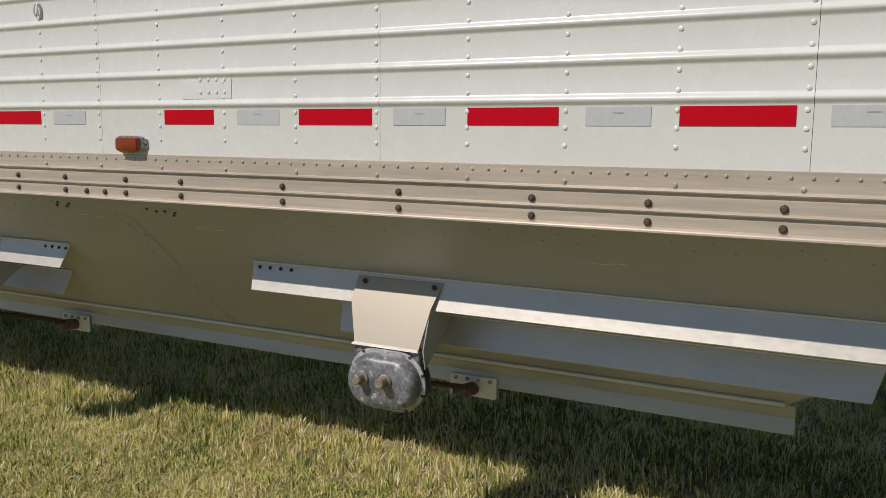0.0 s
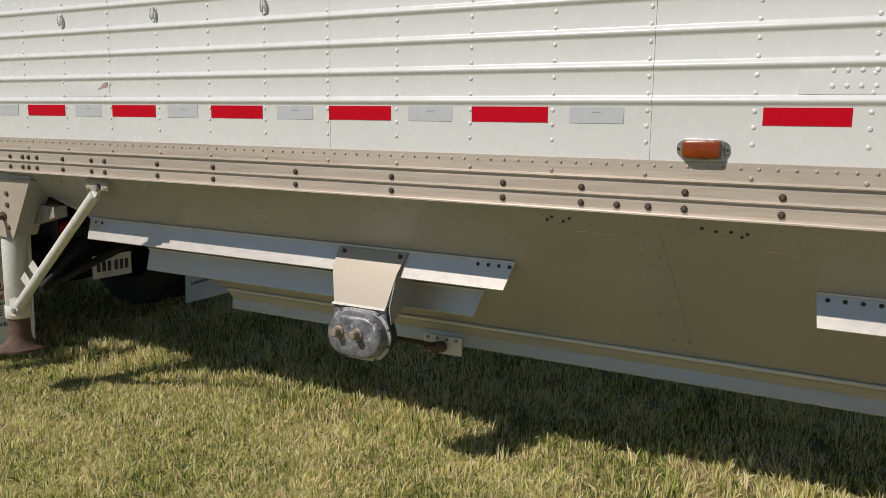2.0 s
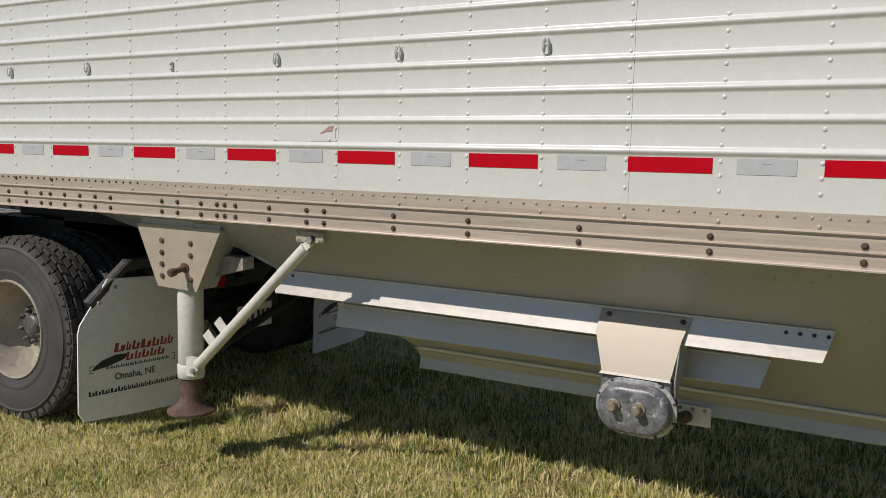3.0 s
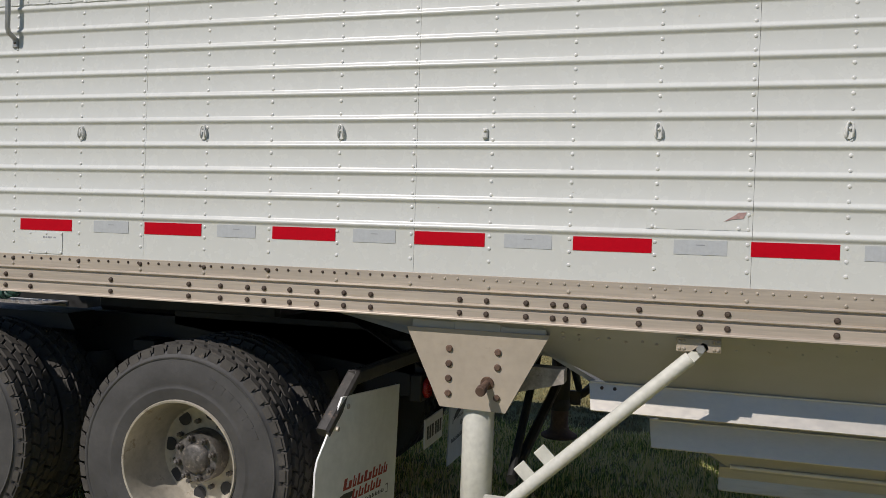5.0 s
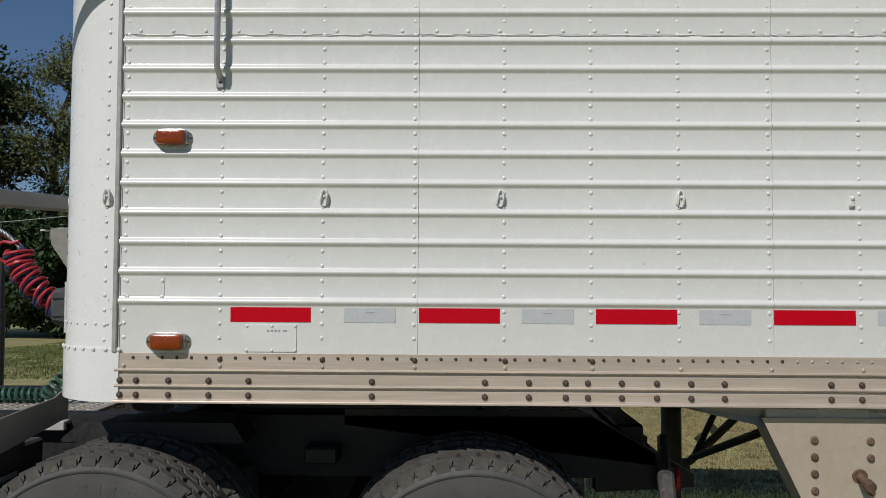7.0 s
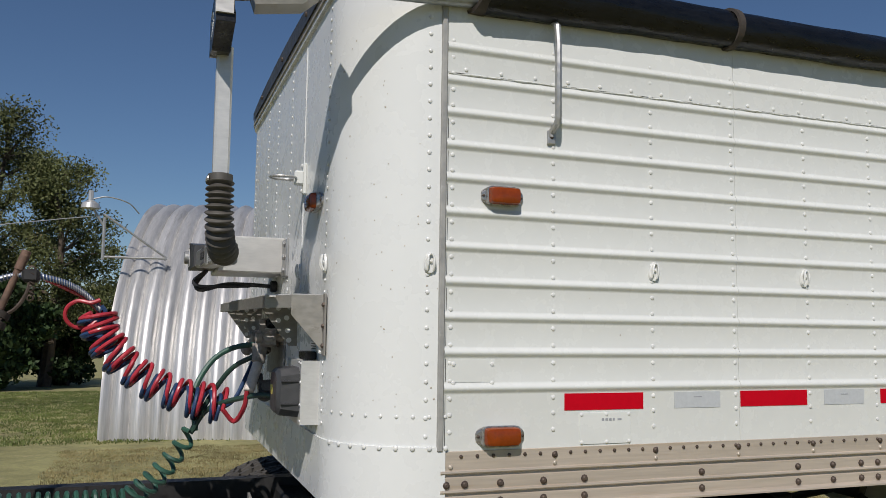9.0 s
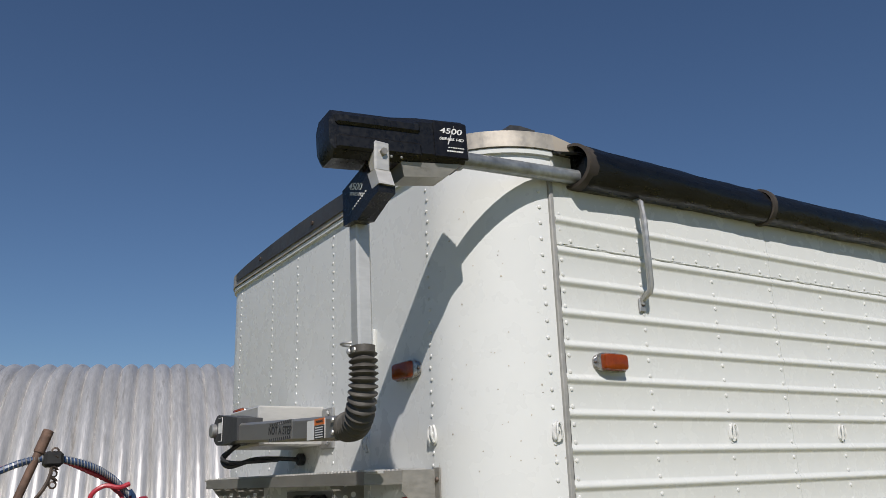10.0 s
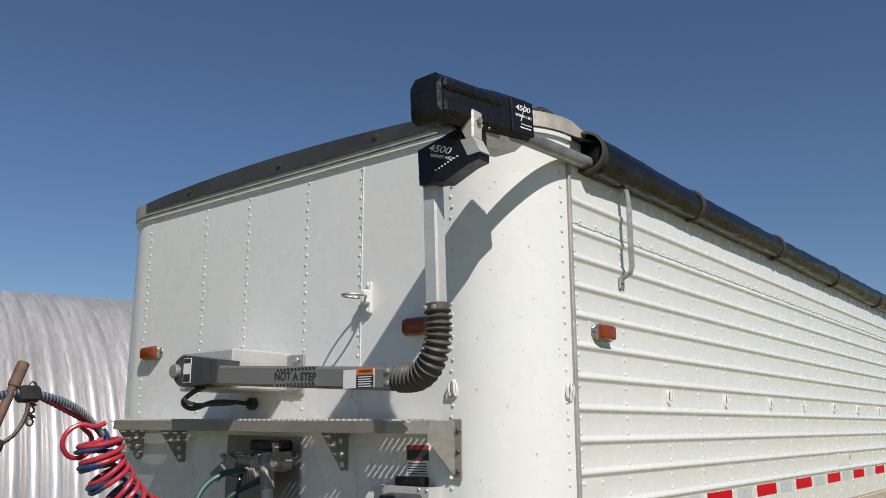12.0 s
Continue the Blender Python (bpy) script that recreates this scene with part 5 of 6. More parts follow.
# ---- trap crank assemblies under the hopper ----
def face_angle(x0, x1, y_top, z_top, name, label, ends):
    """A folded angle screwed along the hopper's slope."""
    t = thing(name, label, "angle", ((x0 + x1) / 2, y_top, z_top), group="hopper angles")
    m = Mesh()
    yb, zb = y_top - 0.038, z_top - 0.100
    prism(m, [(y_top - 0.004, z_top + 0.004), (y_top - 0.005, z_top), (yb, zb), (yb + 0.004, zb - 0.004), (yb + 0.024, zb - 0.004), (yb + 0.024, zb), (yb + 0.006, zb + 0.004), (y_top + 0.004, z_top), (y_top + 0.010, z_top + 0.008)], "x", x0, x1)
    m.v = [(x - (0.030 * (z_top - z) / 0.1 if abs(x - x1) < 1e-6 else 0.012 * (z - z_top) / 0.1 if abs(x - x0) < 1e-6 else 0), y, z) for x, y, z in m.v]
    f = part("plate", m, FACEALU, t, smooth=20)
    # lip in a paler metal, so its colour carries the skylit highlight
    m = Mesh()
    box(m, x0 + 0.002, x1 + 0.002, y_top - 0.017, y_top + 0.010, z_top + 0.004, z_top + 0.010, 0.001)
    part("top_lip", m, FLANGE, t)
    for x in ends:
        m = Mesh()
        dome(m, (x, y_top - 0.011, z_top - 0.014), (0, -1, 0.35), 0.008, 0.006, 6)
        part("bolt", m, BOLT, t)
    return t


ENDS1 = [4.30 - 0.045 * i for i in range(4)] + [1.93 + 0.05 * i for i in range(2)]
ENDS2 = [5.40 + 0.05 * i for i in range(4)]
face_angle(1.88, 4.318, 0.287, 0.951, "hopper_angle", "folded aluminium angle along the hopper side, half in shade", ENDS1)
face_angle(5.366, 7.66, 0.287, 0.956, "hopper_angle", "folded aluminium angle along the hopper side, half in shade", ENDS2)
face_angle(2.11, 4.10, 0.466, 0.786, "hopper_angle", "lower folded aluminium angle in the shade of the hopper", [])
face_angle(5.655, 7.55, 0.466, 0.792, "hopper_angle", "lower folded aluminium angle in the shade of the hopper", [])


def oval(cx, cz, w, h, n=28):
    """A stadium's outline."""
    r = h / 2
    k = w / 2 - r
    return [(cx + math.copysign(k, math.cos(a)) + r * math.cos(a), cz + r * math.sin(a)) for a in (2 * math.pi * (i + 0.5) / n for i in range(n))]


def crank(x):
    t = thing("trap_crank", "dark oval crank gearbox on a bent aluminium bracket", "crank gearbox", (x, 0.2, 0.5), group="trap cranks")
    m = Mesh()
    xl, xr = x - 0.170, x + 0.172
    a, b = x - 0.128, x + 0.128
    front = [(xl, 0.273, 0.948), (xr, 0.273, 0.948), (xr - 0.024, 0.232, 0.866), (xl - 0.004, 0.232, 0.866), (a, 0.180, 0.728), (b, 0.180, 0.728)]
    back = [(p[0], p[1] + 0.006, p[2] + 0.001) for p in front]
    m.add(front + back, [(0, 1, 2, 3), (3, 2, 5, 4), (6, 9, 8, 7), (9, 10, 11, 8), (0, 6, 7, 1), (1, 7, 8, 2), (2, 8, 11, 5), (5, 11, 10, 4), (4, 10, 9, 3), (3, 9, 6, 0)])
    br = part("bracket", m, ALU, t, "cream-lit bent aluminium bracket", smooth=15)
    m = Mesh()
    hull(m, [(xr - 0.026 - d, y, z) for d in (0, 0.004) for y, z in ((0.236, 0.866), (0.184, 0.728), (0.20, 0.66), (0.40, 0.80))])
    part("side_web", m, SHEET, br)
    m = Mesh()
    hull(m, [(a, 0.175, 0.732), (b, 0.175, 0.732), (a, 0.188, 0.726), (b, 0.188, 0.726), (a - 0.006, 0.166, 0.724), (b + 0.006, 0.166, 0.724)])
    part("bracket_lip", m, FLANGE, br)
    m = Mesh()
    box(m, a - 0.004, b + 0.004, 0.182, 0.222, 0.64, 0.727, 0.004)
    part("bracket_foot", m, GEAR, br)
    for bx in (x - 0.135, x + 0.145):
        m = Mesh()
        dome(m, (bx, 0.264, 0.934), (0, -1, -0.4), 0.0115, 0.010, 6)
        part("bolt", m, BOLT, br)
    # gearbox: a back shell with a turned rim, and the domed cover
    cx, cz = x + 0.010, 0.612
    n = 36

    def shell(rings):
        m = Mesh()
        for w, h, y in rings:
            m.v += [(px, y, pz) for px, pz in oval(cx, cz, w, h, n)]
        for k in range(len(rings) - 1):
            m.f += [(k * n + i, k * n + (i + 1) % n, (k + 1) * n + (i + 1) % n, (k + 1) * n + i) for i in range(n)]
        m.f += [tuple(range(n)), tuple(range((len(rings) - 1) * n, len(rings) * n))]
        return m

    gb = part("gearbox", shell([(0.272, 0.184, 0.240), (0.288, 0.200, 0.222), (0.290, 0.202, 0.196), (0.292, 0.204, 0.176)]), CAST_DARK, t, "dark oval gearbox with flaking blue-grey paint", smooth=50)
    part("rim", shell([(0.288, 0.200, 0.180), (0.303, 0.215, 0.178), (0.305, 0.217, 0.174), (0.303, 0.215, 0.170), (0.288, 0.200, 0.168)]), GEAR_RIM, gb, "chipped pale rim", smooth=30)
    part("cover", shell([(0.276, 0.188, 0.170), (0.270, 0.182, 0.140), (0.262, 0.174, 0.128), (0.246, 0.158, 0.120), (0.222, 0.134, 0.117)]), GEAR, gb, smooth=50)
    for sx in (x - 0.056, x + 0.036):
        m = Mesh()
        cyl(m, (sx, 0.122, 0.624), (sx, 0.108, 0.625), 0.026, 16, c=0.004)
        cyl(m, (sx, 0.112, 0.625), (sx, 0.074, 0.627), 0.0172, 16, c=0.003)
        part("crank_stub", m, STUB, gb, "bare steel crank stub")
    m = Mesh()
    for a_ in (20, 62, 118, 160, 200, 250, 290, 340):
        q = math.radians(a_)
        px, pz = cx + math.copysign(0.044, math.cos(q)) + 0.103 * math.cos(q), cz + 0.103 * math.sin(q)
        box(m, px - 0.006, px + 0.006, 0.166, 0.182, pz - 0.005, pz + 0.005, 0.002)
    part("rim_screws", m, BOLT, gb)
    # drive shaft to the trap, with its bearing tab
    m = Mesh()
    cyl(m, (x + 0.03, 0.23, 0.60), (x + 0.075, 0.80, 0.42), 0.011, 10)
    part("drive_shaft", m, BOLT, t, "dark drive shaft")
    m = Mesh()
    box(m, x - 0.035, x + 0.172, 0.752, 0.758, 0.398, 0.486, 0.002)
    tb = part("bearing_tab", m, FLANGE, t)
    m = Mesh()
    for k in range(4):
        cyl(m, (x - 0.008 + 0.051 * k, 0.752, 0.470), (x - 0.008 + 0.051 * k, 0.746, 0.470), 0.0085, 8)
    part("tab_bolts", m, CAST, tb)
    m = Mesh()
    cyl(m, (x + 0.070, 0.758, 0.432), (x + 0.066, 0.680, 0.444), 0.027, 14, c=0.004)
    cyl(m, (x + 0.066, 0.690, 0.440), (x + 0.020, 0.664, 0.440), 0.013, 10)
    part("shaft_collar", m, RUST, tb, "rusty shaft collar")


crank(6.024)
crank(3.672)


# ---- landing gear ----
def landing_leg():
    t = thing("landing_jack", "white landing gear jack with bolted plate and rusty foot", "landing gear", (1.51, 0.14, 0.25), group="landing gear")
    m = Mesh()
    fr = [(1.192, 1.158), (1.756, 1.158), (1.596, 0.852), (1.336, 0.857)]
    hull(m, [(x, y, z) for x, z in fr for y in (0.034, 0.042)])
    pl = part("mount_plate", m, PLATE, t, "cream trapezoid mounting plate")
    m = Mesh()
    box(m, 1.38, 1.57, 0.042, 0.20, 0.87, 1.20, 0.006)
    for xt, xb, d in ((1.198, 1.342, 0.006), (1.750, 1.590, -0.006)):
        hull(m, [(xx + dd, y, z) for xx, z in ((xt, 1.154), (xb, 0.858)) for y in (0.042, 0.17) for dd in (0, d)])
    box(m, 1.21, 1.74, 0.046, 0.18, 1.152, 1.206, 0.004)
    part("mount_frame", m, SHEET, t)
    for x, zs in ((1.361, (1.088, 1.030, 0.973, 0.915)), (1.553, (1.086, 1.028, 0.912))):
        for z in zs:
            m = Mesh()
            cyl(m, (x + 0.008, 0.035, z - 0.004), (x + 0.008, 0.024, z - 0.004), 0.0135, 10, c=0.004)
            part("bolt", m, RUST, pl)
    m = Mesh()
    cyl(m, (1.523, 0.036, 0.962), (1.518, -0.055, 0.944), 0.014, 12, c=0.003)
    cyl(m, (1.5195, -0.025, 0.950), (1.5178, -0.058, 0.943), 0.020, 10, c=0.003)
    cyl(m, (1.523, 0.036, 0.962), (1.523, 0.028, 0.960), 0.026, 14)
    part("crank_shaft", m, RUST, t, "rusty crank shaft end")
    m = Mesh()
    cyl(m, (1.474, 0.112, 1.0), (1.474, 0.112, 0.42), 0.062, 28, c=0.004)
    part("leg_tube", m, LEGPAINT, t, "off-white painted round leg tube", smooth=50)
    m = Mesh()
    cyl(m, (1.474, 0.112, 0.475), (1.474, 0.112, 0.405), 0.066, 28, c=0.004)
    part("leg_band", m, LEGPAINT, t, smooth=50)
    m = Mesh()
    cyl(m, (1.474, 0.112, 0.42), (1.474, 0.112, 0.335), 0.056, 20)
    lathe(m, [(0.056, 0.125), (0.058, 0.070), (0.064, 0.042), (0.084, 0.020), (0.112, 0.006), (0.118, 0.002), (0.118, -0.008), (0.112, -0.012), (0.0, -0.014)], 28, Matrix.Translation((1.474, 0.112, 0.240)) @ pose(0, 0, 0, 90, 0, 0))
    part("foot", m, RUST, t, "rusty round sand shoe", smooth=50)
    m = Mesh()
    a, b = Vector((2.272, 0.026, 1.128)), Vector((1.60, 0.036, 0.497))
    cyl(m, a.lerp(b, 0.02), b, 0.0255, 18, c=0.002)
    hull(m, [(x, y, z) for y in (0.016, 0.026) for x, z in ((2.225, 1.108), (2.252, 1.082), (2.318, 1.150), (2.312, 1.165), (2.298, 1.172))])
    hull(m, [(x, y, z) for y in (0.022, 0.036) for x, z in ((1.562, 0.450), (1.582, 0.446), (1.628, 0.500), (1.604, 0.526), (1.562, 0.478))])
    bc = part("brace", m, LEGPAINT, t, "white diagonal brace tube", smooth=40)
    m = Mesh()
    for u in (0.72, 0.83):
        c = a.lerp(b, u)
        box(m, -0.026, 0.026, -0.004, 0.004, 0.0, 0.085, 0.002, Matrix.Translation(c) @ pose(0, 0, 0, 0, -45, 0))
        cyl(m, c + Vector((-0.045, -0.006, 0.055)), c + Vector((-0.045, 0.004, 0.055)), 0.004, 6)
    part("brace_tabs", m, LEGPAINT, bc)
    m = Mesh()
    cyl(m, (1.584, 0.024, 0.470), (1.584, 0.008, 0.470), 0.015, 6, c=0.003)
    cyl(m, (2.292, 0.018, 1.148), (2.292, 0.000, 1.148), 0.017, 6, c=0.003)
    part("brace_bolts", m, GALV, bc)
    m = Mesh()
    hull(m, [(x, y, z) for y in (0.036, 0.072) for x in (1.520, 1.60) for z in (0.435, 0.525)])
    part("brace_lug", m, LEGPAINT, t)
    m = Mesh()
    box(m, 2.208, 2.360, 0.016, 0.026, 1.136, 1.186, 0.003)
    wp = part("brace_plate", m, PLATE, t)
    m = Mesh()
    for x in (2.219, 2.234, 2.336, 2.350):
        for z in (1.148, 1.174):
            dome(m, (x, 0.016, z), (0, -1, 0), 0.007, 0.005, 6)
    part("plate_bolts", m, RAILRIVET, wp)
    m = Mesh()
    for k, (x, z) in enumerate(((1.80, 1.17), (1.80, 1.15), (1.86, 1.165), (1.86, 1.145), (1.93, 1.155), (1.97, 1.16), (2.03, 1.15), (2.09, 1.155), (2.14, 1.148))):
        dome(m, (x, slope_y(z) - 0.002, z), SN, 0.0065, 0.006, 6)
    part("web_bolts", m, RAILRIVET, t)
    return t


leg = landing_leg()
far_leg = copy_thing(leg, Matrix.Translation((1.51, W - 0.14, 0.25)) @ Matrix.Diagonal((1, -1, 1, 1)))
tagged(far_leg, "landing gear jack on the far side, its shade painted in")
# the far leg's tubes and brace are darkened to imitate shade
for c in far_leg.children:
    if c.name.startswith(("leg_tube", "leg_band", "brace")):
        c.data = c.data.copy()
        c.data.materials[0] = SHADED_LEG
cross = thing("landing_gear_braces", "dark steel cross braces between the landing legs", "brace", (1.6, W / 2, 0.6))
for flip in (False, True):
    fy = lambda y: W - y if flip else y
    for (y0, z0), (x1, y1, z1), r in (((0.17, 0.56), (1.68, 1.20, 0.915), 0.022), ((0.17, 0.57), (1.60, 0.86, 1.12), 0.018)):
        m = Mesh()
        cyl(m, (1.60, fy(y0), z0), (x1, fy(y1), z1), r, 10)
        part("cross_brace", m, FRAME, cross)
    m = Mesh()
    hull(m, [(x, fy(y), z) for x in (1.57, 1.80) for y in (0.13, 0.205) for z in ((0.905, 1.025) if x < 1.7 else (0.965, 1.02))])
    part("side_beam", m, CAST, cross, "tan box beam from the leg to the hopper")
m = Mesh()
hull(m, [(x, y, z) for x in (1.655, 1.705) for y, z in ((1.00, 1.14), (1.44, 1.14), (1.12, 0.88), (1.32, 0.88))])
part("centre_plate", m, FRAME, cross)

# ---- truck ----
truck = thing("semi_truck", "dark semi truck rear frame with dusty dual drive wheels", "truck", (-1.0, W / 2, 0.0))
for y in (W / 2 - 0.43, W / 2 + 0.43):
    m = Mesh()
    prism(m, [(y - 0.04, 0.78), (y + 0.04, 0.78), (y + 0.04, 0.80), (y - 0.02, 0.80), (y - 0.02, 1.02), (y + 0.04, 1.02), (y + 0.04, 1.04), (y - 0.04, 1.04)], "x", -4.5, 0.74)
    hull(m, [(x, yy, z) for yy in (y - 0.04, y + 0.04) for x, z in ((0.738, 1.04), (0.738, 0.72), (1.005, 0.880), (1.005, 0.740), (1.16, 0.800), (1.16, 0.745))])
    part("frame_rail", m, FRAME, truck, smooth=20)
m = Mesh()
hull(m, [(x, y, z) for y in (0.75, W - 0.75) for x, z in ((-0.35, 1.07), (0.68, 1.07), (0.995, 0.885), (0.995, 0.835), (0.70, 0.98), (-0.35, 1.0))])
part("fifth_wheel_ramp", m, FRAME, truck)
m = Mesh()
box(m, -0.85, 0.25, W / 2 - 0.46, W / 2 + 0.46, 1.05, 1.20, 0.02)
part("fifth_wheel", m, FRAME, truck)
m = Mesh()
for x in (-1.2, -0.45, 0.25, 0.9):
    box(m, x - 0.06, x + 0.06, W / 2 - 0.41, W / 2 + 0.41, 0.80, 1.0, 0.01)
part("crossmembers", m, FRAME, truck)
for x in (-1.117, 0.199):
    m = Mesh()
    cyl(m, (x, 0.35, 0.51), (x, W - 0.35, 0.51), 0.075, 14)
    hull(m, [(x + 0.2 * math.cos(a), W / 2 + s, 0.52 + 0.2 * math.sin(a)) for a in (k * math.pi / 6 for k in range(12)) for s in (-0.16, 0.16)])
    part("axle", m, FRAME, truck)
    for y in (0.70, W - 0.70):
        m = Mesh()
        hull(m, [(x + dx, yy, z) for yy in (y - 0.05, y + 0.05) for dx, z in ((-0.42, 0.60), (-0.40, 0.50), (0.0, 0.36), (0.40, 0.52), (0.42, 0.64), (0.0, 0.50))])
        part("spring_beam", m, FRAME, truck)
        m = Mesh()
        lathe(m, [(0.11, -0.10), (0.13, -0.06), (0.13, 0.06), (0.11, 0.10)], 14, Matrix.Translation((x + 0.28, y, 0.74)) @ pose(0, 0, 0, 90, 0, 0))
        part("air_spring", m, RUBBER, truck)
# broad dark beam added to block the view of sunlit grass behind
m = Mesh()
box(m, -0.66, -0.28, 0.50, W - 0.50, 0.40, 0.70, 0.05)
part("suspension_crossbeam", m, FRAME, truck)
m = Mesh()
box(m, 1.0, 1.06, 0.66, W - 0.66, 0.725, 0.855, 0.006)
part("rear_crossmember", m, FRAME, truck)
SCRAPED = mat("scraped_black_bracket", (0.065, 0.060, 0.056), 0.5, vary=0.3, scale=8, second=(0.20, 0.145, 0.11), second_at=0.62)


def bar(m, p, q, w, h, up=(0, 0, 1)):
    """A flat bar with chamfered edges between two points."""
    p, q = Vector(p), Vector(q)
    d = (q - p).normalized()
    side = d.cross(Vector(up)).normalized()
    top = side.cross(d)
    c = min(w, h) * 0.22
    hull(m, [e + side * a + top * b for e in (p, q) for a, b in ((w / 2 - c, h / 2), (c - w / 2, h / 2), (w / 2, h / 2 - c), (-w / 2, h / 2 - c), (w / 2, c - h / 2), (-w / 2, c - h / 2), (w / 2 - c, -h / 2), (c - w / 2, -h / 2))])


for side in (0, 1):
    fy = lambda y: W - y if side else y
    m = Mesh()
    bar(m, (1.02, fy(0.72), 0.945), (0.897, fy(0.190), 0.902), 0.045, 0.062)
    bar(m, (0.903, fy(0.215), 0.918), (0.869, fy(-0.010), 0.715), 0.050, 0.058, (1, 0, 0))
    hg = part("flap_hanger", m, SCRAPED if not side else FRAME, truck, "scraped black bent bracket holding the mud flap")
    for y, z in ((0.30, 0.905), (0.42, 0.915), (0.12, 0.800), (0.02, 0.728)):
        m = Mesh()
        p = Vector((0.924 if y > 0.2 else 0.913, fy(y), z))
        cyl(m, p, p + Vector((0.012, 0, 0)), 0.011, 8, c=0.002)
        part("bolt", m, RAILRIVET, hg)

RO, WID = 0.517, 0.27
tyre_prof = [(0.272, 0.045), (0.279, 0.014), (0.290, 0.009), (0.312, 0.006), (0.326, 0.001), (0.332, 0.001), (0.336, 0.004), (0.350, 0.001), (0.40, 0.0), (0.440, 0.005), (0.452, 0.0065), (0.455, 0.003), (0.461, 0.003), (0.464, 0.010), (0.472, 0.013), (0.482, 0.022), (0.490, 0.030), (0.490, 0.045), (0.490, WID - 0.045), (0.490, WID - 0.022), (0.445, WID - 0.006), (0.335, WID - 0.002), (0.290, WID - 0.045)]
m = Mesh()
lathe(m, tyre_prof, 72)
tyre_mesh = to_mesh("tyre", m, TYRE, 50)
m = Mesh()
count = 46
for i in range(count):
    a = 2 * math.pi * i / count
    R = pose(0, 0, 0, 0, -math.degrees(a), 0)
    w = 2 * math.pi * RO / count
    for row in range(5):
        y0 = 0.022 + row * 0.0465
        y1 = y0 + 0.0385
        sh = (0, 0.5, 0.15, 0.65, 0.3)[row] * w
        top = RO - (0.006 if row in (0, 4) else 0)
        k = (0.40 if row in (0, 4) else 0.385) * w
        pts = [(0.488, y, s + sh) for y in (y0, y1) for s in (-k * 1.08, k * 1.08)]
        pts += [(top, y, s + sh + (0.013 if (y > y0 + 0.01) == (row % 2 == 0) else -0.010)) for y in (y0 + 0.002, y1 - 0.002) for s in (-k, k)]
        vs = [R @ Vector(p) for p in pts]
        m.add(vs, [(4, 5, 7, 6), (0, 4, 6, 2), (1, 3, 7, 5), (0, 1, 5, 4), (2, 6, 7, 3)])
    # shoulder lug
    pts = [(0.474, 0.014, -w * 0.34), (0.474, 0.014, w * 0.34), (0.502, 0.018, -w * 0.34), (0.502, 0.018, w * 0.34), (0.488, 0.03, -w * 0.34), (0.488, 0.03, w * 0.34)]
    m.add([R @ Vector(p) for p in pts], [(0, 1, 3, 2), (2, 3, 5, 4), (0, 2, 4), (1, 5, 3)])
tread_mesh = to_mesh("tread_blocks", m, TREAD, 0)
m = Mesh()
# raised sidewall lettering as plain bars
for a0, n_, r0, r1 in ((52, 7, 0.378, 0.414), (232, 7, 0.378, 0.414)):
    for k in range(n_):
        a = math.radians(a0 + k * 7.0)
        b = a + math.radians(4.6)
        pts = [(r * math.cos(t), y, r * math.sin(t)) for t in (a, b) for r in (r0, r1) for y in (-0.0006, 0.002)]
        hull(m, pts)
letter_mesh = to_mesh("sidewall_lettering", m, TYRE, 0)
rim_prof = [(0.274, 0.030), (0.280, 0.012), (0.276, 0.004), (0.268, 0.006), (0.258, 0.045), (0.252, 0.13), (0.232, 0.170), (0.220, 0.210), (0.212, 0.222), (0.150, 0.230), (0.110, 0.226), (0.0, 0.226)]
m = Mesh()
lathe(m, rim_prof, 64)
rim_mesh = to_mesh("rim", m, RIM, 40)
m = Mesh()
lathe(m, [(0.032, -0.0025), (0.0, -0.0025)], 16)
hole_mesh = to_mesh("hand_hole", m, INK, 0)
m = Mesh()
lathe(m, [(0.116, 0.230), (0.114, 0.160), (0.106, 0.148), (0.070, 0.146), (0.064, 0.130), (0.052, 0.122), (0.030, 0.118), (0.0, 0.116)], 28)
for k in range(8):
    a = 2 * math.pi * k / 8
    cyl(m, (0.089 * math.cos(a), 0.149, 0.089 * math.sin(a)), (0.089 * math.cos(a), 0.124, 0.089 * math.sin(a)), 0.0145, 6, c=0.003)
    cyl(m, (0.089 * math.cos(a), 0.126, 0.089 * math.sin(a)), (0.089 * math.cos(a), 0.114, 0.089 * math.sin(a)), 0.008, 8, c=0.002)
hub_mesh = to_mesh("hub", m, HUB, 40)
m = Mesh()
cyl(m, (0, 0.176, 0), (0, 0.150, 0), 0.0125, 6, c=0.002)
nut_mesh = to_mesh("wheel_nut", m, HUB, 0)


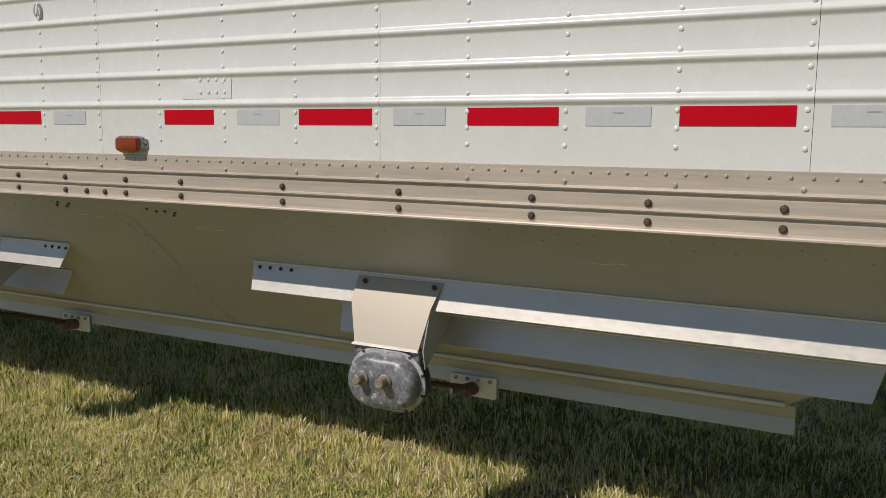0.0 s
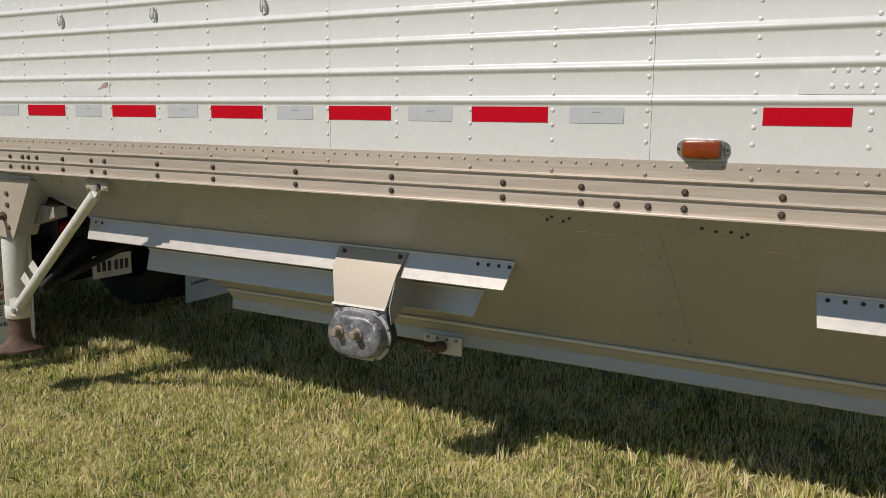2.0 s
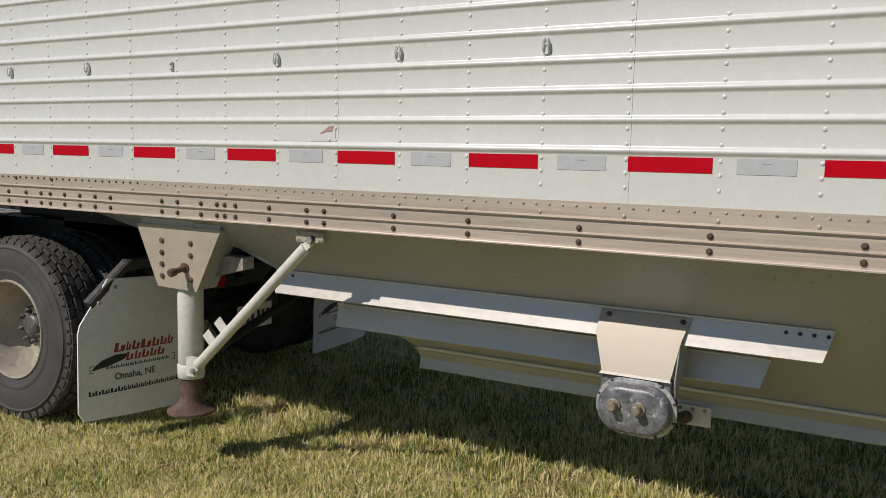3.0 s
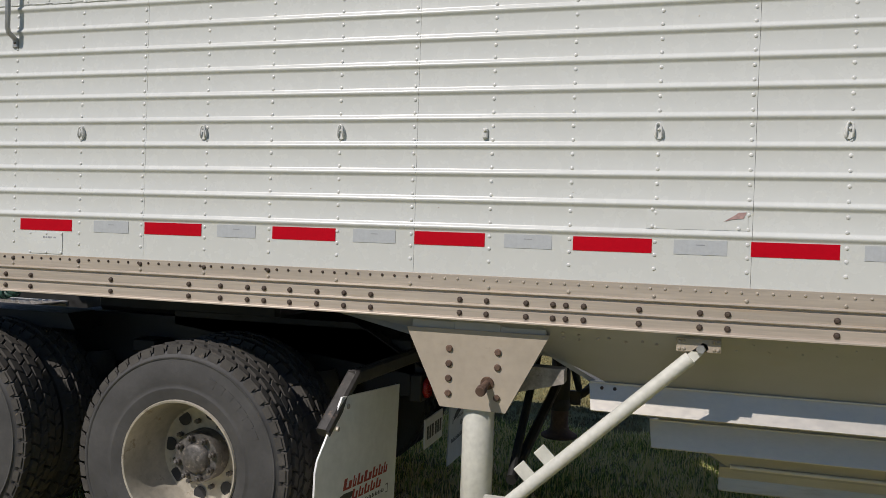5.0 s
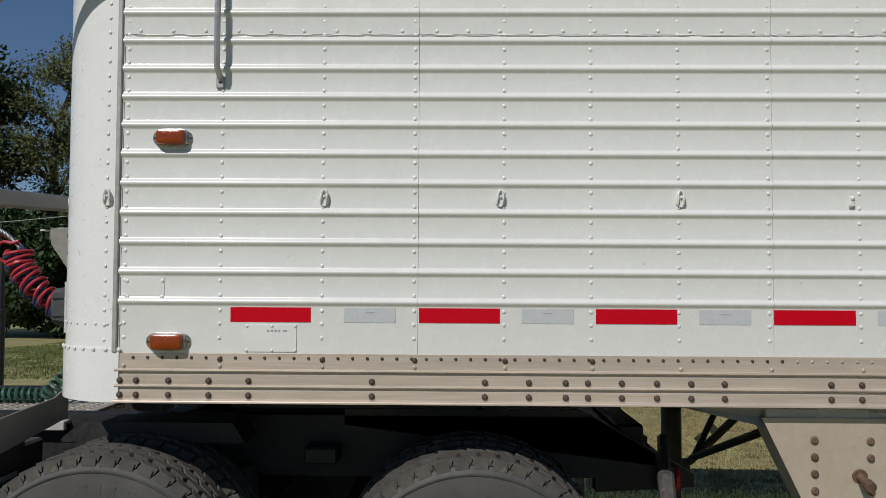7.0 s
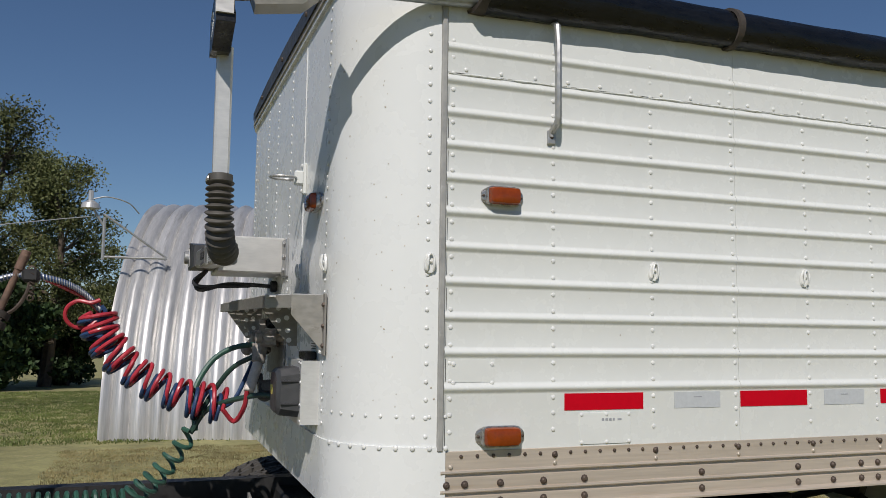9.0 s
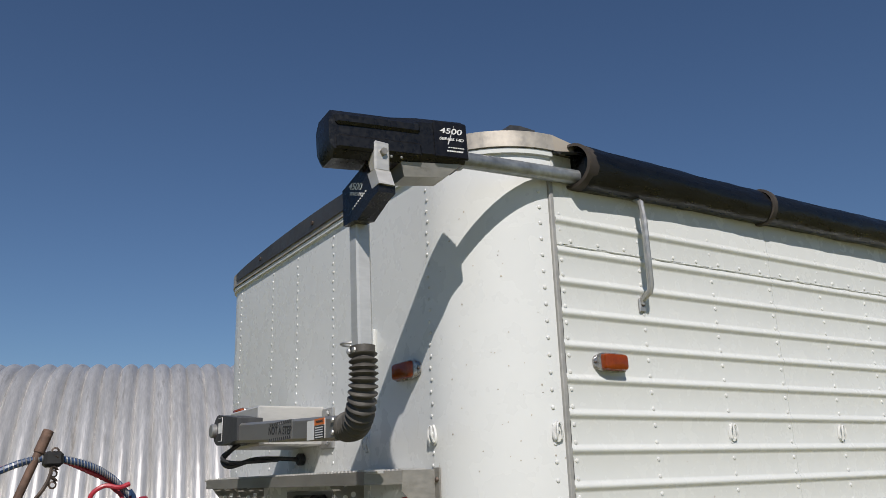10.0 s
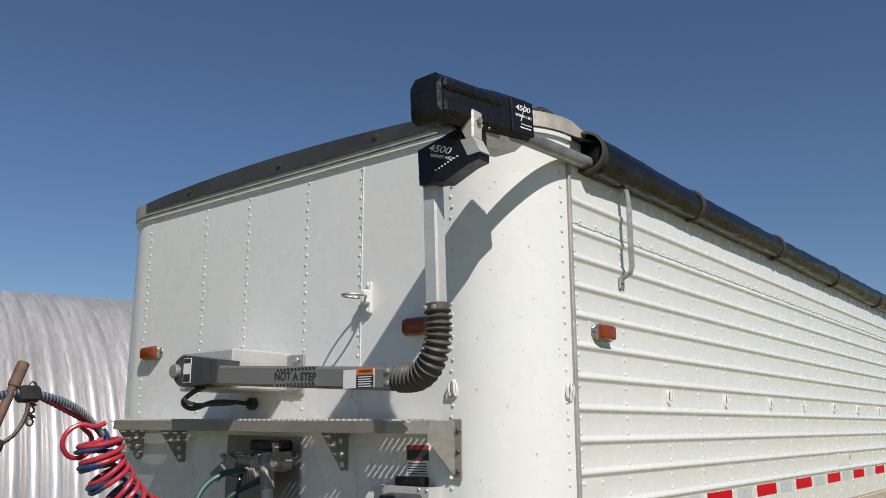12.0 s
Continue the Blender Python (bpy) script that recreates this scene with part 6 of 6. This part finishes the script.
def wheel(x, y, flip):
    """A dual wheel: outer rim with its tyre, and the inner tyre."""
    at = pose(x, y, 0.505, 0, random.uniform(0, 360), 180 if flip else 0)
    rim = part("wheel", rim_mesh, RIM, truck, "dusty painted dual wheel with oily hub")
    rim.matrix_basis = at
    for k, (nm, me) in enumerate((("tyre", tyre_mesh), ("tread", tread_mesh), ("sidewall_relief", letter_mesh), ("hub", hub_mesh))):
        ob = new(nm, me)
        ob.parent = rim
        if nm in ("tread", "sidewall_relief"):
            tagged(ob, kind="stuff")
    for nm, me in (("inner_tyre", tyre_mesh), ("inner_tread", tread_mesh)):
        ob = new(nm, me)
        ob.parent = rim
        ob.matrix_basis = pose(0, 0.315, 0, 0, 4, 0)
    for k in range(8):
        a = 2 * math.pi * k / 8
        ob = new("hand_hole", hole_mesh)
        ob.parent = rim
        ob.matrix_basis = pose(0.184 * math.cos(a + 0.39), 0.2255, 0.184 * math.sin(a + 0.39))
        ob = new("wheel_nut", nut_mesh)
        ob.parent = rim
        ob.matrix_basis = pose(0.148 * math.cos(a), 0.05, 0.148 * math.sin(a))


for x in (0.199, -1.117):
    wheel(x, -0.012, False)
    wheel(x, W + 0.012, True)

# deck plate, steps and fender of the truck
m = Mesh()
for i in range(53):
    x = -4.2 + i * 0.050
    box(m, x, x + 0.030, 0.715, 1.325, 0.998, 1.012, 0.002)
for j in range(13):
    y = 0.715 + j * 0.049
    box(m, -4.2, -1.56, y, y + 0.026, 0.9975, 1.0108, 0.002)
part("deck_plate", m, DECKALU, truck, "perforated aluminium deck plate")
for y in (0.69, 1.325):
    for x0, x1 in ((-4.2, -2.05), (-2.04, -1.55)):
        m = Mesh()
        box(m, x0, x1, y, y + 0.025, 0.975, 1.014, 0.003)
        part("deck_edge", m, BRIGHT, truck)
m = Mesh()
box(m, -1.575, -1.55, 0.716, 1.324, 0.997, 1.014, 0.003)
part("deck_edge", m, DECKALU, truck)
m = Mesh()
cyl(m, (-4.3, 0.47, 0.78), (-1.72, 0.47, 0.78), 0.20, 20)
part("air_tank", m, FRAME, truck)
m = Mesh()
box(m, -3.0, -1.530, -0.02, 0.30, 0.86, 1.055, 0.020)
box(m, -2.95, -1.560, -0.028, -0.018, 1.012, 1.058, 0.004)
sb = part("step_box", m, BRIGHT, truck, "aluminium step box")
m = Mesh()
for j in range(5):
    y = 0.012 + j * 0.058
    box(m, -2.97, -1.56, y, y + 0.034, 1.055, 1.061, 0.001)
part("step_treads", m, GALV, sb)
m = Mesh()
hull(m, [(-1.529, 0.02, 1.04), (-1.516, 0.02, 1.03), (-1.529, 0.30, 1.04), (-1.516, 0.30, 1.03), (-1.529, 0.02, 0.90), (-1.512, 0.02, 0.92), (-1.529, 0.30, 0.90), (-1.512, 0.30, 0.92)])
part("step_bracket", m, FRAME, truck)
m = Mesh()
pts = [(0.03, 1.120), (0.50, 1.142), (0.56, 1.160), (0.62, 1.168), (0.62, 1.045), (0.03, 0.990)]
prism(m, pts, "x", -1.508, -1.500)
part("fender_plate", m, STEPALU, truck, "dirty aluminium splash plate ahead of the drive wheels")
m = Mesh()
hull(m, [(-1.35, 0.42, 1.06), (-1.35, 0.62, 1.06), (-0.75, 0.42, 1.06), (-0.75, 0.62, 1.06), (-1.45, 0.42, 0.98), (-1.45, 0.62, 0.98), (-0.70, 0.42, 0.98), (-0.70, 0.62, 0.98)])
part("spring_hanger", m, FRAME, truck)
# dark box added to cover the lit ground below the step
m = Mesh()
box(m, -1.70, -1.62, 0.04, 0.66, 0.30, 0.955, 0.01)
part("battery_box", m, FRAME, truck)
m = Mesh()
box(m, -0.50, -0.36, 0.60, 0.74, 0.86, 0.93, 0.008)
part("valve_block", m, FRAME, truck)
m = Mesh()
box(m, 0.985, 0.995, 0.95, 1.255, 0.425, 0.577, 0.002)
lpz = part("number_plate", m, STICKER, truck, "white number plate with blank bars")
m = Mesh()
for k in range(6):
    box(m, 0.995, 0.997, 0.978 + 0.042 * k + (0.012 if k > 2 else 0), 1.004 + 0.042 * k + (0.012 if k > 2 else 0), 0.468, 0.535)
part("plate_bars", m, INK, lpz)
for y in (0.72, 0.84, 1.60, 1.72):
    m = Mesh()
    cyl(m, (1.06, y, 0.79), (1.085, y, 0.79), 0.052, 18, c=0.006)
    part("tail_light", m, REDLENS, truck)


# ---- mud flaps ----
def mud_flap(name_y, flip):
    t = thing("mud_flap", "white mud flap with red and black print behind the wheels", "mud flap", (0.83, name_y, 0.10), group="mud flaps")
    cols, rws, tall = 14, 16, 0.745
    wide = 0.66 if flip else 0.60
    way = -1 if flip else 1

    def place(u, v, off):
        bend = (0.0 if flip else 0.2 * u) + 0.018 * v / 0.8 + 0.012 * math.sin(u * 5.0) * (1 - v)
        return (0.861 + bend + off, name_y + way * u, 0.105 + v - 0.03 * u)

    m = Mesh()
    vs, fs = [], []
    for off in (-0.008, 0.0):
        for j in range(rws + 1):
            v = tall * j / rws
            lo = 0.0 if v < 0.495 else (v - 0.495) * 0.62
            lo = max(lo, 0.03 - v)
            for i in range(cols + 1):
                vs.append(place(lo + (wide - lo) * i / cols, v, off))
    k = (cols + 1) * (rws + 1)
    g = lambda i, j, o: o * k + j * (cols + 1) + i
    for j in range(rws):
        for i in range(cols):
            fs += [(g(i, j, 0), g(i, j + 1, 0), g(i + 1, j + 1, 0), g(i + 1, j, 0)), (g(i, j, 1), g(i + 1, j, 1), g(i + 1, j + 1, 1), g(i, j + 1, 1))]
    for i in range(cols):
        fs += [(g(i, 0, 0), g(i + 1, 0, 0), g(i + 1, 0, 1), g(i, 0, 1)), (g(i, rws, 0), g(i, rws, 1), g(i + 1, rws, 1), g(i + 1, rws, 0))]
    for j in range(rws):
        fs += [(g(0, j, 0), g(0, j, 1), g(0, j + 1, 1), g(0, j + 1, 0)), (g(cols, j, 0), g(cols, j + 1, 0), g(cols, j + 1, 1), g(cols, j, 1))]
    m.add(vs, fs)
    sheet = part("flap_sheet", m, FLAP, t)

    def mark(mm, pts):
        """A flat print on the flap's rear face, u from its left edge as seen from behind."""
        pts = [(wide - u if flip else u, v + 0.03 * u) for u, v in pts]
        mm.add([place(u, v, 0.0008) for u, v in pts], [tuple(range(len(pts)))])

    def bars(mm, u0, v0, widths, h, gap=0.008, lean=0.010):
        for w in widths:
            mark(mm, [(u0, v0), (u0 + w * 0.36, v0), (u0 + w * 0.36 + lean, v0 + h), (u0 + lean, v0 + h)])
            mark(mm, [(u0 + w * 0.62, v0), (u0 + w, v0), (u0 + w + lean * 0.7, v0 + h * 0.7), (u0 + w * 0.62 + lean * 0.7, v0 + h * 0.7)])
            mark(mm, [(u0 + w * 0.3, v0), (u0 + w * 0.7, v0), (u0 + w * 0.7, v0 + h * 0.2), (u0 + w * 0.3, v0 + h * 0.2)])
            u0 += w + gap

    red = Mesh()
    bars(red, 0.182, 0.345, (0.058, 0.024, 0.042, 0.058, 0.040, 0.036, 0.030), 0.048)
    bars(red, 0.245, 0.292, (0.040, 0.034, 0.040, 0.036, 0.040), 0.044)
    part("red_print", red, INKRED, sheet, smooth=0)
    blk = Mesh()
    mark(blk, [(0.062, 0.262), (0.150, 0.275), (0.235, 0.300), (0.270, 0.330), (0.190, 0.332), (0.120, 0.312), (0.085, 0.288)])
    for v in (0.250, 0.286):
        mark(blk, [(0.056, v), (0.535, v), (0.535, v + 0.004), (0.056, v + 0.004)])
    for u in (0.056, 0.531):
        mark(blk, [(u, 0.250), (u + 0.004, 0.250), (u + 0.004, 0.290), (u, 0.290)])
    bars(blk, 0.14, 0.261, (0.020,) * 14, 0.017, 0.006, 0.003)
    bars(blk, 0.050, 0.130, (0.030, 0.030, 0.030, 0.010, 0.034, 0.030, 0.018, 0.018, 0.022, 0.022, 0.020, 0.022, 0.024, 0.012, 0.024, 0.022, 0.010, 0.022, 0.024, 0.034), 0.026, 0.0035, 0.0)
    part("black_print", blk, INK, sheet, smooth=0)
    at = Vector(place(0.33 if flip else 0.30, 0.212 + 0.009, 0.0012))
    text_mesh("Omaha, NE", 0.050, INK, pose(*at, 90, 0, 90 - (0 if flip else 11.3)), sheet, "city_words")


mud_flap(-0.075, False)
mud_flap(W + 0.075, True)

# ---- hose tender ----
tender = thing("hose_tender", "rusty sprung pole with a clamp carrying the air lines", "pole", (-2.6, 1.22, 1.05))
m = Mesh()
cyl(m, (-2.64, 1.22, 0.99), (-2.285, 1.22, 2.02), 0.0135, 12)
cyl(m, (-2.31, 1.22, 1.945), (-2.285, 1.22, 2.02), 0.0175, 12, c=0.003)
part("pole", m, RUST, tender)
m = Mesh()
path = []
for i in range(260):
    t_ = i / 259
    c = Vector((-2.56, 1.22, 1.215)).lerp(Vector((-2.375, 1.22, 1.755)), t_)
    path.append(c + Vector((0.9 * math.cos(i * 0.75), math.sin(i * 0.75), -0.3 * math.cos(i * 0.75))) * 0.026)
tube(m, path, 0.005, 5)
part("spring", m, RUST, tender)
m = Mesh()
for z0 in (1.745, 1.78):
    lathe(m, [(0.034, -0.014), (0.042, -0.012), (0.042, 0.012), (0.034, 0.014)], 14, Matrix.Translation((-2.60 + (z0 - 1.10) * 0.342, 1.22, z0)) @ pose(0, 0, 0, 80, 20, 0))
part("strap_band", m, STRAP, tender)
m = Mesh()
tube(m, curve_points([(-2.36, 1.21, 1.77), (-2.31, 1.20, 1.80), (-2.275, 1.20, 1.86), (-2.27, 1.21, 1.92), (-2.30, 1.22, 1.95)], 6), 0.007, 6)
for k in range(7):
    lathe(m, [(0.008, -0.004), (0.014, 0.0), (0.008, 0.004)], 8, Matrix.Translation((-2.262 + 0.004 * (k % 2), 1.20, 1.95 - 0.018 * k)) @ pose(0, 0, 0, 90 * (k % 2), 30, 0))
part("chain", m, BOLT, tender)
m = Mesh()
box(m, -2.295, -2.235, 1.19, 1.25, 1.90, 1.95, 0.010)
part("hose_clamp", m, FRAME, tender)
tender.matrix_basis = HANG @ tender.matrix_basis


# ---- corrugated arched shed ----
def shed():
    t = thing("arched_shed", "corrugated galvanised steel arched shed beyond the trailer", "shed", (5.0, 18.1, 0))
    R0, y0, x0, x1, pitch = 5.28, 12.9, -2.7, 17.0, 0.348
    nseg, per = 56, 16
    nx = int((x1 - x0) / pitch * per)
    m = Mesh()
    for i in range(nx + 1):
        x = x0 + i * pitch / per
        amp = 0.058 * (2 * abs(math.cos(math.pi * i / per)) ** 0.8 - 1)
        for k in range(nseg + 1):
            a = math.pi * k / nseg
            r = R0 + amp + (0.02 if a > 1.10 else 0.0)
            m.v.append((x, y0 + R0 - r * math.cos(a), r * math.sin(a) - 0.02))
    n = nseg + 1
    m.f = [(i * n + k, (i + 1) * n + k, (i + 1) * n + k + 1, i * n + k + 1) for i in range(nx) for k in range(nseg)]
    part("arch_shell", m, SHED, t, smooth=48)
    m = Mesh()
    for j in range(int((x1 - x0) / pitch / 3)):
        x = x0 + (j * 3 + 0.5) * pitch
        for k in range(2, 46):
            a = math.pi * k / 92
            d = Vector((0, -math.cos(a), math.sin(a)))
            p = Vector((x, y0 + R0, -0.02)) + d * (R0 - 0.08)
            dome(m, p, d, 0.014, 0.012, 5)
    tagged(part("seam_bolts", m, BOLT, t), kind="stuff")
    m = Mesh()
    pts = [(x0 + 0.1, y0 + R0 - (R0 - 0.1) * math.cos(math.pi * k / 30), (R0 - 0.1) * math.sin(math.pi * k / 30)) for k in range(31)]
    m.add(pts + [(x + 0.08, y, z) for x, y, z in pts], [tuple(range(31)), tuple(range(61, 30, -1))])
    part("end_wall", m, SHED, t)
    t.matrix_basis = Matrix.Translation((4.5, 13.0, -0.46)) @ pose(0, 0, 0, 0, -0.95, -13) @ Matrix.Translation((-4.5, -13.0, 0)) @ t.matrix_basis


shed()

# yard light on a bracket fixed to the shed
yl = thing("yard_light", "small yard light on a welded bracket at the shed's corner", "yard light", (-2.6, 14.05, 3.3))
m = Mesh()
cyl(m, (-2.64, 14.0, 3.34), (-2.64, 14.0, 4.12), 0.028, 8)
cyl(m, (-2.66, 14.0, 3.39), (-1.52, 14.08, 3.41), 0.024, 8)
cyl(m, (-2.43, 14.0, 4.03), (-1.52, 14.08, 3.41), 0.020, 8)
cyl(m, (-2.64, 14.0, 3.95), (-2.88, 14.0, 4.33), 0.022, 8)
cyl(m, (-2.43, 14.0, 4.03), (-2.66, 14.0, 4.18), 0.020, 8)
for x in (-2.55, -1.55):
    cyl(m, (x, 13.98, 3.40), (x, 14.25, 3.40), 0.02, 8)
part("bracket", m, GALV, yl)
m = Mesh()
cyl(m, (-2.89, 14.0, 4.27), (-2.89, 14.0, 4.36), 0.17, 16, r1=0.15)
cyl(m, (-2.89, 14.0, 4.36), (-2.89, 14.0, 4.42), 0.15, 16, r1=0.05)
cyl(m, (-2.89, 14.0, 4.42), (-2.89, 14.0, 4.60), 0.045, 10)
part("lamp_head", m, SHED, yl)
m = Mesh()
tube(m, curve_points([(-2.85, 14.0, 4.45), (-2.6, 14.0, 4.50), (-2.25, 14.05, 4.42), (-2.05, 14.2, 4.25)], 8), 0.012, 6)
tube(m, curve_points([(-2.7, 14.0, 4.15), (-8, 14.1, 3.4), (-18, 14.2, 2.6)], 8), 0.009, 5)
part("wires", m, GALV, yl)
yl.matrix_basis = Matrix.Translation((-2.33, -2.09, 1.74)) @ Matrix.Scale(1.085, 4) @ Matrix.Translation((2.33, 2.09, -2.16)) @ yl.matrix_basis


# steel post beside the truck
pole = thing("steel_post", "thin dark steel post standing in the lawn beside the truck", "post", (-3.125, 3.0, 0))
m = Mesh()
cyl(m, (-3.125, 3.0, -0.1), (-3.125, 3.0, 1.44), 0.034, 12)
cyl(m, (-3.125, 3.0, 1.42), (-3.125, 3.0, 1.80), 0.026, 12, r1=0.022)
part("shaft", m, FRAME, pole)
m = Mesh()
cyl(m, (-3.125, 3.0, 1.41), (-3.125, 3.0, 1.46), 0.038, 12, c=0.006)
part("collar", m, FRAME, pole)
pole.matrix_basis = Matrix.Translation((0, 0, ground_height(-3.125, 3.0))) @ pole.matrix_basis


# ---- trees ----
def tree(x, y, tall, spread, seed, dark=False, low=0.22):
    rng = random.Random(seed)
    t = thing("tree", "tall broadleaf tree with an uneven airy crown" if not dark else "dense dark green tree behind the lawn", "tree", (x, y, 0), group="trees behind the lawn")
    m = Mesh()
    top = Vector((x + rng.uniform(-1, 1), y, tall * 0.9))
    spine = curve_points([(x, y, -0.1), (x + rng.uniform(-0.3, 0.3), y, tall * 0.3), (x + rng.uniform(-0.6, 0.6), y, tall * 0.6), top], 5)
    tube(m, spine, 0.3, 8, [0.028 * tall * (1 - 0.9 * i / (len(spine) - 1)) for i in range(len(spine))])
    ends = []
    for k in range(40):
        u = rng.uniform(low, 0.97)
        p = spine[min(int(u * (len(spine) - 1)), len(spine) - 1)]
        a = rng.uniform(0, 2 * math.pi)
        ln = spread * (0.45 + 0.6 * rng.random()) * (1.15 - 0.75 * abs(u - 0.45) * 1.4)
        e = p + Vector((math.cos(a) * ln, math.sin(a) * ln, ln * rng.uniform(0.15, 0.75)))
        mid = p.lerp(e, 0.5) + Vector((0, 0, ln * 0.1))
        tube(m, curve_points([p, mid, e], 4), 0.1, 5, [0.006 * tall * (1 - 0.85 * i / 8) for i in range(9)])
        ends += [e, mid.lerp(e, 0.5), mid]
    part("trunk", m, BARK, t)
    nrng = np.random.default_rng(seed)
    vs, fs = [], []
    n0 = 0
    for e in ends:
        cnt = rng.randint(230, 340) if not dark else rng.randint(120, 200)
        rad = spread * rng.uniform(0.15, 0.34)
        pts = nrng.normal(0, 1, (cnt, 3))
        pts = pts / np.linalg.norm(pts, axis=1)[:, None] * (nrng.random((cnt, 1)) ** 0.7) * rad * np.array([1.2, 1.2, 1.0]) + np.array(e)
        s = nrng.uniform(0.050, 0.105, cnt) if not dark else nrng.uniform(0.10, 0.20, cnt)
        d1 = nrng.normal(0, 1, (cnt, 3))
        d1 /= np.linalg.norm(d1, axis=1)[:, None]
        d2 = nrng.normal(0, 1, (cnt, 3))
        d2 -= d1 * (d1 * d2).sum(1)[:, None]
        d2 /= np.linalg.norm(d2, axis=1)[:, None]
        quad = np.stack([pts - d1 * s[:, None], pts + d2 * s[:, None] * 0.55, pts + d1 * s[:, None], pts - d2 * s[:, None] * 0.55], 1)
        vs.append(quad.reshape(-1, 3))
        fs.append(np.arange(cnt * 4).reshape(-1, 4) + n0)
        n0 += cnt * 4
    me = bpy.data.meshes.new("crown")
    me.from_pydata(np.concatenate(vs).tolist(), [], np.concatenate(fs).tolist())
    me.materials.append(LEAF_DARK if dark else LEAF)
    part("crown", me, LEAF, t)
    t.matrix_basis = Matrix.Translation((0, 0, ground_height(x, y))) @ t.matrix_basis


for k, (x, y, tall, spread, dark) in enumerate(((-16.5, 38, 14.2, 4.0, False), (-12.2, 36, 13.6, 3.6, False), (-20.5, 40, 16.5, 4.6, False), (-9.5, 44, 14.5, 4.0, False), (-24.5, 38, 15, 4.4, True), (-6.2, 42, 12.0, 3.4, False), (-29, 42, 15, 4.6, False))):
    tree(x, y, tall, spread, 20 + k, dark)
for k, (x, y, tall, spread) in enumerate(((-19, 36, 6.0, 3.0), (-15, 35, 5.5, 2.8), (-11.5, 36, 5.6, 2.8), (-8.2, 38, 5.0, 2.4), (-23, 36, 6.0, 3.0), (-5.3, 44, 4.6, 2.2), (-27, 37, 6, 3), (-13, 40, 7, 3.0), (-17.5, 41, 7.5, 3.0))):
    tree(x, y, tall, spread, 60 + k, True, 0.02)

# distant low tree line along the horizon
m = Mesh()
rng = np.random.default_rng(9)
q = []
for i in range(15000):
    x = rng.uniform(-260, 260)
    y = 290 + 14 * math.sin(x * 0.03) + rng.uniform(-8, 8)
    h = 5.5 + 2.5 * noise.noise((x * 0.02, 0, 0)) + 1.6 * noise.noise((x * 0.12, 5, 0))
    z = rng.random() ** 0.6 * h - 0.031 * y
    s = rng.uniform(0.5, 1.4)
    a = rng.uniform(0, math.pi)
    q.append([(x - s * math.cos(a), y - s * math.sin(a), z), (x, y, z + s * 0.7), (x + s * math.cos(a), y + s * math.sin(a), z + 0.2), (x, y, z - s * 0.6)])
m.v = [p for r in q for p in r]
m.f = [(4 * i, 4 * i + 1, 4 * i + 2, 4 * i + 3) for i in range(len(q))]
single("far_trees", m, LEAF_DARK, "distant low line of trees at the horizon", "trees", kind="stuff", smooth=0)
